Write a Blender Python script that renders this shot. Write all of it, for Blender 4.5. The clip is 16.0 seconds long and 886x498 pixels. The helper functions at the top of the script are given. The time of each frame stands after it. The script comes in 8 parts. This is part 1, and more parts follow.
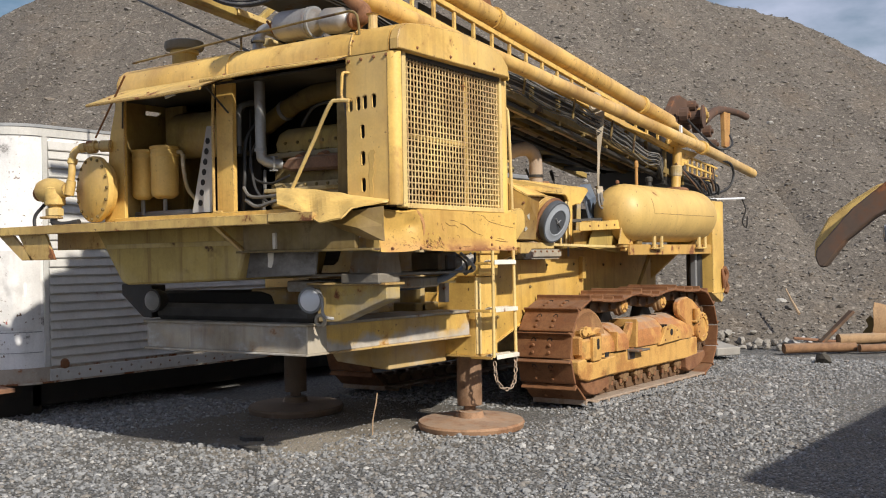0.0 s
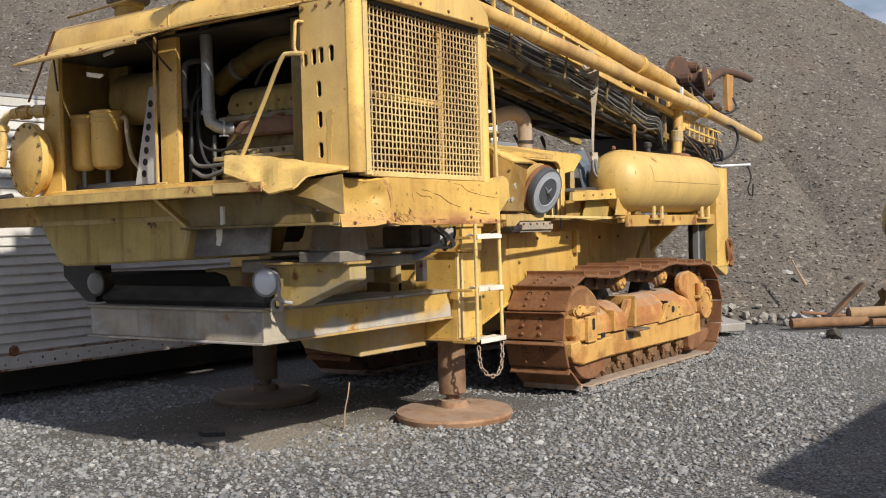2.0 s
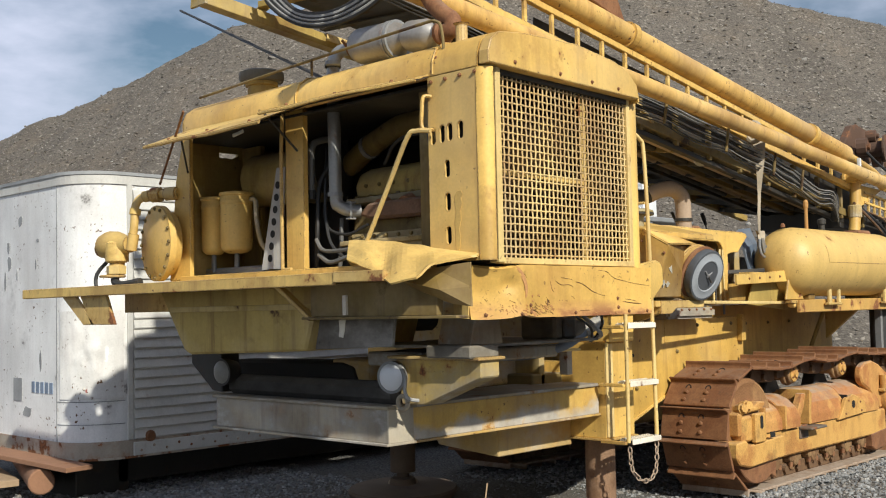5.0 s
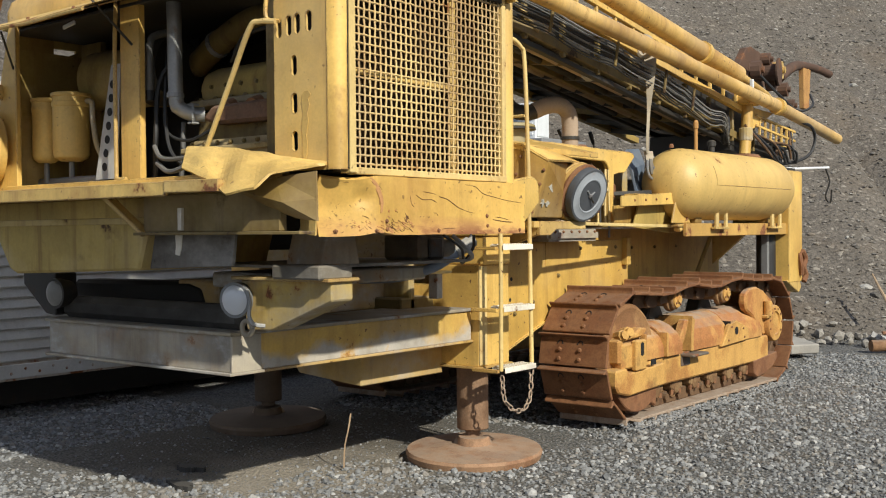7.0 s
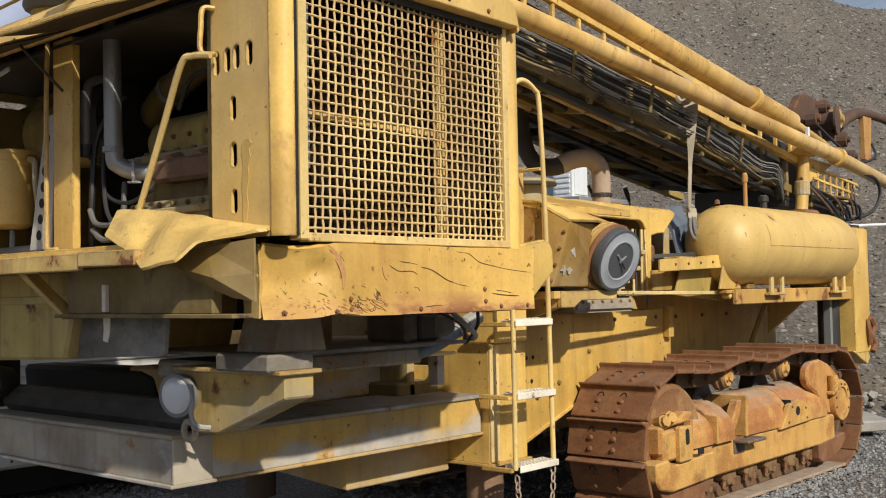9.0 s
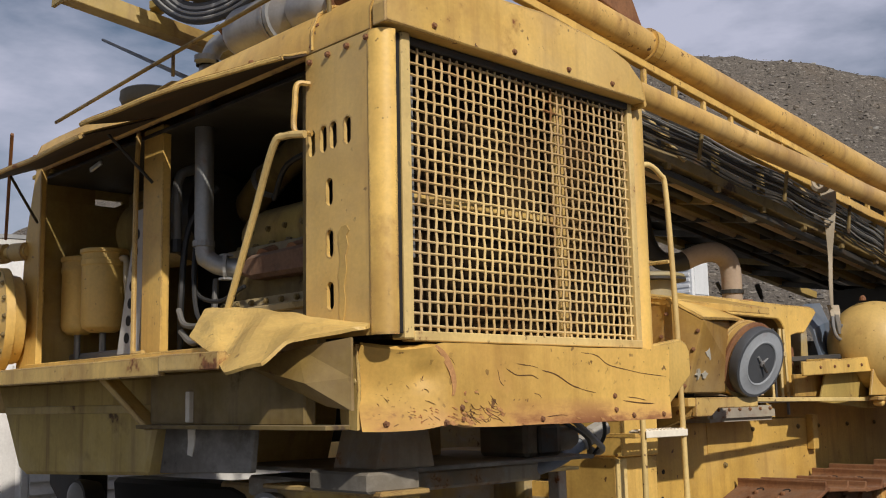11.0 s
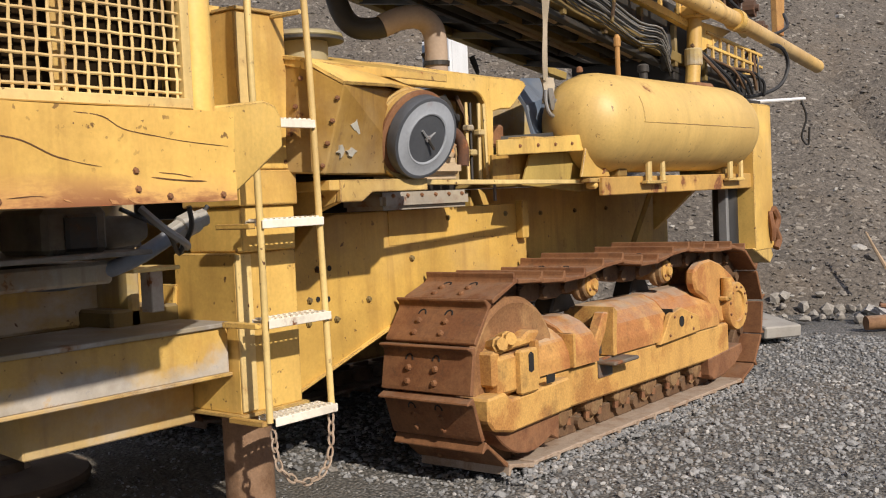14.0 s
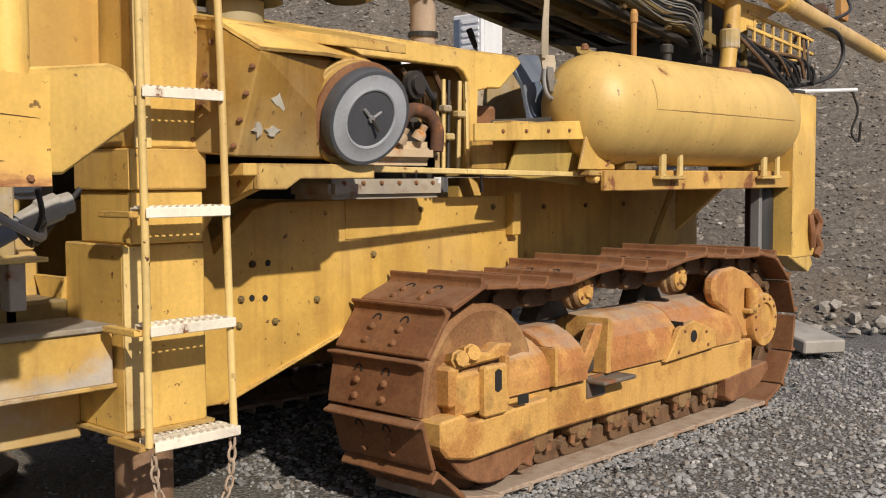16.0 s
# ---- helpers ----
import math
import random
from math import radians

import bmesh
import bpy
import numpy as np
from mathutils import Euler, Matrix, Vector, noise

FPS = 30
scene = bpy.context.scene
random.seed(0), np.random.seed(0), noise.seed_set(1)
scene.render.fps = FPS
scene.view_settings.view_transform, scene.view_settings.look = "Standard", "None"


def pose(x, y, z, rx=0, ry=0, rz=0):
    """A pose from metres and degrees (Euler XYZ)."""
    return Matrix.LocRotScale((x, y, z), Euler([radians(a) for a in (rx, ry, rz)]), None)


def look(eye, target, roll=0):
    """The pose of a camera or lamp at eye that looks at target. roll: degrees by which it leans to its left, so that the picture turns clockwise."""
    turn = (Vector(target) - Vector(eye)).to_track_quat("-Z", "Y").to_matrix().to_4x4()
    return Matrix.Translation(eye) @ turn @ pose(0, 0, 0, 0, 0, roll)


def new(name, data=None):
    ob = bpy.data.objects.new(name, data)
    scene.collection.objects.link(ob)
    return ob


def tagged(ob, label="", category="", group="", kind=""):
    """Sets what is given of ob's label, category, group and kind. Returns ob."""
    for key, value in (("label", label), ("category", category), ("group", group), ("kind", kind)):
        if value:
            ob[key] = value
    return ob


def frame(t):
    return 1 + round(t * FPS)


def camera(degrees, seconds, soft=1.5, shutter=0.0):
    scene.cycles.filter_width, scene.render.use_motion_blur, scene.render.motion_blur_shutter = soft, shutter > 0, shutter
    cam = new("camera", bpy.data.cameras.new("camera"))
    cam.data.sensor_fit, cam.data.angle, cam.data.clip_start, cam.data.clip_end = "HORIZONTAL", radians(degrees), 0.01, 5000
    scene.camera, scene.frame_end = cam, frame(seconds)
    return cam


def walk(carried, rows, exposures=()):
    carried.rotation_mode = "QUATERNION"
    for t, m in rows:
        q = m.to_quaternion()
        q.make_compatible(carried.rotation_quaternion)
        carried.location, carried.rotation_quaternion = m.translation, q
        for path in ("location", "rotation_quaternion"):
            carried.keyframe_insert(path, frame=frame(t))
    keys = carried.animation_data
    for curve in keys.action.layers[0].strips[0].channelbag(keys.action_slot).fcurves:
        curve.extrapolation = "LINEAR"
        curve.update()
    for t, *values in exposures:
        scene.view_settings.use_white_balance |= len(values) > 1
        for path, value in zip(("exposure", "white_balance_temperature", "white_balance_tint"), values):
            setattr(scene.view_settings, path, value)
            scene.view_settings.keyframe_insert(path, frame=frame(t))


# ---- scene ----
cam = camera(45.0, 16.0, soft=1.1)
PATH = [
    (0, (0.513, 0.621, 1.276), (-0.644, 2.252, 1.293), -1.0),
    (0.5, (0.372, 0.791, 1.283), (-0.769, 2.433, 1.283), -0.3),
    (1, (0.306, 0.975, 1.262), (-0.8, 2.64, 1.21), -2.4),
    (1.5, (0.261, 1.162, 1.289), (-0.885, 2.801, 1.265), -1.1),
    (2, (0.197, 1.317, 1.283), (-0.96, 2.948, 1.249), -1.6),
    (2.5, (0.061, 1.534, 1.321), (-1.143, 3.129, 1.4), -1.5),
    (3, (-0.009, 1.668, 1.338), (-1.284, 3.207, 1.412), -0.8),
    (3.5, (-0.06, 1.738, 1.371), (-1.451, 3.171, 1.473), -0.1),
    (3.7, (-0.054, 1.756, 1.381), (-1.459, 3.175, 1.498), -0.9),
    (5.8, (-0.025, 1.899, 1.359), (-1.369, 3.378, 1.432), -1.1),
    (6, (-0.047, 1.959, 1.348), (-1.349, 3.476, 1.389), -0.5),
    (6.5, (-0.135, 2.143, 1.35), (-1.404, 3.689, 1.372), 0.9),
    (7, (-0.2, 2.318, 1.336), (-1.454, 3.876, 1.301), -0.5),
    (7.5, (-0.277, 2.563, 1.363), (-1.59, 4.071, 1.397), -0.5),
    (8, (-0.323, 2.737, 1.367), (-1.66, 4.224, 1.407), -0.4),
    (8.5, (-0.462, 2.963, 1.378), (-1.786, 4.461, 1.43), -0.4),
    (9, (-0.557, 3.156, 1.393), (-1.885, 4.649, 1.473), -1.1),
    (9.2, (-0.604, 3.243, 1.394), (-1.966, 4.705, 1.481), -1.4),
    (11.3, (-0.897, 3.489, 1.397), (-2.353, 4.83, 1.685), -1.1),
    (11.5, (-0.887, 3.527, 1.386), (-2.301, 4.923, 1.614), -1.6),
    (12, (-0.861, 3.753, 1.332), (-2.161, 5.273, 1.342), -1.3),
    (12.5, (-0.827, 3.986, 1.29), (-2.06, 5.558, 1.194), -0.1),
    (13, (-0.843, 4.21, 1.278), (-2.048, 5.802, 1.166), -2.7),
    (13.5, (-0.889, 4.46, 1.311), (-2.13, 6.027, 1.241), -2.1),
    (14, (-0.899, 4.683, 1.301), (-2.147, 6.242, 1.205), -2.6),
    (14.5, (-0.87, 4.905, 1.315), (-2.2, 6.397, 1.242), -2.5),
    (15, (-0.916, 5.105, 1.311), (-2.253, 6.585, 1.171), -1.7),
    (15.5, (-0.968, 5.275, 1.332), (-2.314, 6.747, 1.183), -1.0),
    (16, (-0.954, 5.465, 1.327), (-2.303, 6.937, 1.199), -0.3),
]
walk(cam, [(t, look(eye, target, roll)) for t, eye, target, roll in PATH],
     [(0.0, -0.18, 6500, 10), (2.5, -0.18, 6500, 10), (3.0, -0.18, 6500, 8), (3.5, -0.10, 6450, 7), (6.0, -0.26, 6450, 5), (8.5, -0.24, 6500, 6), (9.0, -0.40, 6600, 8), (11.5, -0.74, 6600, 12), (12.0, -0.68, 6650, 13), (12.5, -0.50, 6600, 13), (14.0, -0.30, 6700, 13), (16.0, -0.38, 6900, 13)])

# ---- world, sun, exposure ----
SUN_DIR = Vector((-0.80, 0.30, -0.57)).normalized()  # the way that the sunlight travels
world = bpy.data.worlds.new("sky")
scene.world = world
world.use_nodes = True
wn = world.node_tree.nodes
wl = world.node_tree.links
sky = wn.new("ShaderNodeTexSky")
sky.sky_type = "NISHITA"
sky.sun_disc = False
sky.sun_elevation = math.asin(-SUN_DIR.z)
sky.sun_rotation = math.atan2(-SUN_DIR.x, -SUN_DIR.y)
sky.air_density, sky.dust_density, sky.ozone_density = 1.2, 0.7, 3.0
sky_tc = wn.new("ShaderNodeTexCoord")
sky_map = wn.new("ShaderNodeMapping")
sky_map.inputs["Scale"].default_value = (1.0, 1.0, 2.6)
cloud = wn.new("ShaderNodeTexNoise")
cloud.inputs["Scale"].default_value, cloud.inputs["Detail"].default_value = 2.6, 7.0
cloud.inputs["Roughness"].default_value = 0.56
cloud_ramp = wn.new("ShaderNodeValToRGB")
cloud_ramp.color_ramp.elements[0].position, cloud_ramp.color_ramp.elements[1].position = 0.40, 0.63
cloud_mix = wn.new("ShaderNodeMixRGB")
cloud_mix.inputs[2].default_value = (11.0, 11.6, 14.6, 1)
wl.new(sky_tc.outputs["Generated"], sky_map.inputs["Vector"])
wl.new(sky_map.outputs["Vector"], cloud.inputs["Vector"])
wl.new(cloud.outputs["Fac"], cloud_ramp.inputs["Fac"])
wl.new(cloud_ramp.outputs["Color"], cloud_mix.inputs[0])
wl.new(sky.outputs["Color"], cloud_mix.inputs[1])
wl.new(cloud_mix.outputs["Color"], wn["Background"].inputs["Color"])
wn["Background"].inputs["Strength"].default_value = 0.072
sun = new("sun", bpy.data.lights.new("sun", "SUN"))
sun.data.energy, sun.data.angle, sun.data.color = 6.0, radians(1.0), (1.0, 0.93, 0.82)
sun.rotation_euler = SUN_DIR.to_track_quat("-Z", "Y").to_euler()
scene.view_settings.exposure = 0.0


# ---- materials ----
def nodes_of(name, rough=0.6, metal=0.0):
    m = bpy.data.materials.new(name)
    m.use_nodes = True
    n, l = m.node_tree.nodes, m.node_tree.links
    b = n["Principled BSDF"]
    b.inputs["Roughness"].default_value, b.inputs["Metallic"].default_value = rough, metal
    return m, n, l, b


def noise_tex(n, l, vec, scale, detail=4.0, rough=0.55, stretch=None):
    t = n.new("ShaderNodeTexNoise")
    t.inputs["Scale"].default_value, t.inputs["Detail"].default_value, t.inputs["Roughness"].default_value = scale, detail, rough
    if stretch:
        mp = n.new("ShaderNodeMapping")
        mp.inputs["Scale"].default_value = stretch
        l.new(vec, mp.inputs["Vector"])
        vec = mp.outputs["Vector"]
    l.new(vec, t.inputs["Vector"])
    return t.outputs["Fac"]


def ramp(n, l, fac, a, b, c0=(0, 0, 0), c1=(1, 1, 1)):
    r = n.new("ShaderNodeValToRGB")
    e = r.color_ramp.elements
    e[0].position, e[1].position = a, b
    e[0].color, e[1].color = (*c0, 1), (*c1, 1)
    l.new(fac, r.inputs["Fac"])
    return r.outputs["Color"]


def mixed(n, l, fac, a, b, blend="MIX"):
    m = n.new("ShaderNodeMixRGB")
    m.blend_type = blend
    for k, v in ((0, fac), (1, a), (2, b)):
        if isinstance(v, (int, float)):
            m.inputs[k].default_value = v
        elif isinstance(v, tuple):
            m.inputs[k].default_value = (*v, 1)
        else:
            l.new(v, m.inputs[k])
    return m.outputs["Color"]


def bump(n, l, b, height, strength=0.3, dist=0.01):
    k = n.new("ShaderNodeBump")
    k.inputs["Strength"].default_value, k.inputs["Distance"].default_value = strength, dist
    l.new(height, k.inputs["Height"])
    l.new(k.outputs["Normal"], b.inputs["Normal"])


RUST = (0.20, 0.078, 0.030)
DUST = (0.34, 0.31, 0.27)


def surface(name, base, rust=0.0, dust=0.0, rough=0.55, metal=0.0, rust_col=RUST, dust_col=DUST, var=0.25, grain=1.0, rust_scale=5.0, relief=0.25, stain=0.0, chips=0.0, wear=0.0, smear=0.0, scrape=None, splash=None):
    """Painted or bare surface: slow and fine change of tone, patches of rust with stained rims, a film of dust, fine relief."""
    m, n, l, b = nodes_of(name, rough, metal)
    tc = n.new("ShaderNodeTexCoord").outputs["Object"]
    info = n.new("ShaderNodeObjectInfo").outputs["Random"]
    off = n.new("ShaderNodeVectorMath")
    off.operation = "ADD"
    comb = n.new("ShaderNodeCombineXYZ")
    scl = n.new("ShaderNodeMath")
    scl.operation = "MULTIPLY"
    scl.inputs[1].default_value = 17.0
    l.new(info, scl.inputs[0])
    for k in range(3):
        l.new(scl.outputs[0], comb.inputs[k])
    l.new(tc, off.inputs[0])
    l.new(comb.outputs[0], off.inputs[1])
    v = off.outputs[0]
    slow = noise_tex(n, l, v, 1.7 * grain, 5)
    mid = noise_tex(n, l, v, rust_scale * grain, 8, 0.65)
    fine = noise_tex(n, l, v, 70 * grain, 4, 0.6)
    streak = noise_tex(n, l, v, 9 * grain, 5, 0.6, (1.0, 1.0, 0.16))
    dark = tuple(c * (1 - var) for c in base)
    light = tuple(min(1, c * (1 + var * 0.7)) for c in base)
    col = mixed(n, l, ramp(n, l, slow, 0.38, 0.62), dark, light)
    col = mixed(n, l, 0.22, col, ramp(n, l, fine, 0.3, 0.7, tuple(c * 0.5 for c in base), light))
    col = mixed(n, l, 0.16, col, ramp(n, l, streak, 0.35, 0.65, tuple(c * 0.45 for c in base), light))
    if stain > 0:
        blot = noise_tex(n, l, v, 1.1 * grain, 9, 0.68)
        drip = noise_tex(n, l, v, 14 * grain, 4, 0.6, (1.0, 1.0, 0.07))
        col = mixed(n, l, ramp(n, l, blot, 0.47, 0.66, (0,) * 3, (stain,) * 3), col, (base[0] * 0.42, base[1] * 0.32, base[2] * 0.3))
        col = mixed(n, l, ramp(n, l, drip, 0.52, 0.70, (0,) * 3, (0.7 * stain,) * 3), col, (base[0] * 0.38, base[1] * 0.28, base[2] * 0.3))
        pale = noise_tex(n, l, v, 0.8 * grain, 6, 0.6, (1.0, 1.0, 1.3))
        col = mixed(n, l, ramp(n, l, pale, 0.50, 0.66, (0,) * 3, (0.5 * stain,) * 3), col, (0.62, 0.50, 0.30))
    if smear > 0:
        caked = noise_tex(n, l, v, 2.4 * grain, 9, 0.66, (1.0, 1.0, 1.6))
        wiped = noise_tex(n, l, v, 1.3 * grain, 7, 0.62)
        col = mixed(n, l, ramp(n, l, caked, 0.40, 0.62, (0,) * 3, (smear,) * 3), col, (0.33, 0.315, 0.29))
        col = mixed(n, l, ramp(n, l, wiped, 0.43, 0.64, (0,) * 3, (0.5 * smear,) * 3), col, (0.13, 0.112, 0.085))
        col = mixed(n, l, ramp(n, l, caked, 0.54, 0.68, (0,) * 3, (0.8 * smear,) * 3), col, (0.56, 0.53, 0.48))
    if chips > 0:
        spot = noise_tex(n, l, v, 34 * grain, 3, 0.5)
        where = noise_tex(n, l, v, 3.1 * grain, 4, 0.6)
        both = mixed(n, l, 1.0, ramp(n, l, spot, 0.69 - 0.05 * chips, 0.72 - 0.05 * chips), ramp(n, l, where, 0.46, 0.6), "MULTIPLY")
        col = mixed(n, l, both, col, (0.11, 0.052, 0.022))
    if chips > 1:
        hair = noise_tex(n, l, v, 5.0 * grain, 2, 0.4, (1.0, 0.5, 3.2))
        hair2 = noise_tex(n, l, v, 2.3 * grain, 4, 0.6)
        line = mixed(n, l, 1.0, ramp(n, l, hair, 0.494, 0.5), ramp(n, l, hair, 0.5, 0.506, (1,) * 3, (0,) * 3), "MULTIPLY")
        line = mixed(n, l, 1.0, line, ramp(n, l, hair2, 0.54, 0.60), "MULTIPLY")
        col = mixed(n, l, line, col, (0.16, 0.085, 0.03))
    if scrape:
        sp = n.new("ShaderNodeSeparateXYZ")
        l.new(tc, sp.inputs[0])
        rub = noise_tex(n, l, tc, 4.2, 9, 0.68, (1.0, 0.45, 1.4))
        span = n.new("ShaderNodeMapRange")
        span.inputs["From Min"].default_value, span.inputs["From Max"].default_value = scrape
        l.new(sp.outputs["Z"], span.inputs["Value"])
        near = ramp(n, l, span.outputs["Result"], 0.0, 1.0, (1,) * 3, (0,) * 3)
        faint = mixed(n, l, 1.0, near, ramp(n, l, rub, 0.34, 0.52), "MULTIPLY")
        col = mixed(n, l, faint, col, (0.56, 0.29, 0.115))
        core = mixed(n, l, 1.0, near, ramp(n, l, rub, 0.47, 0.56), "MULTIPLY")
        col = mixed(n, l, core, col, (0.26, 0.105, 0.042))
    if splash:
        sp = n.new("ShaderNodeSeparateXYZ")
        l.new(tc, sp.inputs[0])
        wave = noise_tex(n, l, tc, 2.2, 6, 0.58)
        span = n.new("ShaderNodeMapRange")
        span.inputs["From Min"].default_value, span.inputs["From Max"].default_value = splash
        span.inputs["To Min"].default_value, span.inputs["To Max"].default_value = 0.24, -0.24
        l.new(sp.outputs["Z"], span.inputs["Value"])
        high = n.new("ShaderNodeMath")
        high.operation = "ADD"
        l.new(span.outputs["Result"], high.inputs[0])
        l.new(wave, high.inputs[1])
        col = mixed(n, l, ramp(n, l, high.outputs[0], 0.46, 0.60, (0,) * 3, (0.85,) * 3), col, mixed(n, l, ramp(n, l, mid, 0.35, 0.65), (0.30, 0.285, 0.26), (0.52, 0.50, 0.47)))
    if wear > 0:
        bev = n.new("ShaderNodeBevel")
        bev.samples = 3
        bev.inputs["Radius"].default_value = 0.012
        dot = n.new("ShaderNodeVectorMath")
        dot.operation = "DOT_PRODUCT"
        l.new(bev.outputs["Normal"], dot.inputs[0])
        l.new(n.new("ShaderNodeNewGeometry").outputs["Normal"], dot.inputs[1])
        edge = ramp(n, l, dot.outputs["Value"], 0.86, 0.975, (1,) * 3, (0,) * 3)
        edge = mixed(n, l, 1.0, edge, ramp(n, l, mid, 0.62 - 0.25 * wear, 0.66 - 0.2 * wear), "MULTIPLY")
        col = mixed(n, l, edge, col, (0.15, 0.075, 0.032))
    if rust > 0:
        col = mixed(n, l, ramp(n, l, mid, 0.70 - 0.30 * rust - 0.06, 0.74 - 0.30 * rust), col, tuple(0.5 * a + 0.5 * c for a, c in zip(base, rust_col)))
        flake = mixed(n, l, ramp(n, l, fine, 0.35, 0.65), tuple(0.55 * c for c in rust_col), tuple(1.5 * c for c in rust_col))
        col = mixed(n, l, ramp(n, l, mid, 0.72 - 0.30 * rust, 0.75 - 0.30 * rust), col, flake)
        l.new(ramp(n, l, mid, 0.68 - 0.30 * rust, 0.75 - 0.30 * rust, (rough,) * 3, (0.9,) * 3), b.inputs["Roughness"])
    if dust > 0:
        geo = n.new("ShaderNodeNewGeometry").outputs["Normal"]
        sep = n.new("ShaderNodeSeparateXYZ")
        l.new(geo, sep.inputs[0])
        up = ramp(n, l, sep.outputs["Z"], 0.35, 0.95)
        patch = ramp(n, l, slow, 0.62 - 0.35 * dust, 0.70 - 0.2 * dust)
        amount = n.new("ShaderNodeMath")
        amount.operation = "MAXIMUM"
        l.new(up, amount.inputs[0])
        l.new(patch, amount.inputs[1])
        half = n.new("ShaderNodeMath")
        half.operation = "MULTIPLY"
        half.inputs[1].default_value = min(0.9, 0.05 + 0.85 * dust)
        l.new(amount.outputs[0], half.inputs[0])
        col = mixed(n, l, half.outputs[0], col, dust_col)
    l.new(col, b.inputs["Base Color"])
    bump(n, l, b, mixed(n, l, 0.5, fine, mid), relief, 0.004)
    return m


def rusted(name, base, rust, dark, dusty=0.0, amount=0.5, scale=2.4, rough=0.8):
    """Old paint half eaten by rust: soft large blotches, dark grease in smaller ones, fine pits, pale dust on top."""
    m, n, l, b = nodes_of(name, rough)
    tc = n.new("ShaderNodeTexCoord").outputs["Object"]
    info = n.new("ShaderNodeObjectInfo").outputs["Random"]
    sh = n.new("ShaderNodeMath")
    sh.operation = "MULTIPLY"
    sh.inputs[1].default_value = 23.0
    l.new(info, sh.inputs[0])
    cb = n.new("ShaderNodeCombineXYZ")
    for k in range(3):
        l.new(sh.outputs[0], cb.inputs[k])
    ad = n.new("ShaderNodeVectorMath")
    ad.operation = "ADD"
    l.new(tc, ad.inputs[0])
    l.new(cb.outputs[0], ad.inputs[1])
    v = ad.outputs[0]
    blot = noise_tex(n, l, v, scale, 10, 0.66)
    streak = noise_tex(n, l, v, scale * 3, 7, 0.65, (1.0, 1.0, 0.35))
    grease = noise_tex(n, l, v, scale * 2.2, 9, 0.7)
    fine = noise_tex(n, l, v, 85, 5, 0.7)
    c = mixed(n, l, ramp(n, l, blot, 0.64 - 0.28 * amount, 0.72 - 0.28 * amount), base, rust)
    c = mixed(n, l, ramp(n, l, streak, 0.46, 0.72, (0,) * 3, (0.6,) * 3), c, tuple(0.55 * q for q in rust))
    c = mixed(n, l, ramp(n, l, grease, 0.55, 0.66, (0,) * 3, (0.5,) * 3), c, dark)
    c = mixed(n, l, 0.28, c, ramp(n, l, fine, 0.32, 0.68, dark, tuple(min(1, 1.35 * q) for q in base)))
    if dusty:
        sep = n.new("ShaderNodeSeparateXYZ")
        l.new(n.new("ShaderNodeNewGeometry").outputs["Normal"], sep.inputs[0])
        patchy = mixed(n, l, 1.0, ramp(n, l, sep.outputs["Z"], 0.55, 0.95, (0,) * 3, (dusty,) * 3), ramp(n, l, grease, 0.36, 0.56), "MULTIPLY")
        c = mixed(n, l, patchy, c, (0.40, 0.36, 0.30))
    l.new(c, b.inputs["Base Color"])
    bump(n, l, b, mixed(n, l, 0.5, fine, grease), 0.45, 0.006)
    return m


YEL = (0.74, 0.483, 0.130)
paint = surface("yellow_paint", YEL, rust=0.12, rough=0.5, stain=0.5, chips=0.35, wear=0.7)
paint_worn = surface("worn_yellow_paint", (0.68, 0.475, 0.152), rust=0.34, rough=0.55, rust_scale=3.2, stain=0.6, chips=0.8, wear=0.9)
paint_dusty = surface("dusty_yellow_paint", (0.57, 0.40, 0.105), rust=0.24, dust=0.2, rough=0.75, stain=0.75, chips=0.5, wear=0.5, smear=0.65)
beam_paint = surface("dusted_beam_paint", (0.64, 0.405, 0.090), rust=0.18, dust=0.10, rough=0.75, stain=0.5, chips=0.5, smear=0.46, grain=1.0, wear=0.4, rust_col=(0.30, 0.15, 0.05))
beam_grey = surface("dust_greyed_beam_paint", (0.44, 0.375, 0.27), rust=0.24, dust=0.25, rough=0.85, rust_scale=2.2, rust_col=(0.24, 0.12, 0.055), dust_col=(0.36, 0.34, 0.31), stain=0.8, smear=0.85, grain=1.5)
paint_grey = surface("greyed_yellow_paint", (0.36, 0.30, 0.19), rust=0.24, dust=0.35, rough=0.85, dust_col=(0.30, 0.285, 0.26), stain=0.6, smear=0.9)
paint_pale = surface("pale_yellow_paint", (0.74, 0.55, 0.22), rust=0.14, rough=0.5, rust_scale=9, stain=0.35, chips=0.6)
tank_paint = surface("tank_paint", (0.68, 0.465, 0.155), rust=0.05, rough=0.5, var=0.10, stain=0.2, chips=0.45)
# Darker copy of the yellow paint for parts in shade, stained as well.
shade_paint = surface("shaded_yellow_paint", (0.43, 0.31, 0.085), rust=0.12, dust=0.1, rough=0.75, stain=0.9, rust_col=(0.10, 0.055, 0.025))
# Yellow dimmed in colour for unlit inner faces and the flap's gusset.
dim_paint = surface("dimmed_yellow_paint", (0.34, 0.235, 0.062), rust=0.22, dust=0.12, rough=0.75, stain=0.9, chips=0.5, rust_col=(0.075, 0.045, 0.022))
# Deepest copy of the yellow: the dimness of bay and underside coloured in, plus stains.
deep_shade_paint = surface("deep_shade_yellow_paint", (0.20, 0.140, 0.040), rust=0.34, dust=0.06, rough=0.7, stain=0.9, rust_scale=4.0, rust_col=(0.045, 0.03, 0.018))
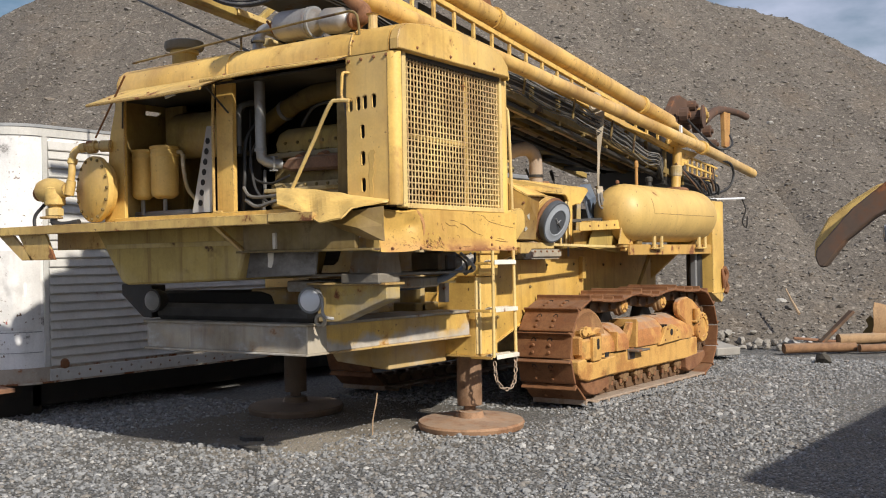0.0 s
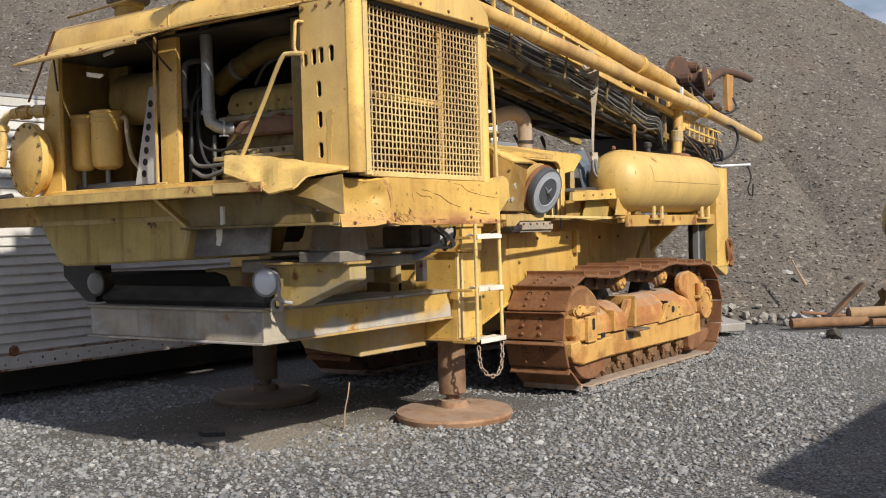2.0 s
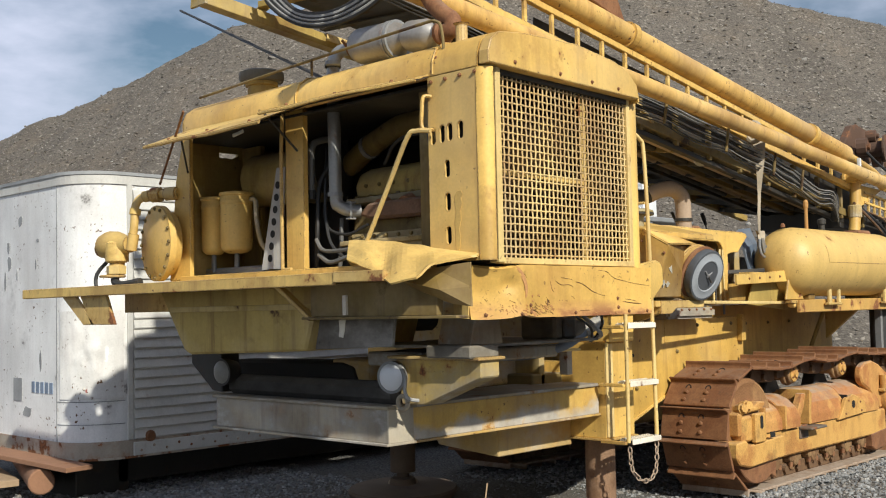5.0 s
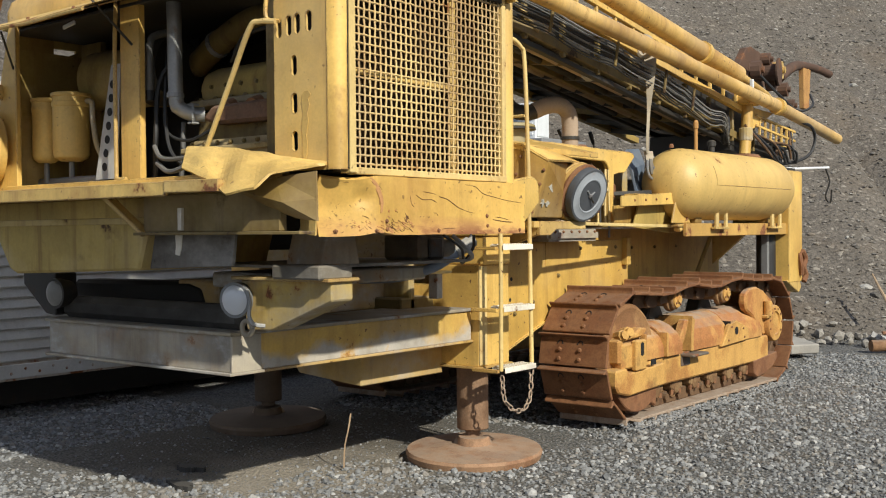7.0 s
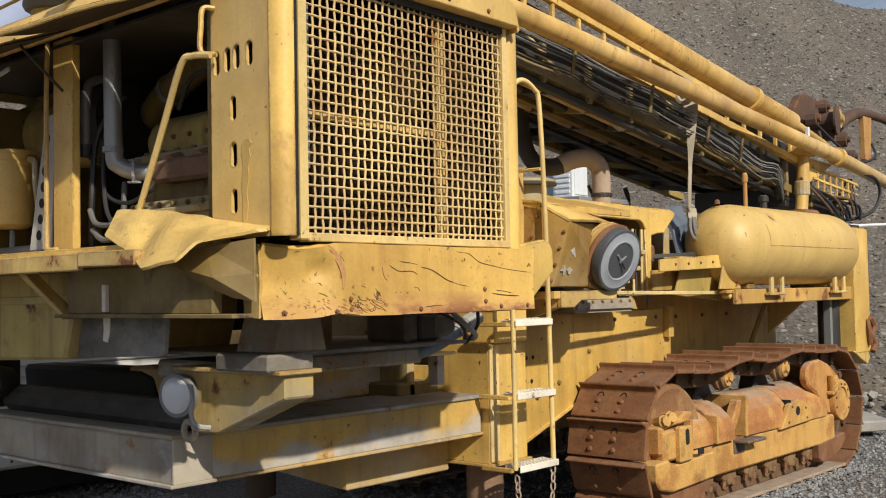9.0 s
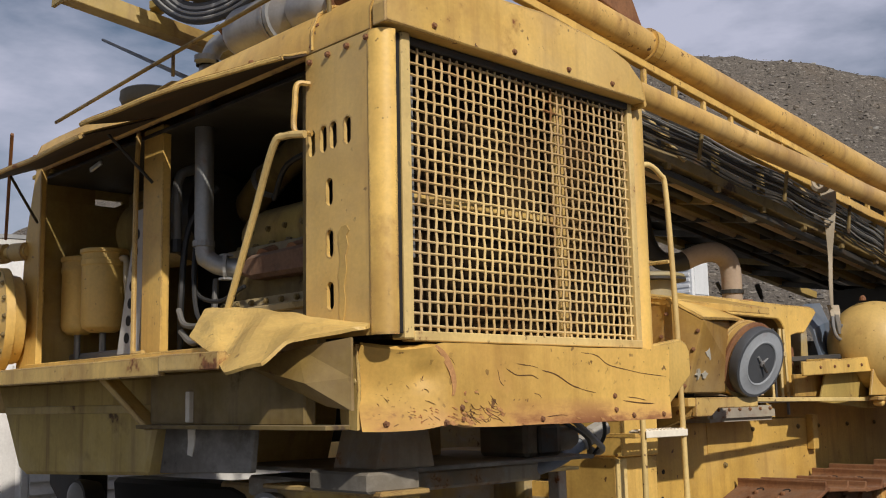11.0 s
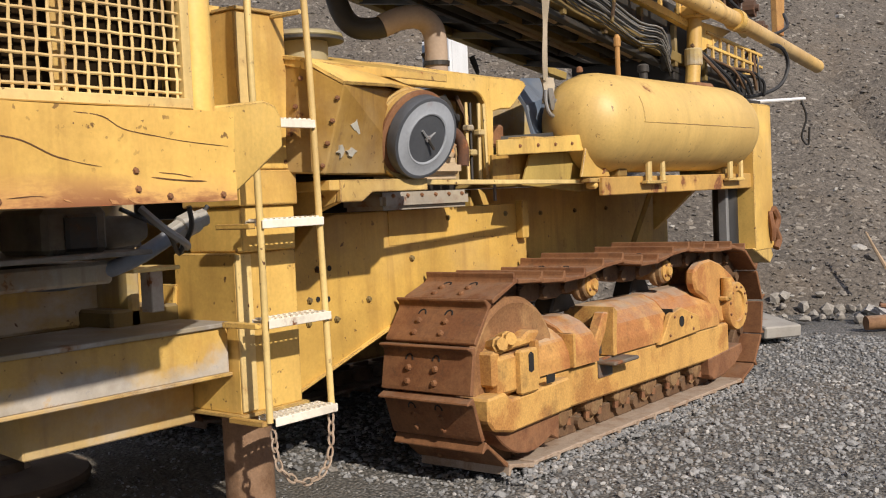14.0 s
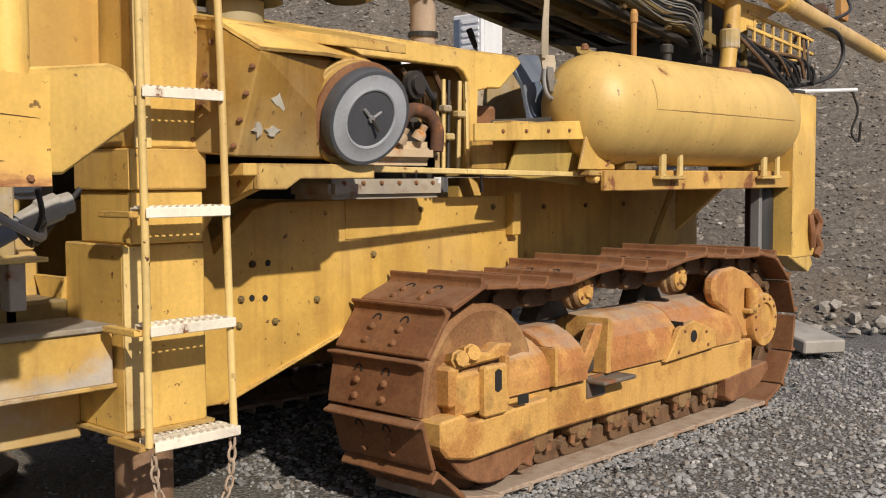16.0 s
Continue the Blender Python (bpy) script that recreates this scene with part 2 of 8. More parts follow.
# Dusty grey, its base darkened for the low light under the rig.
grey_grime = surface("dusty_shade_dark_plate", (0.115, 0.102, 0.080), rust=0.25, dust=0.1, rough=0.85, stain=0.7, smear=0.35, rust_col=(0.05, 0.042, 0.035))
frame_paint = surface("grimed_frame_paint", (0.60, 0.375, 0.085), rust=0.10, rough=0.6, stain=0.45, chips=0.12, wear=0.5)
crawler = rusted("rusty_crawler_paint", (0.60, 0.345, 0.095), (0.40, 0.175, 0.045), (0.085, 0.045, 0.020), 0.25, 0.45)
cover_mat = rusted("rust_stained_cover", (0.55, 0.29, 0.085), (0.37, 0.135, 0.042), (0.10, 0.048, 0.020), 0.65, 0.72, 2.3)
shoe_rust = rusted("rusty_shoe_steel", (0.215, 0.095, 0.038), (0.165, 0.062, 0.022), (0.060, 0.028, 0.014), 0.12, 0.5, 6.0)
roller_mat = rusted("rust_brown_roller_iron", (0.27, 0.165, 0.075), (0.17, 0.085, 0.036), (0.035, 0.022, 0.014), 0.35, 0.6, 6.0)
rust_mat = rusted("rust", (0.25, 0.115, 0.050), (0.18, 0.072, 0.030), (0.07, 0.035, 0.02), 0.2, 0.5, 5.0)
brown_pipe = surface("rust_brown_pipe", (0.38, 0.29, 0.215), rust=0.25, rough=0.8, rust_col=(0.24, 0.13, 0.075))
# Grease-dark steel, also used on added sheets that stand in for shade.
dark_steel = surface("greasy_and_shaded_steel", (0.030, 0.027, 0.023), rust=0.25, dust=0.15, rough=0.6, rust_col=(0.07, 0.04, 0.02))
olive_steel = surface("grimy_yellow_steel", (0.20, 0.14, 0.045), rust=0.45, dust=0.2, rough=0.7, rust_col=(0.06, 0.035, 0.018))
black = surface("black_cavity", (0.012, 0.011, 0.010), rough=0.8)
rubber = surface("black_rubber_hose", (0.022, 0.022, 0.023), dust=0.02, rough=0.55)
hose_grey = surface("grey_hose", (0.34, 0.34, 0.335), dust=0.2, rough=0.6)
bay_hose = surface("dusty_dark_hose", (0.115, 0.113, 0.108), dust=0.15, rough=0.6)
grey_steel = surface("grey_steel", (0.26, 0.265, 0.27), rust=0.12, rough=0.5, metal=0.2)
filter_grey = surface("grey_filter_lid", (0.36, 0.385, 0.42), rust=0.03, rough=0.5, metal=0.0, var=0.12)
galvanised = surface("galvanised_pipe", (0.33, 0.33, 0.325), rust=0.16, rough=0.5, metal=0.6, rust_scale=8)
muffler_mat = surface("grey_muffler", (0.36, 0.345, 0.33), rust=0.18, rough=0.45, metal=0.5)
concrete = surface("grey_cast_block", (0.33, 0.31, 0.28), rust=0.2, rough=0.9)
white_paint = surface("white_trailer_paint", (0.80, 0.80, 0.80), rust=0.20, rough=0.45, var=0.16, rust_scale=2.6, rust_col=(0.30, 0.29, 0.285), stain=0.16, chips=0.8)
white_dirty = surface("dirty_white_slats", (0.58, 0.57, 0.54), rust=0.10, dust=0.25, rough=0.6, rust_scale=4, var=0.2)
rail_rust = surface("rusted_white_rail", (0.46, 0.40, 0.33), rust=0.60, rough=0.8, rust_scale=6)
rung_white = surface("chipped_white_paint", (0.80, 0.74, 0.62), rust=0.26, rough=0.6, rust_scale=12)
white_plastic = surface("white_plastic", (0.72, 0.74, 0.76), rough=0.45, var=0.06)
strap_mat = surface("faded_tan_webbing", (0.42, 0.36, 0.27), dust=0.2, rough=0.95)
blue_mat = surface("faded_blue_sheet", (0.10, 0.135, 0.19), dust=0.2, rough=0.6)
plank_mat = surface("red_brown_timber", (0.27, 0.14, 0.08), rust=0.2, rough=0.9)
link_mat = rusted("brown_link_steel", (0.15, 0.085, 0.042), (0.10, 0.048, 0.022), (0.035, 0.022, 0.014), 0.2, 0.5, 6.0)
tan_mat = surface("tan_timber", (0.38, 0.27, 0.17), rust=0.15, rough=0.9)
print_red = surface("faded_red_print", (0.36, 0.13, 0.11), rough=0.7)
print_blue = surface("faded_blue_print", (0.22, 0.28, 0.38), rough=0.7)
print_grey = surface("grey_patch", (0.30, 0.31, 0.32), rough=0.7)
sticker = surface("torn_pale_sticker", (0.55, 0.52, 0.44), rust=0.3, rough=0.6, rust_scale=20, rust_col=(0.4, 0.25, 0.08))

lens_mat, n_, l_, b_ = nodes_of("lamp_glass", 0.30)
b_.inputs["Base Color"].default_value = (0.72, 0.74, 0.77, 1)
b_.inputs["Metallic"].default_value = 0.15
bump(n_, l_, b_, noise_tex(n_, l_, n_.new("ShaderNodeTexCoord").outputs["Object"], 160, 2), 0.12, 0.002)


def gravel_material(name, lo, hi, tint, scale, soil, soil_amount, streaks=False, light_patches=()):
    m, n, l, b = nodes_of(name, 0.92)
    tc = n.new("ShaderNodeTexCoord").outputs["Object"]
    vor = n.new("ShaderNodeTexVoronoi")
    vor.inputs["Scale"].default_value = scale
    l.new(tc, vor.inputs["Vector"])
    sep = n.new("ShaderNodeSeparateColor")
    l.new(vor.outputs["Color"], sep.inputs[0])
    col = mixed(n, l, ramp(n, l, sep.outputs[0], 0.1, 0.95), lo, hi)
    col = mixed(n, l, ramp(n, l, sep.outputs[1], 0.55, 0.9), col, tint)
    fine = noise_tex(n, l, tc, 160, 3)
    big = noise_tex(n, l, tc, 0.55, 6, 0.6)
    patch = noise_tex(n, l, tc, 2.3, 6, 0.62)
    col = mixed(n, l, ramp(n, l, patch, 0.62 - soil_amount, 0.78 - soil_amount), col, soil)
    col = mixed(n, l, 0.35, col, ramp(n, l, big, 0.3, 0.7, tuple(c * 0.5 for c in lo), tuple(c * 1.1 for c in hi)))
    if streaks:
        st = noise_tex(n, l, tc, 1.6, 7, 0.65, (1.0, 1.0, 0.25))
        col = mixed(n, l, 0.4, col, ramp(n, l, st, 0.35, 0.66, tuple(c * 0.55 for c in lo), tuple(c * 1.05 for c in hi)))
    col = mixed(n, l, ramp(n, l, vor.outputs["Distance"], 0.25, 0.75), col, tuple(c * 0.45 for c in lo))
    # Soft round patches of shade and sunlight painted into the ground colour.
    for centre, radius, patch_tone in light_patches:
        far_ = n.new("ShaderNodeVectorMath")
        far_.operation = "DISTANCE"
        far_.inputs[1].default_value = centre
        l.new(tc, far_.inputs[0])
        jag = n.new("ShaderNodeMath")
        jag.operation = "MULTIPLY_ADD"
        jag.inputs[1].default_value = 1.6
        l.new(patch, jag.inputs[0])
        l.new(far_.outputs["Value"], jag.inputs[2])
        part_ = n.new("ShaderNodeMath")
        part_.operation = "DIVIDE"
        part_.inputs[1].default_value = radius + 1.6
        l.new(jag.outputs[0], part_.inputs[0])
        col = mixed(n, l, ramp(n, l, part_.outputs[0], 0.45, 0.80, (0.85,) * 3, (0,) * 3), col, mixed(n, l, ramp(n, l, fine, 0.3, 0.7), tuple(0.7 * c for c in patch_tone), patch_tone))
    l.new(col, b.inputs["Base Color"])
    bump(n, l, b, mixed(n, l, 0.3, ramp(n, l, vor.outputs["Distance"], 0.0, 0.8, (1, 1, 1), (0, 0, 0)), fine), 0.8, 0.02)
    return m


def stone_material(name, lo, hi, warm, flash):
    m, n, l, b = nodes_of(name, 0.88)
    rnd = n.new("ShaderNodeNewGeometry").outputs["Random Per Island"]
    tc = n.new("ShaderNodeTexCoord").outputs["Object"]
    col = mixed(n, l, rnd, lo, hi)
    mul = n.new("ShaderNodeMath")
    mul.operation = "MULTIPLY"
    mul.inputs[1].default_value = 7.31
    fr = n.new("ShaderNodeMath")
    fr.operation = "FRACT"
    l.new(rnd, mul.inputs[0])
    l.new(mul.outputs[0], fr.inputs[0])
    col = mixed(n, l, ramp(n, l, fr.outputs[0], 0.70, 0.80), col, warm)
    col = mixed(n, l, ramp(n, l, fr.outputs[0], 0.92, 0.94), col, flash)
    grain = noise_tex(n, l, tc, 45, 5)
    col = mixed(n, l, 0.4, col, ramp(n, l, grain, 0.3, 0.7, tuple(c * 0.5 for c in lo), hi))
    l.new(col, b.inputs["Base Color"])
    bump(n, l, b, grain, 0.5, 0.01)
    return m


# First patch darkens for the rig's shade, second brightens a sunlit spot.
gravel_mat = gravel_material("crushed_gravel", (0.13, 0.13, 0.125), (0.31, 0.31, 0.30), (0.22, 0.19, 0.16), 52, (0.215, 0.19, 0.155), 0.16, light_patches=(((-5.3, 7.0, 0.0), 1.7, (0.15, 0.13, 0.10)), ((-4.55, 6.35, 0.0), 0.7, (0.38, 0.335, 0.27))))
stones_mat = stone_material("gravel_stones", (0.105, 0.108, 0.112), (0.345, 0.348, 0.348), (0.235, 0.205, 0.17), (0.52, 0.51, 0.49))
def spoil_material(name):
    """Broken shale: cells of two sizes with a tone each, dark gaps between, slides running down the slope, paler chips."""
    m, n, l, b = nodes_of(name, 0.95)
    tc = n.new("ShaderNodeTexCoord").outputs["Object"]
    mp = n.new("ShaderNodeMapping")
    mp.inputs["Rotation"].default_value = (0, 0, radians(-38))
    l.new(tc, mp.inputs["Vector"])
    v = mp.outputs["Vector"]
    warp = n.new("ShaderNodeTexNoise")
    warp.inputs["Scale"].default_value, warp.inputs["Detail"].default_value = 7.0, 5.0
    l.new(v, warp.inputs["Vector"])
    wv = n.new("ShaderNodeMixRGB")
    wv.blend_type = "ADD"
    wv.inputs[0].default_value = 0.22
    l.new(v, wv.inputs[1])
    l.new(warp.outputs["Color"], wv.inputs[2])
    def cells(scale):
        c = n.new("ShaderNodeTexVoronoi")
        c.inputs["Scale"].default_value = scale
        l.new(wv.outputs["Color"], c.inputs["Vector"])
        sp = n.new("ShaderNodeSeparateColor")
        l.new(c.outputs["Color"], sp.inputs[0])
        return c.outputs["Distance"], sp.outputs
    far_d, far_c = cells(6.5)
    near_d, near_c = cells(19.0)
    big = noise_tex(n, l, v, 0.30, 6, 0.6)
    run = noise_tex(n, l, v, 0.9, 8, 0.68, (1.0, 0.16, 0.22))
    grit = noise_tex(n, l, v, 34, 6, 0.75)
    col = mixed(n, l, ramp(n, l, big, 0.36, 0.64), (0.096, 0.082, 0.068), (0.158, 0.136, 0.112))
    col = mixed(n, l, 0.42, col, ramp(n, l, near_c[0], 0.05, 0.95, (0.046, 0.040, 0.034), (0.235, 0.205, 0.172)))
    col = mixed(n, l, 0.26, col, ramp(n, l, far_c[0], 0.05, 0.95, (0.050, 0.043, 0.036), (0.220, 0.192, 0.160)))
    col = mixed(n, l, 0.40, col, ramp(n, l, run, 0.38, 0.62, (0.064, 0.055, 0.046), (0.185, 0.160, 0.132)))
    col = mixed(n, l, 0.30, col, ramp(n, l, grit, 0.38, 0.62, (0.042, 0.036, 0.030), (0.230, 0.200, 0.165)))
    col = mixed(n, l, ramp(n, l, near_c[1], 0.90, 0.95, (0,) * 3, (0.8,) * 3), col, (0.30, 0.27, 0.228))
    col = mixed(n, l, ramp(n, l, near_d, 0.42, 0.75, (0,) * 3, (0.55,) * 3), col, (0.045, 0.038, 0.032))
    warm = noise_tex(n, l, v, 0.7, 5, 0.6)
    col = mixed(n, l, ramp(n, l, warm, 0.52, 0.70, (0,) * 3, (0.35,) * 3), col, (0.165, 0.120, 0.078))
    l.new(col, b.inputs["Base Color"])
    rough_h = mixed(n, l, 0.45, mixed(n, l, 0.5, near_c[2], ramp(n, l, near_d, 0.0, 0.8, (1,) * 3, (0,) * 3)), mixed(n, l, 0.5, far_c[2], grit))
    bump(n, l, b, rough_h, 0.75, 0.05)
    return m


hill_mat = spoil_material("shale_spoil")
rocks_mat = stone_material("shale_rocks", (0.075, 0.068, 0.060), (0.255, 0.232, 0.205), (0.20, 0.160, 0.118), (0.52, 0.50, 0.46))


# ---- mesh helpers ----
def mesh_of(name, bm, material, smooth=False):
    me = bpy.data.meshes.new(name)
    bmesh.ops.recalc_face_normals(bm, faces=bm.faces)
    bm.to_mesh(me)
    bm.free()
    me.materials.append(material)
    if smooth:
        for f in me.polygons:
            f.use_smooth = True
        me.set_sharp_from_angle(angle=radians(38))
    return me


def thing(name, base, label, category, group="", kind=""):
    ob = new(name)
    ob.location = base
    ob.empty_display_size = 0.1
    return tagged(ob, label, category, group, kind)


def hang(ob, parent):
    ob.parent = parent
    root, at = parent, Matrix.Identity(4)
    while root.parent:
        root = root.parent
    ob.matrix_parent_inverse = Matrix.Translation(-root.location) if parent is root and parent.type == "EMPTY" else at
    return ob


def part(name, bm, material, parent, label="", smooth=False):
    ob = hang(new(name, mesh_of(name, bm, material, smooth)), parent)
    return tagged(ob, label) if label else ob


def again(name, me, m, parent):
    ob = hang(new(name, me), parent)
    ob.matrix_basis = m
    return ob


def box(lo, hi, bevel=0.006, bm=None, segs=1):
    bm = bm or bmesh.new()
    r = bmesh.ops.create_cube(bm, size=1.0)
    c = [(a + b) / 2 for a, b in zip(lo, hi)]
    s = [abs(b - a) for a, b in zip(lo, hi)]
    for v in r["verts"]:
        v.co = Vector((c[0] + v.co.x * s[0], c[1] + v.co.y * s[1], c[2] + v.co.z * s[2]))
    if bevel:
        edges = list({e for v in r["verts"] for e in v.link_edges})
        bmesh.ops.bevel(bm, geom=edges, offset=min(bevel, min(s) * 0.45), segments=segs, affect="EDGES")
    return bm


def prism(points, axis, lo, hi, bevel=0.005, bm=None):
    """A polygon drawn in the two other axes (in x, y, z order), drawn out along axis from lo to hi."""
    bm = bm or bmesh.new()
    def at(p, w):
        q = list(p)
        q.insert("xyz".index(axis), w)
        return q
    a = [bm.verts.new(at(p, lo)) for p in points]
    b = [bm.verts.new(at(p, hi)) for p in points]
    made = [bm.faces.new(a), bm.faces.new(b[::-1])]
    for k in range(len(points)):
        made.append(bm.faces.new((a[k], b[k], b[(k + 1) % len(a)], a[(k + 1) % len(a)])))
    if bevel:
        bmesh.ops.recalc_face_normals(bm, faces=made)
        edges = [e for e in {e for f in made for e in f.edges} if e.calc_face_angle(0) > 0.5]
        bmesh.ops.bevel(bm, geom=edges, offset=bevel, segments=1, affect="EDGES", clamp_overlap=True)
    return bm


def tube(points, r, sides=10, bm=None, caps=True):
    """A round bar along a line of points; r may be a list."""
    bm = bm or bmesh.new()
    pts = [Vector(p) for p in points]
    rs = r if isinstance(r, (list, tuple)) else [r] * len(pts)
    rings, side = [], None
    for k, p in enumerate(pts):
        d = (pts[min(k + 1, len(pts) - 1)] - pts[max(k - 1, 0)]).normalized()
        if side is None:
            side = d.orthogonal().normalized()
        side = (side - d * side.dot(d)).normalized()
        up = d.cross(side)
        rings.append([bm.verts.new(p + rs[k] * (math.cos(a) * side + math.sin(a) * up)) for a in (2 * math.pi * i / sides for i in range(sides))])
    for a, b in zip(rings, rings[1:]):
        for i in range(sides):
            bm.faces.new((a[i], a[(i + 1) % sides], b[(i + 1) % sides], b[i]))
    if caps:
        bm.faces.new(rings[0][::-1])
        bm.faces.new(rings[-1])
    return bm


def bend(points, steps=6):
    """A smooth line through points (Catmull-Rom)."""
    p = [Vector(q) for q in points]
    p = [2 * p[0] - p[1], *p, 2 * p[-1] - p[-2]]
    out = []
    for a, b, c, d in zip(p, p[1:], p[2:], p[3:]):
        for i in range(steps):
            t = i / steps
            out.append(0.5 * (2 * b + (c - a) * t + (2 * a - 5 * b + 4 * c - d) * t * t + (3 * b - a - 3 * c + d) * t ** 3))
    return out + [p[-2]]


def lathe(profile, centre, axis, sides=32, bm=None):
    """Rings (along, radius) round an axis direction through centre."""
    d = Vector(axis).normalized()
    c = Vector(centre)
    bm = bm or bmesh.new()
    s = d.orthogonal().normalized()
    u = d.cross(s)
    rings = []
    for w, r in profile:
        if r < 1e-5:
            rings.append([bm.verts.new(c + d * w)])
        else:
            rings.append([bm.verts.new(c + d * w + r * (math.cos(a) * s + math.sin(a) * u)) for a in (2 * math.pi * i / sides for i in range(sides))])
    for a, b in zip(rings, rings[1:]):
        for i in range(sides):
            j = (i + 1) % sides
            if len(a) == 1 and len(b) == 1:
                continue
            if len(a) == 1:
                bm.faces.new((a[0], b[i], b[j]))
            elif len(b) == 1:
                bm.faces.new((a[i], b[0], a[j]))
            else:
                bm.faces.new((a[i], b[i], b[j], a[j]))
    for ring in (rings[0], rings[-1]):
        if len(ring) > 1:
            bm.faces.new(ring)
    return bm


def bar(p, q, w, h, bm=None, bevel=0.003):
    """A straight bar of cross-section w (level) by h from p to q."""
    p, q = Vector(p), Vector(q)
    d = q - p
    side = d.cross(Vector((0, 0, 1)))
    side = side.normalized() if side.length > 1e-4 else Vector((1, 0, 0))
    up = side.cross(d).normalized()
    bm = bm or bmesh.new()
    a = [bm.verts.new(p + side * i * w / 2 + up * j * h / 2) for i, j in ((-1, -1), (1, -1), (1, 1), (-1, 1))]
    b = [bm.verts.new(q + side * i * w / 2 + up * j * h / 2) for i, j in ((-1, -1), (1, -1), (1, 1), (-1, 1))]
    made = [bm.faces.new(a), bm.faces.new(b[::-1])] + [bm.faces.new((a[k], b[k], b[(k + 1) % 4], a[(k + 1) % 4])) for k in range(4)]
    if bevel:
        bmesh.ops.bevel(bm, geom=list({e for f in made for e in f.edges}), offset=bevel, segments=1, affect="EDGES")
    return bm


def sheet(rows, thick, bm=None):
    """A bent plate: a grid of points given thickness along its normals."""
    bm = bm or bmesh.new()
    g = [[Vector(p) for p in r] for r in rows]
    h, w = len(g), len(g[0])
    def nrm(i, j):
        a = g[min(i + 1, h - 1)][j] - g[max(i - 1, 0)][j]
        b = g[i][min(j + 1, w - 1)] - g[i][max(j - 1, 0)]
        c = a.cross(b)
        return c.normalized() if c.length > 1e-9 else Vector((0, 0, 1))
    top = [[bm.verts.new(g[i][j] + nrm(i, j) * thick / 2) for j in range(w)] for i in range(h)]
    bot = [[bm.verts.new(g[i][j] - nrm(i, j) * thick / 2) for j in range(w)] for i in range(h)]
    for i in range(h - 1):
        for j in range(w - 1):
            bm.faces.new((top[i][j], top[i][j + 1], top[i + 1][j + 1], top[i + 1][j]))
            bm.faces.new((bot[i][j], bot[i + 1][j], bot[i + 1][j + 1], bot[i][j + 1]))
    for i in range(h - 1):
        for j in (0, w - 1):
            bm.faces.new((top[i][j], top[i + 1][j], bot[i + 1][j], bot[i][j]))
    for j in range(w - 1):
        for i in (0, h - 1):
            bm.faces.new((top[i][j], top[i][j + 1], bot[i][j + 1], bot[i][j]))
    return bm


def bolt_mesh(name, material, r=0.010, h=0.009):
    """A hexagon head along +z."""
    return mesh_of(name, lathe([(-0.004, r * 1.35), (0.002, r * 1.35), (0.0021, r), (h, r), (h + 0.002, r * 0.8)], (0, 0, 0), (0, 0, 1), 6), material)


def facing(p, axis):
    """A pose at p whose z points along axis."""
    return Matrix.Translation(p) @ Vector(axis).to_track_quat("Z", "Y").to_matrix().to_4x4()


ICO = [(0, 0.526, 0.851), (0, -0.526, 0.851), (0, 0.526, -0.851), (0, -0.526, -0.851), (0.526, 0.851, 0), (-0.526, 0.851, 0),
       (0.526, -0.851, 0), (-0.526, -0.851, 0), (0.851, 0, 0.526), (0.851, 0, -0.526), (-0.851, 0, 0.526), (-0.851, 0, -0.526)]
ICO_F = [(0, 1, 8), (0, 10, 1), (0, 8, 4), (0, 4, 5), (0, 5, 10), (1, 6, 8), (1, 7, 6), (1, 10, 7), (2, 9, 3), (2, 3, 11),
         (2, 4, 9), (2, 5, 4), (2, 11, 5), (3, 9, 6), (3, 6, 7), (3, 7, 11), (4, 8, 9), (5, 11, 10), (6, 9, 8), (7, 10, 11)]


def stones(name, places, sizes, material, rng, flat=0.62):
    """Many broken stones in one mesh: squeezed, turned and roughened twelve-cornered lumps."""
    k = len(places)
    v = np.array(ICO)[None] * rng.uniform(0.72, 1.25, (k, 12, 1)) * np.stack([rng.uniform(0.7, 1.25, k), rng.uniform(0.6, 1.0, k), rng.uniform(0.4, 0.8, k) * flat / 0.62], 1)[:, None]
    a, t = rng.uniform(0, 2 * np.pi, k), rng.normal(0, 0.35, k)
    ca, sa, ct, st = np.cos(a)[:, None], np.sin(a)[:, None], np.cos(t)[:, None], np.sin(t)[:, None]
    x, y, z = v[..., 0], v[..., 1], v[..., 2]
    y, z = ct * y - st * z, st * y + ct * z
    x, y = ca * x - sa * y, sa * x + ca * y
    v = np.stack([x, y, z], -1) * np.asarray(sizes)[:, None, None] * 0.5 + np.asarray(places)[:, None]
    f = (np.array(ICO_F)[None] + 12 * np.arange(k)[:, None, None]).reshape(-1, 3)
    me = bpy.data.meshes.new(name)
    me.from_pydata(v.reshape(-1, 3), [], f)
    me.materials.append(material)
    return new(name, me)


# ---- ground and hill ----
def ground_z(x, y):
    return 0.018 * noise.noise((x * 0.5, y * 0.5, 0)) + 0.012 * noise.noise((x * 1.9, y * 1.9, 3)) - 0.015


AX = Vector((-math.sin(radians(38)), math.cos(radians(38)), 0))    # from the yard towards the spoil heap
AC = Vector((math.cos(radians(38)), math.sin(radians(38)), 0))     # along the heap's foot, to the right
FOOT, CREST = 15.0, 28.0


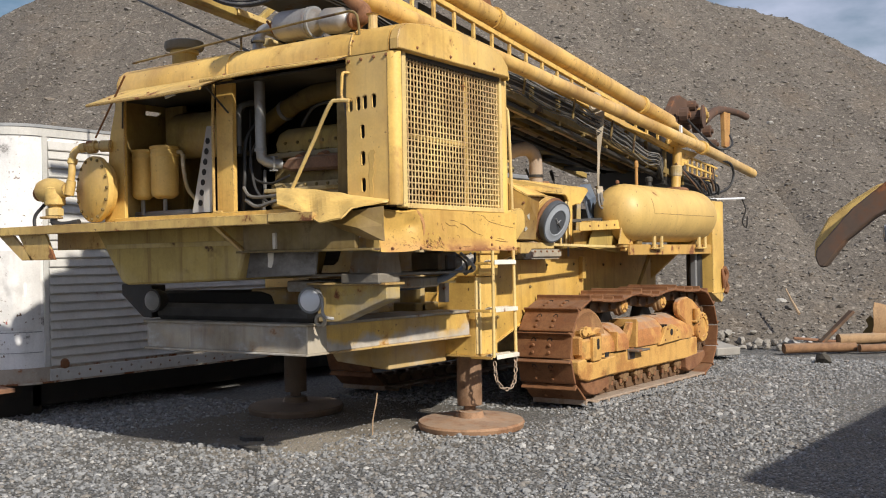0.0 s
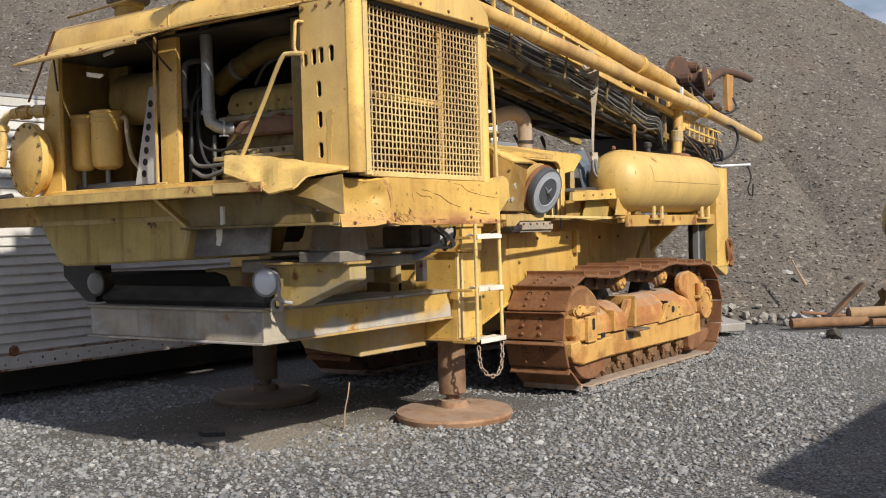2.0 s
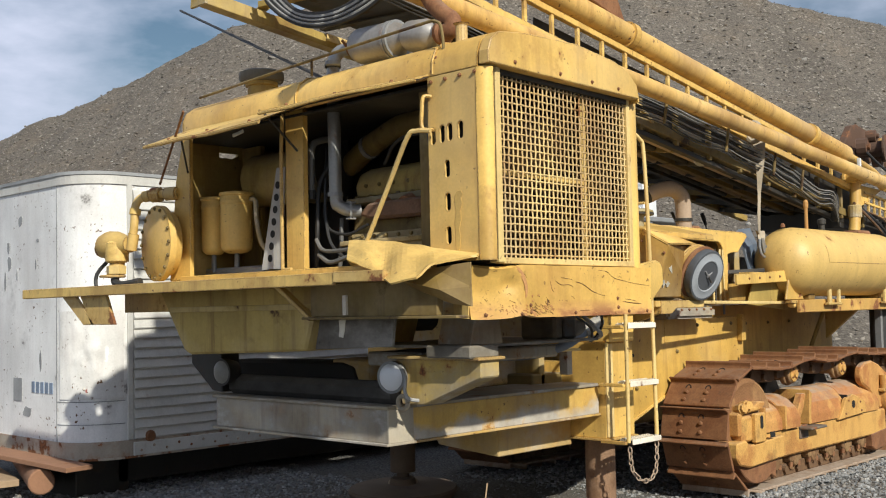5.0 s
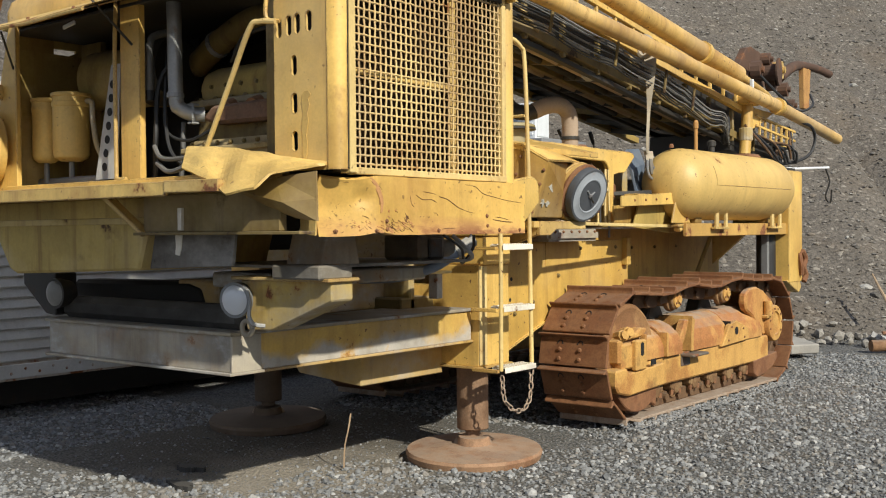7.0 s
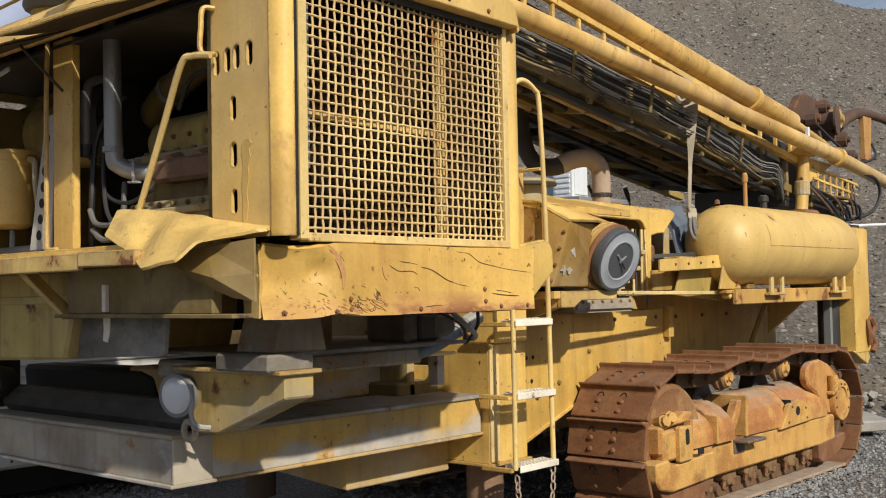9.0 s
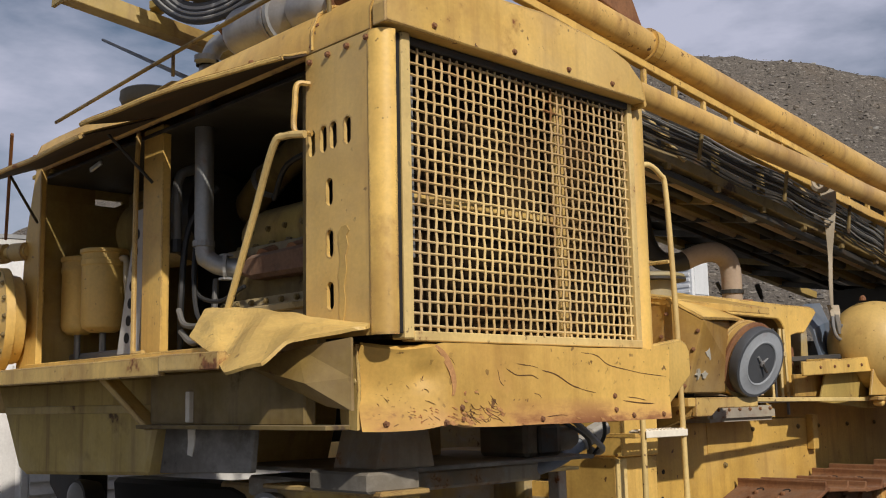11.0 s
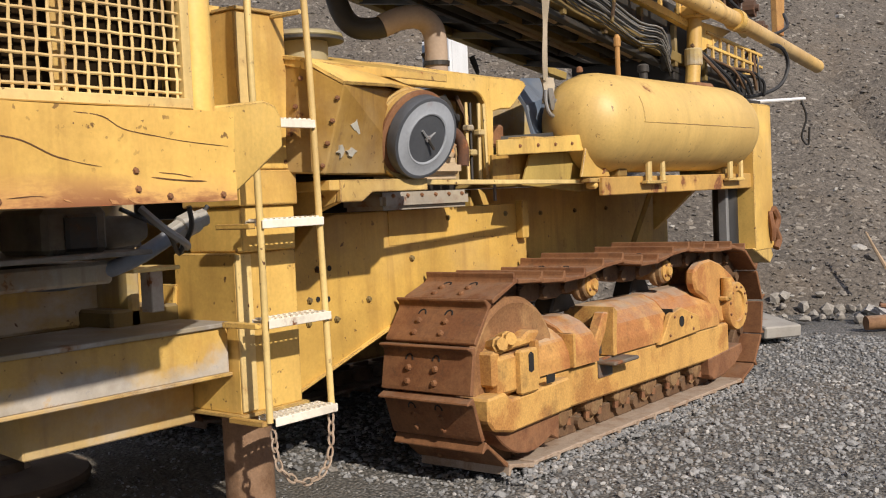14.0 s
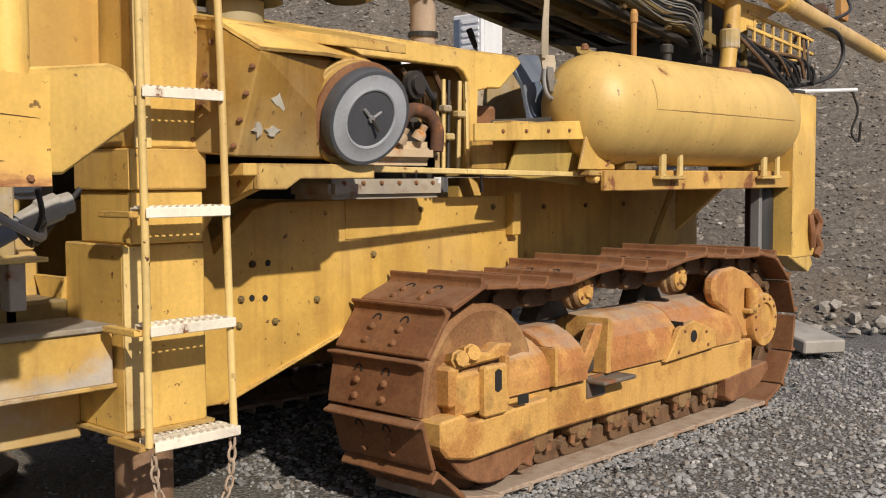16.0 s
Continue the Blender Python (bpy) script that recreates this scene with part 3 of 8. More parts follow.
def crest_z(u):
    """Height of the heap's crest, by the distance along it."""
    pts = ((-60, 0.5), (-28, 1.4), (-15.2, 5.3), (-13.5, 5.95), (-11.6, 6.62), (-10.6, 7.05), (-9.7, 7.44), (-8.5, 7.93), (-7.7, 8.34), (-7.0, 8.66), (-5, 9.2), (0, 9.6), (2.7, 9.4), (6.7, 8.65), (9, 8.05), (10.3, 7.65), (12.2, 7.05), (14, 6.25), (22, 3.8), (60, 1.5))
    for (a, za), (b, zb) in zip(pts, pts[1:]):
        if u <= b:
            t = (u - a) / (b - a)
            return za + (zb - za) * t
    return pts[-1][1]


def foot_v(u):
    return FOOT + 0.5 * noise.noise((u * 0.22, 7.0, 0)) + (0.02 * max(0, -u - 4) ** 2 if u < -4 else 0) - 0.045 * max(0, u - 1)


def hill_z(u, v):
    f, top = foot_v(u), crest_z(u)
    t = (v - f) / (CREST - f)
    if t < 0:
        return 0.0
    s = min(t, 1.0)
    z = top * (s - 0.06 * math.sin(math.pi * s)) if t <= 1 else top - (v - CREST) * 0.16
    rough = min(1, t * 6)
    gully = math.exp(-((u - 7.8 - 0.25 * noise.noise((v * 0.6, 3.0, 8.0))) / 0.16) ** 2) * max(0.0, 1 - ((v - 18.6) / 2.6) ** 2)
    z += -0.16 * gully + rough * (0.16 * noise.noise((u * 0.28, v * 0.16, 1)) + 0.10 * noise.noise((u * 1.1, v * 0.5, 5)) + 0.05 * noise.noise((u * 3.3, v * 1.6, 9)) + 0.025 * noise.noise((u * 8, v * 5, 2)))
    return z


bm = bmesh.new()
xs = sorted({*np.round(np.linspace(-13, 4, 110), 3), -1500, -400, -120, -50, -28, -18, 8, 14, 30, 80, 250, 800, 1500})
ys = sorted({*np.round(np.linspace(-2, 17, 120), 3), -1500, -400, -100, -30, -10, 22, 30, 60, 200, 600, 1500})
grid = [[bm.verts.new((x, y, ground_z(x, y))) for x in xs] for y in ys]
for a, b in zip(grid, grid[1:]):
    for i in range(len(xs) - 1):
        bm.faces.new((a[i], a[i + 1], b[i + 1], b[i]))
ground = tagged(new("ground", mesh_of("ground", bm, gravel_mat, True)), "grey crushed gravel yard", "ground", kind="structure")

bm = bmesh.new()
us = list(np.linspace(-34, -16, 40)) + list(np.linspace(-15.8, 17, 240)) + list(np.linspace(18, 50, 30))
vs = list(np.linspace(12.2, 30, 150)) + [32, 36, 42, 50]
grid = []
for v in vs:
    row = []
    for u in us:
        p = AX * v + AC * u
        row.append(bm.verts.new((p.x, p.y, hill_z(u, v) - (0.12 if v < foot_v(u) else 0.02))))
    grid.append(row)
for a, b in zip(grid, grid[1:]):
    for i in range(len(us) - 1):
        bm.faces.new((a[i], a[i + 1], b[i + 1], b[i]))
hill = tagged(new("hill", mesh_of("hill", bm, hill_mat, True)), "steep heap of grey-brown shale spoil behind the rig", "hill", kind="structure")

rng = np.random.default_rng(4)
k = 62000
px = rng.uniform(-6.2, 0.6, k)
py = rng.uniform(3.6, 13.8, k)
pz = np.array([ground_z(a, b) for a, b in zip(px, py)])
size = np.clip(rng.lognormal(math.log(0.0235), 0.36, k), 0.011, 0.065)
coarse = (px < -1.9 + 0.35 * np.sin(py * 0.9 + 1)) | (py < 5.2)
size = np.where(coarse, size, size * 0.62)
trodden = (px < -4.1 + 0.5 * np.sin(py * 1.7)) & (py < 8.3) & (py > 5.75 + 0.25 * np.sin(px * 2.3))     # fine dirt under the rig
size = np.where(trodden, size * 0.55, size)
keep = ~trodden | (rng.uniform(0, 1, k) < 0.28)
px, py, pz, size = px[keep], py[keep], pz[keep], size[keep]
tagged(stones("gravel", np.stack([px, py, pz + size * 0.10], 1), size, stones_mat, rng), "loose crushed grey stones on the yard", "gravel", kind="stuff")
k = 1500
px, py = rng.uniform(-3.74, -3.60, k), rng.uniform(8.55, 11.5, k)
size = np.clip(rng.lognormal(math.log(0.022), 0.3, k), 0.012, 0.045)
place = np.array([(a, b, ground_z(a, b) + 0.018 + 0.25 * max(0, -3.66 - a) + 0.1 * q) for a, b, q in zip(px, py, size)])
tagged(stones("gravel", place, size, stones_mat, rng), "crushed stones banked against the crawler track", "gravel", kind="stuff")
k = 11000
px, py = rng.uniform(-8.8, -6.2, k), rng.uniform(3.9, 7.6, k)
size = np.clip(rng.lognormal(math.log(0.024), 0.36, k), 0.012, 0.06)
place = np.array([(a, b, ground_z(a, b) + 0.1 * q) for a, b, q in zip(px, py, size)])
tagged(stones("gravel", place, size, stones_mat, rng), "loose crushed grey stones beside the trailer", "gravel", kind="stuff")
k = 52000
pu, pv = rng.uniform(-18, 14, k), 14.3 + 14.2 * rng.uniform(0, 1, k) ** 1.25
keep = pv > np.array([foot_v(u) for u in pu]) - 0.5
pu, pv = pu[keep], pv[keep]
size = np.clip(rng.lognormal(math.log(0.028), 0.62, len(pu)), 0.014, 0.24)
place = np.array([tuple(AX * v + AC * u + Vector((0, 0, hill_z(u, v) - 0.16 * q))) for u, v, q in zip(pu, pv, size)])
tagged(stones("shale_rocks", place, size, rocks_mat, rng, 0.5), "angular shale pieces lying on the spoil slope", "rocks", kind="stuff")

# ---- drill rig ----
rig = thing("drill_rig", (-5.0, 8.5, 0.0), "old rust-stained yellow crawler drill rig with lowered mast on gravel", "drill rig")
bolt_y = bolt_mesh("bolt", olive_steel, 0.009, 0.007)
bolt_r = bolt_mesh("bolt", rust_mat, 0.0075, 0.006)

# -- engine house: roof, walls, grille --
roof_line = [(5.262, 2.43), (5.262, 2.49), (5.285, 2.545), (5.34, 2.585), (5.55, 2.612), (5.95, 2.63), (6.26, 2.60), (6.38, 2.565), (6.45, 2.51), (6.47, 2.43)]
def reach(line, end):
    """The arch with its far side moved to end."""
    return [(y if y < 5.9 else 5.9 + (y - 5.9) * (end - 5.9) / 0.57, z) for y, z in line]
front_line = reach(roof_line, 6.51)
roof_line = reach(roof_line, 6.53)
inner = [(y + (0.012 if y < 5.9 else -0.012), z - 0.012) for y, z in roof_line][::-1]
house = part("engine_house", prism(roof_line + inner, "x", -5.46, -3.127, 0), paint, rig, "yellow sheet-steel engine house, hood doors propped open", True)
# arched header above the grille
part("roof_end", prism(roof_line, "x", -5.47, -5.455, 0), paint, house)
def front_x(y):
    """The front of the house stands a little askew: its far side lies further back."""
    return -0.050 * (y - 5.40) / 1.07
bm = prism(front_line[:-1] + [(6.51, 2.44), (6.51, 2.435), (5.27, 2.435)], "x", -3.125, -3.065, 0.012)
for v in bm.verts:
    v.co.x += front_x(v.co.y)
part("header_plate", bm, paint, house)
for y in (5.45, 5.80, 6.07, 6.31):
    again("bolt", bolt_r, facing((-3.064 + front_x(y), y, 2.462), (1, 0, 0)), house)
part("roof_seam", tube([(-3.40, y, z + 0.006) for y, z in roof_line], 0.006, 6), paint, house)
part("roof_seam", tube([(-4.40, y, z + 0.006) for y, z in roof_line], 0.006, 6), paint, house)
# corner panel with punched slots
bm = bmesh.new()
slots = [(-3.318, 1.695), (-3.319, 1.845), (-3.320, 1.995), (-3.405, 2.152), (-3.348, 2.155), (-3.300, 2.158), (-3.234, 2.160)]
cols = sorted({-3.435, -3.135, *[round(x + d, 4) for x, _ in slots for d in (-0.0225, 0.0225)]})
rows_z = sorted({1.575, 2.425, *[round(z + d, 4) for _, z in slots for d in (-0.045, 0.045)]})
for xa, xb in zip(cols, cols[1:]):
    for za, zb in zip(rows_z, rows_z[1:]):
        mid_ = ((xa + xb) / 2, (za + zb) / 2)
        hole_at = [q for q in slots if abs(mid_[0] - q[0]) < 0.0225 and abs(mid_[1] - q[1]) < 0.045]
        if not hole_at:
            bm.faces.new([bm.verts.new((x, 5.262, z)) for x, z in ((xa, za), (xb, za), (xb, zb), (xa, zb))])
for sx, sz in slots:
    outer, ring = [], []
    for k in range(24):
        a = 2 * math.pi * k / 24
        c, d = math.cos(a), math.sin(a)
        f = 1 / max(abs(c), abs(d))
        outer.append(bm.verts.new((sx + 0.0225 * c * f, 5.262, sz + 0.045 * d * f)))
        ring.append(bm.verts.new((sx + 0.0165 * c, 5.262, sz + 0.0165 * d + (0.0235 if d > 0 else -0.0235))))
    back = [bm.verts.new((v.co.x, 5.274, v.co.z)) for v in ring]
    for k in range(24):
        bm.faces.new((outer[k], outer[(k + 1) % 24], ring[(k + 1) % 24], ring[k]))
        bm.faces.new((ring[k], ring[(k + 1) % 24], back[(k + 1) % 24], back[k]))
bm.faces.new([bm.verts.new(p) for p in ((-3.435, 5.262, 1.575), (-3.435, 5.262, 2.425), (-3.435, 5.30, 2.425), (-3.435, 5.30, 1.575))])
bmesh.ops.remove_doubles(bm, verts=bm.verts, dist=0.0005)
corner_panel = part("corner_panel", bm, paint, house, "yellow corner panel with punched slots")
curve = [(-3.135, 5.262), (-3.118, 5.264), (-3.102, 5.270), (-3.090, 5.281), (-3.082, 5.296), (-3.080, 5.313)]
part("corner_bend", sheet([[(x, y, 1.575) for x, y in curve], [(x, y, 2.0) for x, y in curve], [(x, y, 2.425) for x, y in curve]], 0.006), paint, corner_panel, "", True)
for x, z in ((-3.41, 2.40), (-3.32, 2.402), (-3.23, 2.404), (-3.14, 2.406)):
    again("bolt", bolt_r, facing((x, 5.258, z), (0, -1, 0)), house)
# Black sheet added behind the slots so that they read dark.
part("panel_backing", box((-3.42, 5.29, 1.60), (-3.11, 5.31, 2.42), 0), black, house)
# grille frame and woven mesh
part("grille_frame", box((-3.16, 5.353, 1.565), (-3.10, 5.388, 2.436), 0.004), paint_pale, house)
# Black strip put into the gap beside the grille for its shade.
part("rubber_seal", box((-3.30, 5.319, 1.58), (-3.106, 5.3515, 2.43), 0.002), black, house, "black strip filling the dark gap beside the grille")
part("grille_frame", box((-3.225, 6.470, 1.560), (-3.168, 6.498, 2.436), 0.004), paint_pale, house)
part("corner_post", tube([(-3.222, 6.548, 1.553), (-3.222, 6.548, 2.436)], 0.048, 28), paint, house, "round yellow corner post", True)
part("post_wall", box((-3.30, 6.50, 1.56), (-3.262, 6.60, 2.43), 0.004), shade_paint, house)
part("grille_frame", prism([(-3.16, 5.388), (-3.10, 5.388), (-3.148, 6.472), (-3.21, 6.472)], "z", 1.560, 1.588, 0.003), paint_pale, house)
part("grille_frame", prism([(-3.17, 5.388), (-3.12, 5.388), (-3.168, 6.472), (-3.22, 6.472)], "z", 2.41, 2.436, 0.003), dark_steel, house)
bm = bmesh.new()
NY, NZ = 32, 24
gy = [5.392 + (6.474 - 5.392) * (k + 0.5) / NY for k in range(NY)]
gz = [1.588 + (2.415 - 1.588) * (k + 0.5) / NZ for k in range(NZ)]
rr = random.Random(3)
for k, y in enumerate(gy):
    tube([(-3.135 + front_x(y) + 0.0020 * (1 if (k + j) % 2 else -1), y + rr.uniform(-0.0009, 0.0009), z) for j, z in enumerate([1.585, *gz, 2.43])], 0.0043, 6, bm)
for k, z in enumerate(gz):
    tube([(-3.135 + front_x(y) - 0.0020 * (1 if (k + j) % 2 else -1), y, z + rr.uniform(-0.0009, 0.0009)) for j, y in enumerate([5.384, *gy, 6.480])], 0.0043, 6, bm)
part("grille_mesh", bm, surface("pale_wire_paint", (0.82, 0.60, 0.26), rust=0.30, rough=0.36, rust_scale=2.4, stain=0.9, rust_col=(0.26, 0.12, 0.04)), house, "woven yellow wire mesh grille", True)
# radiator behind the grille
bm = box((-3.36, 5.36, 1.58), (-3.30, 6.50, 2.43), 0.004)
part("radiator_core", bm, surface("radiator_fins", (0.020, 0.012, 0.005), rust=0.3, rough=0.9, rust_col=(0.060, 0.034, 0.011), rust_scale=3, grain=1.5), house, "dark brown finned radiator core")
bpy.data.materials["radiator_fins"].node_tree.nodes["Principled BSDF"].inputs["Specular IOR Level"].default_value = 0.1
part("radiator_brace", bar((-3.20, 5.46, 1.985), (-3.20, 6.10, 1.975), 0.012, 0.022), paint_worn, house)
part("radiator_brace", box((-3.215, 6.11, 1.59), (-3.20, 6.15, 2.41), 0.002), paint_worn, house)
part("radiator_brace", box((-3.17, 5.425, 1.80), (-3.158, 5.445, 2.34), 0.002), galvanised, house)
# Black backing deeper in the same gap, again for its darkness.
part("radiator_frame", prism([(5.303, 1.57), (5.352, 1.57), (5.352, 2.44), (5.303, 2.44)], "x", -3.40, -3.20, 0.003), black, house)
part("scraped_patch", prism([(-3.276, 1.872), (-3.262, 1.886), (-3.238, 1.888), (-3.226, 1.872), (-3.240, 1.858), (-3.232, 1.83), (-3.244, 1.80), (-3.240, 1.76), (-3.252, 1.72), (-3.246, 1.68), (-3.250, 1.64), (-3.262, 1.60), (-3.274, 1.64), (-3.272, 1.70), (-3.278, 1.75), (-3.268, 1.80), (-3.276, 1.84)], "y", 5.2595, 5.2615, 0), surface("scraped_pale_rust", (0.66, 0.44, 0.135), rust=0.22, rough=0.8, rust_scale=14, rust_col=(0.34, 0.20, 0.10), stain=0.5), house, "long scraped patch of bare rusty metal")
# posts, end wall, back wall and floor
part("door_post", prism([(-4.56, 5.335), (-4.56, 5.314), (-4.41, 5.314), (-4.41, 5.348), (-4.418, 5.348), (-4.418, 5.322), (-4.55, 5.322), (-4.55, 5.335)], "z", 1.565, 2.43, 0.003), paint, house)
part("post_rod", tube(bend([(-4.545, 5.285, 2.42), (-4.556, 5.283, 2.2), (-4.556, 5.283, 1.64), (-4.548, 5.284, 1.592), (-4.49, 5.290, 1.590)], 4), 0.010, 8), paint_worn, house)
part("end_wall", prism([(-5.62, 1.56), (-5.40, 1.56), (-5.40, 2.43), (-5.46, 2.43), (-5.55, 2.15)], "y", 5.262, 5.29, 0.004), paint, house)
part("back_wall", box((-5.46, 6.50, 1.56), (-3.255, 6.52, 2.43), 0.002), paint_worn, house)
part("sill", box((-5.50, 5.255, 1.545), (-3.43, 5.30, 1.585), 0.004), paint, house)
part("inner_post", box((-5.55, 5.74, 1.58), (-5.36, 5.78, 2.39), 0.004), dim_paint, house)
part("fan_shroud", box((-3.60, 5.36, 1.60), (-3.42, 6.44, 2.40), 0.01), deep_shade_paint, house)
# Dark sheet added under the roof to dim the engine bay.
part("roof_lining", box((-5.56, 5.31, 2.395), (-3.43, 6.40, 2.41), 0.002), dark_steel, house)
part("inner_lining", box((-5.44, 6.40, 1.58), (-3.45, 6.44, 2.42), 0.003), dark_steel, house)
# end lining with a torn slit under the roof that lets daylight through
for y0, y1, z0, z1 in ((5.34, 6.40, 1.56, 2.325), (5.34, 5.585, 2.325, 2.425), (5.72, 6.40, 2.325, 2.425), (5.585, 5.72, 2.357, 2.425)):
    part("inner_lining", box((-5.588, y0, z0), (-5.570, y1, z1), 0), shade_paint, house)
part("slit_edge", prism([(5.575, 2.318), (5.665, 2.318), (5.73, 2.349), (5.73, 2.33), (5.70, 2.318), (5.73, 2.31), (5.575, 2.31)], "x", -5.570, -5.566, 0), dim_paint, house)
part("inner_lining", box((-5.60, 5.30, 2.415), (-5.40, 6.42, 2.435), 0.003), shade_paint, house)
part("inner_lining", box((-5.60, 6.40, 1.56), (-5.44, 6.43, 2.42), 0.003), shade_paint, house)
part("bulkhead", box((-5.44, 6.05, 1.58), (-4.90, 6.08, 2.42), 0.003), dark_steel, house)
# propped hood doors
def hood_door(x0, x1, z0, y_out, y_end, dz, dz_end, warp):
    """A thin door hinged along the roof, its outer edge closing in from y_out to y_end; a dark brown sheet lies under
    it.
    """
    def at(s, t, drop):
        yo, d = y_out + (y_end - y_out) * s ** 1.6, dz + (dz_end - dz) * s
        return (x0 + (x1 - x0) * s, 5.255 + (yo - 5.255) * t, z0 - d * t - drop + warp * noise.noise((s * 3 + x0, t * 2, 4)) * t)
    rows = [[at(k / 12, i / 5, 0.0) for k in range(13)] for i in range(6)]
    d = part("hood_door", sheet(rows, 0.006), paint_worn, house, "thin dented hood door propped open")
    part("door_lining", sheet([[at(k / 12, i / 5 * 0.97, 0.008) for k in range(13)] for i in range(6)], 0.005), surface("dark_brown_underside", (0.060, 0.040, 0.024), rust=0.4, rough=0.85, rust_col=(0.09, 0.045, 0.02)), d, "dark brown rust-mottled underside")
    part("door_lip", tube([Vector(q) - Vector((0, 0, 0.008)) for q in rows[-1]], 0.008, 6), paint_worn, d)
    for s in (0.15, 0.5, 0.85):
        again("hinge_bolt", bolt_r, facing(Vector(at(s, 0.8, -0.004)), (0, -0.2, 1)), d)
    return d
hood_door(-5.38, -4.30, 2.435, 4.95, 4.95, 0.125, 0.125, 0.010)
hood_door(-4.30, -3.42, 2.435, 4.95, 5.17, 0.085, 0.03, 0.012)
part("prop_rod", tube([(-5.05, 5.0, 2.47), (-5.62, 5.2, 2.14)], 0.007, 6), rust_mat, house)
part("prop_rod", tube([(-5.10, 5.02, 2.31), (-5.40, 5.25, 2.19)], 0.006, 6), dark_steel, house)
part("prop_rod", tube([(-4.46, 5.10, 2.39), (-4.40, 5.27, 2.20)], 0.006, 6), dark_steel, house)
part("prop_rod", tube(bend([(-3.38, 5.22, 2.17), (-3.45, 5.20, 2.175), (-3.50, 5.19, 2.15), (-3.66, 5.221, 1.95), (-3.92, 5.272, 1.63)], 5), 0.0115, 8), paint_pale, house)
part("latch", tube(bend([(-3.41, 5.26, 2.335), (-3.425, 5.225, 2.33), (-3.43, 5.22, 2.27), (-3.43, 5.22, 2.19), (-3.38, 5.245, 2.175)], 5), 0.009, 6), paint, house)

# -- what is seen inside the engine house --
engine = part("engine", box((-4.30, 5.55, 1.60), (-3.62, 6.15, 1.90), 0.02), deep_shade_paint, rig, "grimy diesel engine darkened for the shade of the engine house")
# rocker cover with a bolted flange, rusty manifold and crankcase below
part("rocker_cover", prism([(5.585, 1.955), (5.570, 2.02), (5.60, 2.085), (5.68, 2.125), (5.86, 2.125), (5.95, 2.07), (5.95, 1.955)], "x", -4.30, -3.58, 0.014), shade_paint, engine, "grimed yellow rocker cover in shade-darkened paint", True)
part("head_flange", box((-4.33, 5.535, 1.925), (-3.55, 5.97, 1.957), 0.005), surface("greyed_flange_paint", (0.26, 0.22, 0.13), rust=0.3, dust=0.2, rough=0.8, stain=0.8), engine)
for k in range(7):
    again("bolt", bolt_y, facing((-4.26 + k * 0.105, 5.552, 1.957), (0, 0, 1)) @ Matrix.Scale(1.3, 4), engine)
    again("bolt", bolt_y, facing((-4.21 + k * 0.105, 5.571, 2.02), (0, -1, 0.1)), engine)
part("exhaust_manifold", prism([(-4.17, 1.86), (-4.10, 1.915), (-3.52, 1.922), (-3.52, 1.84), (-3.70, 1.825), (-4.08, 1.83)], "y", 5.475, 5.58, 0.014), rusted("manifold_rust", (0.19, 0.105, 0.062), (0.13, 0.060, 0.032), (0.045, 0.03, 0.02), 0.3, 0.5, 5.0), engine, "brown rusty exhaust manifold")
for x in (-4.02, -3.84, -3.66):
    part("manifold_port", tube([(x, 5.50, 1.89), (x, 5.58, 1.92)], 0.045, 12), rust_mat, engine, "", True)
part("crankcase", box((-4.25, 5.45, 1.585), (-3.50, 5.60, 1.76), 0.03), deep_shade_paint, engine)
part("crankcase_rail", box((-4.27, 5.435, 1.70), (-3.50, 5.46, 1.725), 0.004), dim_paint, engine)
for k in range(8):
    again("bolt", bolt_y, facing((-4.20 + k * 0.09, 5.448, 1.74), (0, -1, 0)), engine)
part("turbo_housing", lathe([(-0.10, 0.05), (-0.07, 0.13), (0.07, 0.13), (0.10, 0.05)], (-3.72, 5.86, 2.22), (0, 1, 0.2), 20), deep_shade_paint, engine, "", True)
part("air_pipe", tube(bend([(-4.58, 5.78, 2.18), (-4.36, 5.74, 2.26), (-4.10, 5.72, 2.335), (-3.90, 5.72, 2.345), (-3.76, 5.72, 2.30), (-3.71, 5.72, 2.20), (-3.70, 5.72, 2.08)], 6), 0.062, 14), deep_shade_paint, engine, "grimed yellow air pipe over the engine, dimmed for shade", True)
for p, d in (((-4.36, 5.74, 2.26), (1, -0.1, 0.3)), ((-3.72, 5.72, 2.24), (0.3, 0, -1))):
    part("pipe_band", lathe([(-0.014, 0.064), (-0.014, 0.069), (0.014, 0.069), (0.014, 0.064)], p, d, 16), grey_steel, engine)
part("exhaust_pipe", tube(bend([(-4.172, 5.500, 1.882), (-4.205, 5.455, 1.884), (-4.238, 5.414, 1.908), (-4.250, 5.398, 1.96), (-4.252, 5.395, 2.30), (-4.27, 5.405, 2.50), (-4.296, 5.43, 2.62), (-4.298, 5.44, 2.68), (-4.282, 5.455, 2.722), (-4.245, 5.47, 2.737), (-4.16, 5.48, 2.735)], 6), 0.034, 16), galvanised, engine, "dull galvanised exhaust pipe with clamps", True)
for z, x in ((1.968, -4.250), (2.655, -4.254)):
    part("pipe_clamp", lathe([(-0.010, 0.036), (-0.010, 0.040), (0.010, 0.040), (0.010, 0.036)], (x, 5.395, z), (0, 0, 1), 16), grey_steel, engine)
flange_v = part("flange_clamp", lathe([(-0.006, 0.026), (-0.006, 0.046), (0.006, 0.046), (0.006, 0.026)], (-4.203, 5.458, 1.884), (0.64, 0.77, 0.0), 16), hose_grey, engine)
for dz in (-0.042, 0.042):
    part("clamp_ear", box((-4.222, 5.438, 1.884 + dz - 0.005), (-4.184, 5.478, 1.884 + dz + 0.005), 0.002), hose_grey, engine)
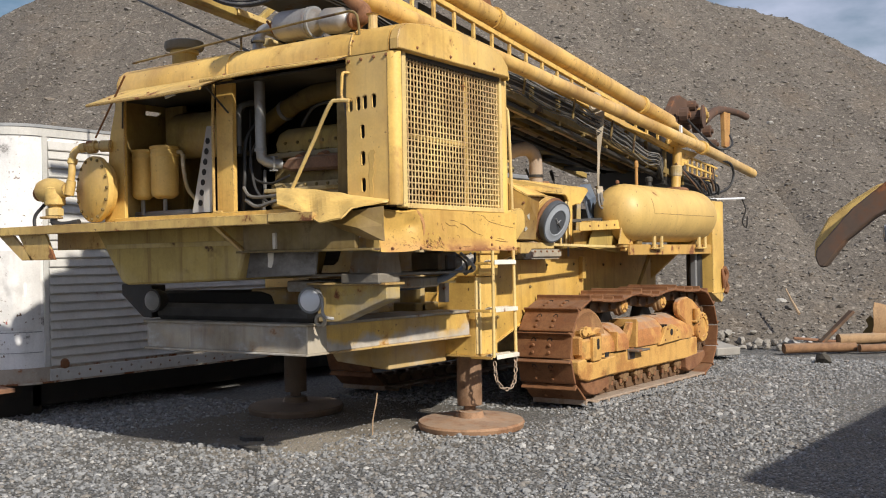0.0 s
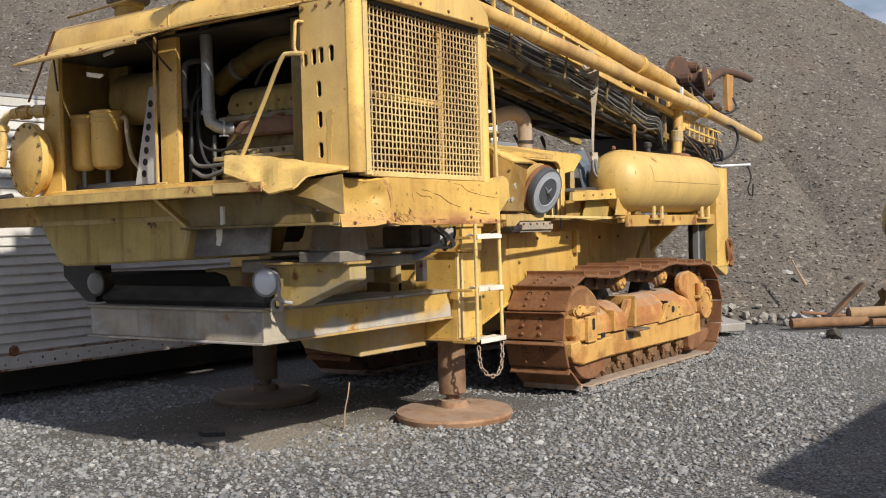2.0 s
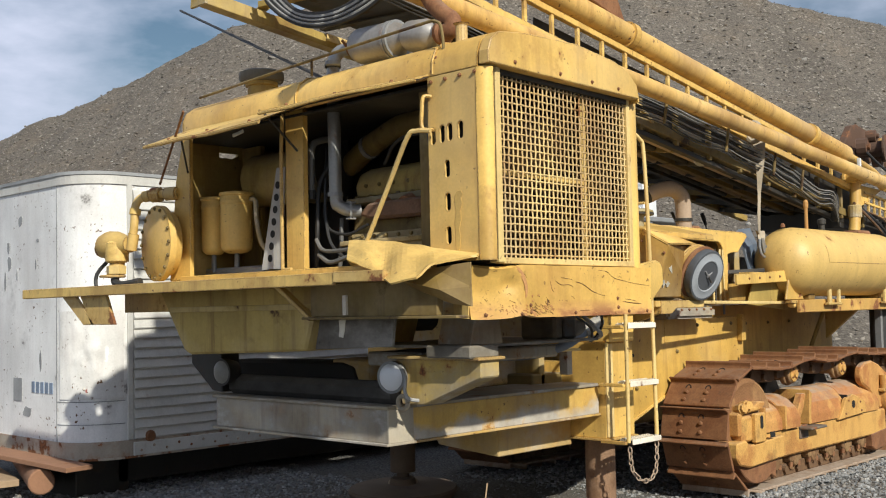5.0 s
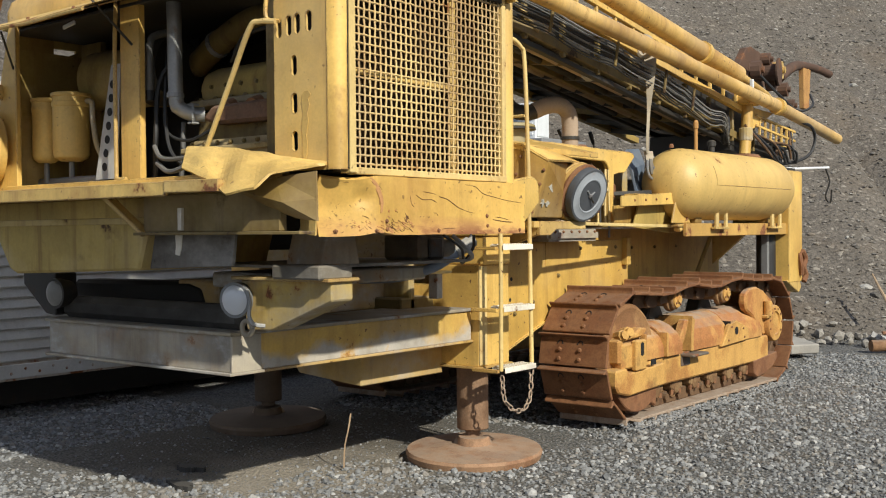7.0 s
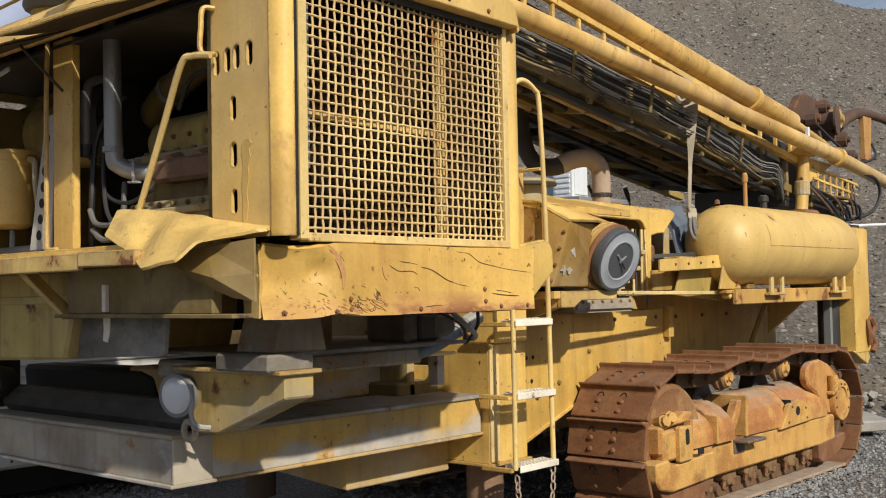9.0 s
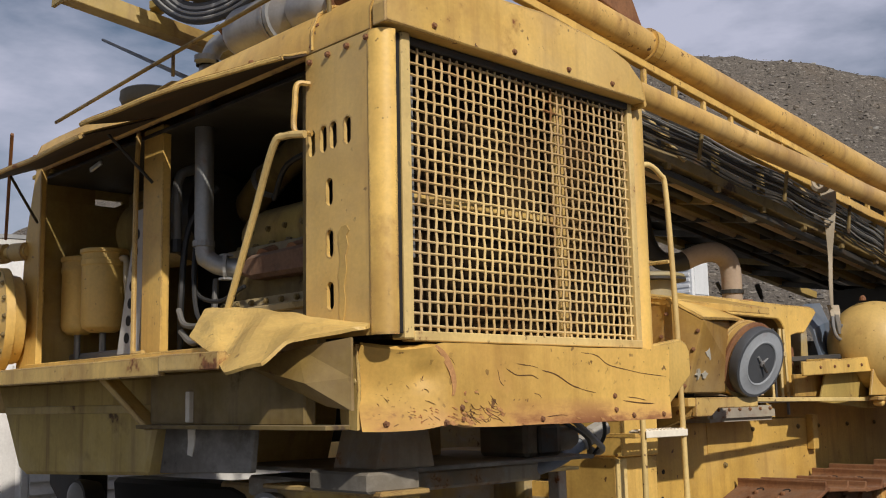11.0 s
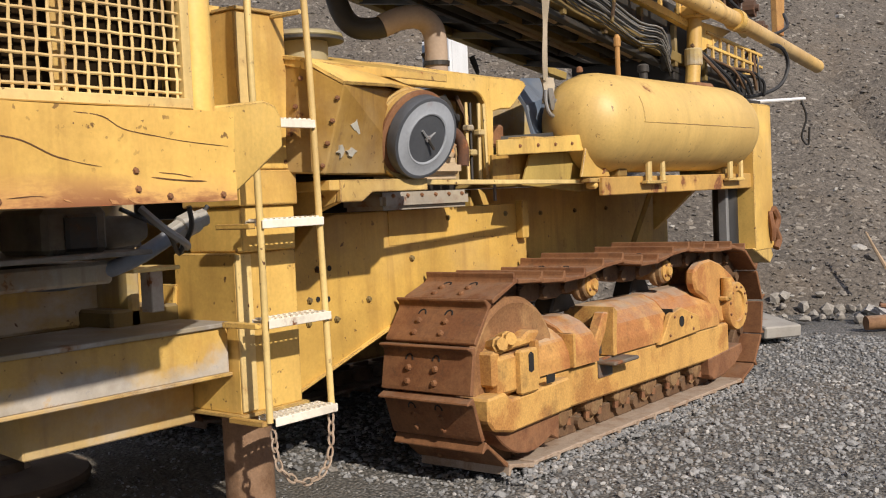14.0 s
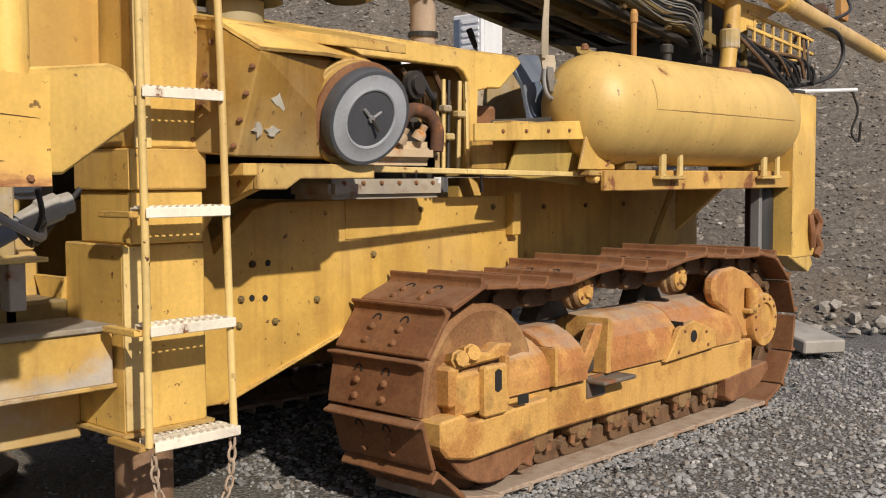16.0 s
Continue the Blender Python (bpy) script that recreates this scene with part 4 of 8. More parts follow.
# grey breather tube with a dark cap, beside the post
part("breather_tube", tube(bend([(-4.42, 5.50, 2.29), (-4.43, 5.43, 2.27), (-4.434, 5.390, 2.22), (-4.434, 5.387, 2.0)], 5), 0.019, 10), bay_hose, engine, "grey breather tube", True)
part("breather_cap", lathe([(-0.03, 0.012), (-0.028, 0.024), (0.02, 0.024), (0.022, 0.018)], (-4.434, 5.387, 1.985), (0, 0, 1), 10), rubber, engine)
BAY_HOSES = (([(-4.42, 5.40, 1.60), (-4.38, 5.38, 1.80), (-4.40, 5.42, 2.05), (-4.33, 5.5, 2.2)], 0.012, 0), ([(-4.36, 5.37, 1.66), (-4.25, 5.36, 1.615), (-4.08, 5.37, 1.645), (-3.95, 5.42, 1.62)], 0.012, 1),
             ([(-4.38, 5.37, 1.74), (-4.31, 5.36, 1.68), (-4.17, 5.37, 1.675), (-4.02, 5.40, 1.69)], 0.011, 1), ([(-4.30, 5.46, 1.59), (-4.285, 5.46, 1.72), (-4.29, 5.47, 1.85)], 0.012, 1),
             ([(-3.53, 5.36, 2.20), (-3.49, 5.34, 2.08), (-3.485, 5.35, 1.93), (-3.48, 5.36, 1.80), (-3.475, 5.37, 1.70)], 0.011, 1), ([(-4.46, 5.52, 2.25), (-4.40, 5.46, 2.12), (-4.36, 5.42, 1.90), (-4.30, 5.40, 1.72), (-4.18, 5.41, 1.62)], 0.009, 0),
             ([(-4.05, 5.56, 2.12), (-3.92, 5.53, 2.22), (-3.74, 5.55, 2.24), (-3.58, 5.52, 2.17)], 0.010, 0), ([(-4.34, 5.44, 2.02), (-4.38, 5.43, 1.92), (-4.34, 5.42, 1.80), (-4.20, 5.43, 1.76), (-4.05, 5.44, 1.80)], 0.008, 0),
             ([(-3.50, 5.40, 2.26), (-3.47, 5.38, 2.0), (-3.46, 5.39, 1.75)], 0.014, 0))
for pts, r, grey in BAY_HOSES:
    part("engine_hose", tube(bend(pts, 5), r, 7), bay_hose if grey else rubber, engine, "", True)
part("hose_union", tube([(-3.478, 5.365, 1.74), (-3.476, 5.368, 1.67)], 0.018, 8), grey_steel, engine)
def oil_filter(x, y, z0, z1, r):
    # Brighter yellow on the canisters stands in for light falling on them.
    f = part("oil_filter", lathe([(z0 - 0.02, r * 0.3), (z0 - 0.018, r * 0.6), (z0, r * 0.92), (z0 + 0.02, r), (z1 - 0.075, r), (z1 - 0.07, r * 1.05), (z1 - 0.05, r * 1.05), (z1 - 0.045, r), (z1 - 0.022, r), (z1 - 0.018, r * 1.09), (z1 - 0.004, r * 1.09), (z1, r * 1.02), (z1 + 0.006, r * 0.6), (z1 + 0.006, 0)], (x, y, 0), (0, 0, 1), 28), surface("sunlit_filter_paint", (0.80, 0.56, 0.17), rust=0.08, rough=0.5, stain=0.3, chips=0.3), engine, "yellow filter canister", True)
    part("drain_plug", lathe([(z0 - 0.125, 0.016), (z0 - 0.02, 0.014), (z0 - 0.02, 0.02)], (x, y, 0), (0, 0, 1), 8), grey_steel, f)
oil_filter(-5.475, 5.475, 1.735, 2.06, 0.072)
oil_filter(-5.275, 5.50, 1.735, 2.075, 0.094)
part("oil_pipe", tube(bend([(-5.22, 5.54, 2.03), (-5.13, 5.53, 2.02), (-5.12, 5.53, 1.92), (-5.08, 5.53, 1.78), (-5.0, 5.53, 1.70)], 5), 0.014, 10), paint_dusty, engine, "", True)
bm = box((-5.60, 5.48, 1.585), (-5.0, 5.62, 1.635), 0.01)
part("filter_bracket", bm, grey_steel, engine)
part("air_drum", lathe([(-0.36, 0), (-0.36, 0.14), (-0.34, 0.16), (0.10, 0.16), (0.105, 0.168), (0.135, 0.168), (0.14, 0.16), (0.20, 0.16), (0.23, 0.14), (0.23, 0)], (-5.05, 5.80, 2.17), (1, 0.15, 0), 32), shade_paint, engine, "yellow air drum in grimed, shade-darkened paint", True)
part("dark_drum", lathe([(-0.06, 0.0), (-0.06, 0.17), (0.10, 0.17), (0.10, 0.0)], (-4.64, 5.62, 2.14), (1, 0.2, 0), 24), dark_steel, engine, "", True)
# Small white bar high in the left bay.
part("panel_light", bar((-5.06, 5.33, 2.37), (-4.96, 5.33, 2.385), 0.012, 0.02), white_plastic, engine)
bm = prism([(-4.845, 1.60), (-4.665, 1.60), (-4.625, 2.15), (-4.70, 2.15)], "y", 5.36, 5.366, 0)
strip = part("perforated_strip", bm, surface("dusty_white_strip", (0.52, 0.51, 0.48), rust=0.12, dust=0.2, rough=0.7, stain=0.3), engine, "pale perforated steel strip")
# Flat black discs give the strip's holes their darkness.
hole = mesh_of("hole", lathe([(0, 0.021), (0.001, 0.021)], (0, 0, 0), (0, 0, 1), 14), black)
for k in range(7):
    z = 1.66 + k * 0.066
    again("hole", hole, facing((-4.765 + 0.0125 * k, 5.3592, z), (0, -1, 0)), strip)

# -- roof fittings --
stack = part("intake_stack", lathe([(2.55, 0.085), (2.74, 0.085), (2.745, 0.10), (2.765, 0.10)], (-5.31, 5.72, 0), (0, 0, 1), 24), shade_paint, rig, "yellow intake stack with grey mushroom cap", True)
part("stack_cap", lathe([(2.765, 0.10), (2.77, 0.128), (2.79, 0.138), (2.825, 0.135), (2.835, 0.12), (2.838, 0)], (-5.31, 5.72, 0), (0, 0, 1), 28), surface("dull_olive_cap", (0.13, 0.12, 0.095), dust=0.3, rough=0.7), stack, "", True)
muffler = part("muffler", lathe([(0, 0.034), (0.004, 0.055), (0.02, 0.080), (0.045, 0.091), (0.06, 0.094), (0.29, 0.094), (0.31, 0.088), (0.34, 0.064), (0.36, 0.056), (0.40, 0.056)], (-4.17, 5.48, 2.735), (1.0, 0.03, -0.035), 32), muffler_mat, rig, "pale grey exhaust muffler lying on the engine house roof", True)
for q in (0.278, 0.304):
    part("muffler_band", lathe([(q - 0.009, 0.090), (q - 0.009, 0.0985), (q + 0.009, 0.0985), (q + 0.009, 0.090)], (-4.17, 5.48, 2.735), (1.0, 0.03, -0.035), 32), grey_steel, muffler)
part("muffler_can", lathe([(0.0, 0.052), (0.004, 0.068), (0.02, 0.077), (0.14, 0.077), (0.165, 0.068), (0.19, 0.045), (0.215, 0.045)], (-3.785, 5.49, 2.722), (1.0, 0.03, -0.10), 30), muffler_mat, muffler, "", True)
part("tail_collar", lathe([(-0.012, 0.052), (0.0, 0.060), (0.02, 0.060), (0.03, 0.050)], (-3.555, 5.49, 2.695), (1.0, -0.15, -0.1), 24), rust_mat, muffler, "", True)
part("tail_pipe", tube(bend([(-3.575, 5.49, 2.70), (-3.51, 5.48, 2.69), (-3.475, 5.48, 2.705), (-3.485, 5.49, 2.745), (-3.55, 5.50, 2.79), (-3.63, 5.51, 2.86), (-3.70, 5.52, 2.96)], 5), 0.043, 16), rust_mat, muffler, "rusty tail pipe bent upward", True)
part("inlet_clamp", lathe([(-0.012, 0.036), (-0.012, 0.046), (0.012, 0.046), (0.012, 0.036)], (-4.185, 5.478, 2.736), (1, 0.03, 0), 20), rust_mat, muffler)
part("inlet_bolt", tube([(-4.185, 5.435, 2.735), (-4.185, 5.40, 2.765)], 0.008, 6), rust_mat, muffler)
part("riser_clamp", lathe([(-0.010, 0.034), (-0.010, 0.043), (0.010, 0.043), (0.010, 0.034)], (-4.297, 5.43, 2.655), (0, 0, 1), 20), black, muffler)
part("filler_pipe", tube([(-3.36, 5.42, 2.55), (-3.36, 5.42, 2.68), (-3.36, 5.42, 2.69)], [0.028, 0.028, 0.04], 12), paint_worn, rig)
part("roof_rail", tube(bend([(-3.36, 5.30, 2.45), (-3.36, 5.29, 2.62), (-3.40, 5.29, 2.685), (-3.55, 5.29, 2.69), (-4.3, 5.29, 2.665), (-5.05, 5.29, 2.635), (-5.33, 5.29, 2.623)], 5), 0.0075, 8), olive_steel, rig, "thin bent handrail along the roof")
part("rail_stay", tube([(-4.30, 5.29, 2.665), (-4.30, 5.29, 2.58)], 0.007, 6), olive_steel, rig)
for p in ((-3.385, 5.275, 2.51), (-3.41, 5.268, 2.45)):
    again("bolt", bolt_r, facing(p, (0, -1, 0.4)), rig)

# -- compressor end beside the engine house --
comp = part("compressor_flange", lathe([(0.0, 0.0), (0.0, 0.175), (0.01, 0.19), (0.012, 0.225), (0.05, 0.225), (0.052, 0.20), (0.10, 0.19), (0.10, 0)], (-5.63, 5.16, 1.785), (0.16, 1, 0), 36), paint, rig, "round yellow compressor flange ringed with bolts", True)
for k in range(16):
    a = 2 * math.pi * k / 16
    again("bolt", bolt_y, facing((-5.63 + 0.205 * math.cos(a) + 0.0, 5.168 - 0.033 * math.cos(a), 1.785 + 0.205 * math.sin(a)), (-0.16, -1, 0)), comp)
part("valve_body", lathe([(-0.10, 0.03), (-0.09, 0.075), (-0.03, 0.09), (0.03, 0.085), (0.08, 0.07), (0.12, 0.05), (0.16, 0.05)], (-5.98, 5.10, 1.79), (1, 0.1, 0), 20), paint_worn, comp, "", True)
part("valve_body", lathe([(-0.12, 0.045), (-0.06, 0.045), (-0.05, 0.07), (0.06, 0.07), (0.09, 0.04)], (-5.93, 5.09, 1.74), (0, 0, 1), 18), paint_worn, comp, "", True)
part("valve_pipe", tube(bend([(-5.80, 5.11, 1.76), (-5.78, 5.12, 1.90), (-5.78, 5.13, 2.02), (-5.74, 5.16, 2.07), (-5.62, 5.22, 2.08), (-5.52, 5.26, 2.08)], 5), 0.025, 12), paint_worn, comp, "", True)
for a, b, r in (((-5.781, 5.125, 1.965), (-5.780, 5.13, 2.0), 0.034), ((-5.735, 5.162, 2.070), (-5.70, 5.18, 2.077), 0.034), ((-5.60, 5.228, 2.08), (-5.53, 5.258, 2.08), 0.040), ((-5.80, 5.11, 1.75), (-5.785, 5.12, 1.85), 0.033)):
    part("pipe_collar", tube([a, b], r, 14), paint_worn, comp, "", True)
part("valve_nut", lathe([(-0.05, 0.052), (-0.045, 0.060), (0.0, 0.060), (0.005, 0.052)], (-5.93, 5.085, 1.66), (0, 0, 1), 6), paint_pale, comp, "square brass-yellow valve nut")
part("valve_cap", lathe([(0.0, 0.03), (0.005, 0.05), (0.05, 0.055), (0.07, 0.035), (0.072, 0.0)], (-6.06, 5.09, 1.775), (-1, 0.1, 0), 16), rust_mat, comp, "rusty cap on the valve", True)
part("pipe_union", lathe([(-0.03, 0.045), (0.03, 0.045)], (-5.66, 5.20, 2.078), (1, 0.5, 0), 8), paint_worn, comp)
part("valve_wheel", tube([(-5.93 + 0.07 * math.cos(a), 5.06 + 0.07 * math.sin(a), 1.60) for a in (k * math.pi / 6 for k in range(13))], 0.008, 6), paint_worn, comp)
part("drain_hose", tube(bend([(-6.06, 5.10, 1.70), (-6.10, 5.05, 1.62), (-6.09, 5.04, 1.54), (-6.02, 5.05, 1.50)], 5), 0.012, 8), rubber, comp, "", True)
part("drain_hose", tube(bend([(-5.92, 5.08, 1.64), (-5.90, 5.06, 1.57), (-5.82, 5.06, 1.545), (-5.68, 5.10, 1.56)], 5), 0.025, 8), rubber, comp, "", True)

# -- running board, bin, gussets --
deck = part("running_board", box((-6.25, 5.0, 1.503), (-3.46, 5.30, 1.535), 0.004), paint_worn, rig, "long yellow running board, edge chipped and bent")
part("board_lip", box((-7.0, 4.992, 1.485), (-3.80, 5.012, 1.545), 0.004), paint_worn, deck)
part("board_lip", bar((-3.80, 5.002, 1.522), (-3.455, 4.997, 1.518), 0.03, 0.05), paint_worn, deck, "rust-edged board end")
part("deck_plate", box((-6.20, 5.30, 1.50), (-3.40, 6.60, 1.53), 0.004), paint_worn, deck)
part("board_angle", box((-7.0, 5.012, 1.522), (-6.25, 5.06, 1.535), 0.002), paint_worn, deck)
def gusset(x0, x1, lean):
    part("gusset", prism([(x0, 1.49), (x1, 1.49), (x1 + lean, 1.31), (x0 + lean + 0.04, 1.31)], "y", 5.03, 5.05, 0.003), paint_worn, deck)
gusset(-6.52, -6.34, 0.24)
gusset(-6.28, -5.96, 0.10)
part("deck_skirt", box((-6.20, 5.292, 1.38), (-5.60, 5.304, 1.50), 0.002), paint_worn, deck)
part("gusset", bar((-4.33, 5.08, 1.495), (-4.17, 5.17, 1.325), 0.085, 0.02), paint_worn, deck, "chipped diagonal stay")
# The running board's shade is put into the bin's darker paint.
bin_ = part("oil_bin", prism([(-5.62, 1.50), (-4.19, 1.50), (-4.20, 1.335), (-4.26, 1.168), (-5.30, 1.135), (-5.36, 1.155)], "y", 5.19, 5.95, 0.012), shade_paint, rig, "dirty, shade-darkened yellow trough-shaped tank under the running board")
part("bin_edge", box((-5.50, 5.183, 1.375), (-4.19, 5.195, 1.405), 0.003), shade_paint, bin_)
part("side_channel", box((-4.18, 5.16, 1.335), (-3.30, 5.20, 1.50), 0.006), deep_shade_paint, rig, "grimy, shade-darkened side channel under the running board")
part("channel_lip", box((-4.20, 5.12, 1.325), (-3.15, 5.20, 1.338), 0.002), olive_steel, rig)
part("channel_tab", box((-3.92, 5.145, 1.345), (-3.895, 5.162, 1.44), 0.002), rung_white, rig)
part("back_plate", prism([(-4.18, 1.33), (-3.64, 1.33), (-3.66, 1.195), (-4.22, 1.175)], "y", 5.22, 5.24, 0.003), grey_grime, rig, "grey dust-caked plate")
part("paint_splash", prism([(-4.03, 1.33), (-3.98, 1.335), (-3.985, 1.27), (-4.0, 1.235), (-4.03, 1.24), (-4.025, 1.28)], "y", 5.2155, 5.219, 0), rung_white, rig)

# crumpled flap at the end of the running board
def creased(s, t):
    """The flap: s from its outer end to the corner panel, t from its back edge to the torn front edge."""
    keys = ((0.0, (-3.98, 5.25, 1.705), (-3.85, 5.12, 1.605)), (0.22, (-3.82, 5.262, 1.698), (-3.58, 5.03, 1.545)), (0.42, (-3.66, 5.262, 1.680), (-3.385, 4.965, 1.478)),
            (0.56, (-3.52, 5.262, 1.660), (-3.26, 5.0, 1.50)), (0.68, (-3.42, 5.262, 1.640), (-3.232, 5.06, 1.56)), (1.0, (-3.14, 5.262, 1.600), (-3.125, 5.235, 1.592)))
    for (a, pa, qa), (b, pb, qb) in zip(keys, keys[1:]):
        if s <= b:
            k = (s - a) / (b - a)
            p = Vector(pa).lerp(pb, k).lerp(Vector(qa).lerp(qb, k), t)
            break
    p.z += 0.028 * math.sin(math.pi * t) * math.exp(-((s - 0.50 + 0.06 * t) / 0.09) ** 2) - 0.020 * math.sin(math.pi * t) * math.exp(-((s - 0.33) / 0.07) ** 2)
    p.z += 0.012 * math.sin(math.pi * t) * math.exp(-((s - 0.15) / 0.08) ** 2) + 0.007 * noise.noise((s * 9, t * 5, 3))
    return p
rows = [[creased(s / 36, t / 10) for s in range(37)] for t in range(11)]
flap = part("bent_flap", sheet(rows, 0.010), surface("flap_paint", (0.76, 0.525, 0.17), rust=0.22, rough=0.5, rust_scale=4, stain=0.35, chips=0.6), rig, "crumpled yellow steel flap, rust along its folds")
# Gusset takes the dimmed yellow for the shadow of the flap.
part("flap_gusset", sheet([[(-3.49, 5.10, 1.505), (-3.30, 5.14, 1.545), (-3.115, 5.18, 1.565)], [(-3.40, 5.15, 1.455), (-3.25, 5.13, 1.45), (-3.112, 5.178, 1.46)], [(-3.36, 5.18, 1.43), (-3.22, 5.18, 1.39), (-3.11, 5.178, 1.375)]], 0.01), dim_paint, rig, "buckled, shade-darkened yellow gusset under the flap")

# -- dented bumper below the grille --
def bumper_start(t):
    return 5.274 + 0.038 * t
rows = []
for j in range(17):
    t = j / 16
    line = []
    fold = 5.456 + 0.068 * (1 - (1 - min(1.0, t / 0.55)) ** 2)
    for k in range(97):
        s = k / 96
        y = bumper_start(t) + s * (6.60 - bumper_start(t))
        z = 1.556 - t * 0.238 - (0.010 * math.sin((y - 5.27) * 15) * (1 - t) if y < 5.48 else 0.0) + (0.012 * math.exp(-((y - 5.52) / 0.05) ** 2) * t) + 0.005 * noise.noise((y * 4, 0, 1)) * (1 if j in (0, 16) else 0)
        back = max(0.0, fold - y)
        x = -3.100 - 0.045 * max(0.0, (y - 5.5) / 1.1) - (0.615 + 0.12 * t) * (math.sqrt(back ** 2 + 0.0004) - 0.02)
        x -= 0.016 * math.exp(-((y - 5.45) / 0.035) ** 2 - ((z - 1.472) / 0.035) ** 2) + 0.014 * math.exp(-((y - 5.60) / 0.08) ** 2 - ((t - 0.9) / 0.25) ** 2)
        x += 0.005 * noise.noise((y * 4, z * 6, 2)) + 0.0025 * noise.noise((y * 17, z * 15, 2))
        line.append((x, y, z))
    rows.append(line)
def bumper_x(y, z):
    """The bumper's outer face at a height, by its nearest grid point."""
    t_ = max(0.0, min(1.0, (1.556 - z) / 0.238))
    s_ = (y - bumper_start(t_)) / (6.60 - bumper_start(t_))
    return rows[round(t_ * 16)][max(0, min(96, round(s_ * 96)))][0] + 0.0105
bumper = part("bumper", sheet(rows, 0.02), surface("scraped_bumper_paint", (0.77, 0.485, 0.125), rust=0.13, rough=0.5, rust_scale=3.0, rust_col=(0.36, 0.16, 0.06), stain=0.4, chips=0.9, scrape=(1.322, 1.40)), rig, "heavy dented yellow bumper plate, scraped to rust along its lower edge", True)
part("bumper_end", sheet([[(-3.206, 5.268, 1.553), (-3.245, 5.268, 1.553), (-3.34, 5.30, 1.545)], [(-3.222, 5.288, 1.44), (-3.26, 5.288, 1.44), (-3.35, 5.32, 1.44)], [(-3.250, 5.306, 1.32), (-3.285, 5.306, 1.322), (-3.36, 5.335, 1.335)]], 0.012), paint_worn, bumper)
for z in (1.535, 1.455):
    again("bolt", bolt_mesh("bolt", paint_pale, 0.008, 0.005), facing((-3.232, 5.268 + 0.17 * (1.553 - z), z), (0, -1, 0)), bumper)
part("bumper_top", prism([(-3.40, 5.50), (-3.125, 5.50), (-3.172, 6.59), (-3.40, 6.59)], "z", 1.535, 1.555, 0.003), paint, bumper)
part("bumper_top", prism([(-3.36, 5.31), (-3.235, 5.30), (-3.135, 5.455), (-3.135, 5.498), (-3.36, 5.498)], "z", 1.530, 1.548, 0.003), paint_pale, bumper)
bm = prism([(6.45, 1.56), (6.79, 1.604), (6.84, 1.592), (6.866, 1.56), (6.866, 1.47), (6.66, 1.345), (6.45, 1.335)], "x", -3.205, -3.168, 0.006)
for v in bm.verts:
    v.co.x -= 0.15 * max(0.0, v.co.y - 6.45)
part("bumper_lug", bm, paint, bumper)
for y, z in ((5.36, 1.335), (5.50, 1.335), (5.56, 1.375), (5.565, 1.342), (5.90, 1.335), (6.27, 1.40), (6.275, 1.355), (6.37, 1.335), (6.55, 1.335)):
    again("bolt", bolt_r, facing((bumper_x(y, z) - 0.001, y, z), (1, 0, 0)), bumper)
rs = random.Random(8)
scuff_mat = rusted("scraped_rust", (0.52, 0.27, 0.105), (0.42, 0.19, 0.07), (0.24, 0.11, 0.05), 0.0, 0.5, 9.0)
for k in range(34):
    y, z = rs.choice([(rs.gauss(5.58, 0.09), 1.33 + abs(rs.gauss(0, 0.035))), (rs.gauss(5.58, 0.09), 1.33 + abs(rs.gauss(0, 0.03))), (rs.uniform(5.33, 5.48), rs.uniform(1.325, 1.40)), (rs.uniform(5.6, 6.5), rs.uniform(1.322, 1.335))])
    w, h = rs.uniform(0.006, 0.024), rs.uniform(0.0025, 0.008)
    bm = bmesh.new()
    ring = []
    for i in range(12):
        a = 2 * math.pi * i / 12
        q = rs.uniform(0.35, 1.0)
        yy, zz = y + w * q * math.cos(a), max(1.32, z + h * q * math.sin(a) - 0.3 * w * q * math.cos(a))
        ring.append((bumper_x(yy, zz), yy, zz))
    xm = max(p[0] for p in ring)
    top_ = [bm.verts.new((p[0] + 0.0012, p[1], p[2])) for p in ring]
    mid_ = bm.verts.new((bumper_x(y, z) + 0.0012, y, z))
    low_ = [bm.verts.new((p[0] - 0.004, p[1], p[2])) for p in ring]
    for i in range(12):
        bm.faces.new((top_[i], top_[(i + 1) % 12], mid_))
        bm.faces.new((low_[i], low_[(i + 1) % 12], top_[(i + 1) % 12], top_[i]))
    part("scuff", bm, scuff_mat, bumper)
scratch_mat = surface("scratch_rust", (0.13, 0.062, 0.026), rust=0.2, rough=0.8)
def scratch(points, r):
    pts = bend([(bumper_x(y, z), y, z) for y, z in points], 4)
    part("scratch", tube(pts, [r * 0.3] + [r] * (len(pts) - 2) + [r * 0.3], 4), scratch_mat, bumper)
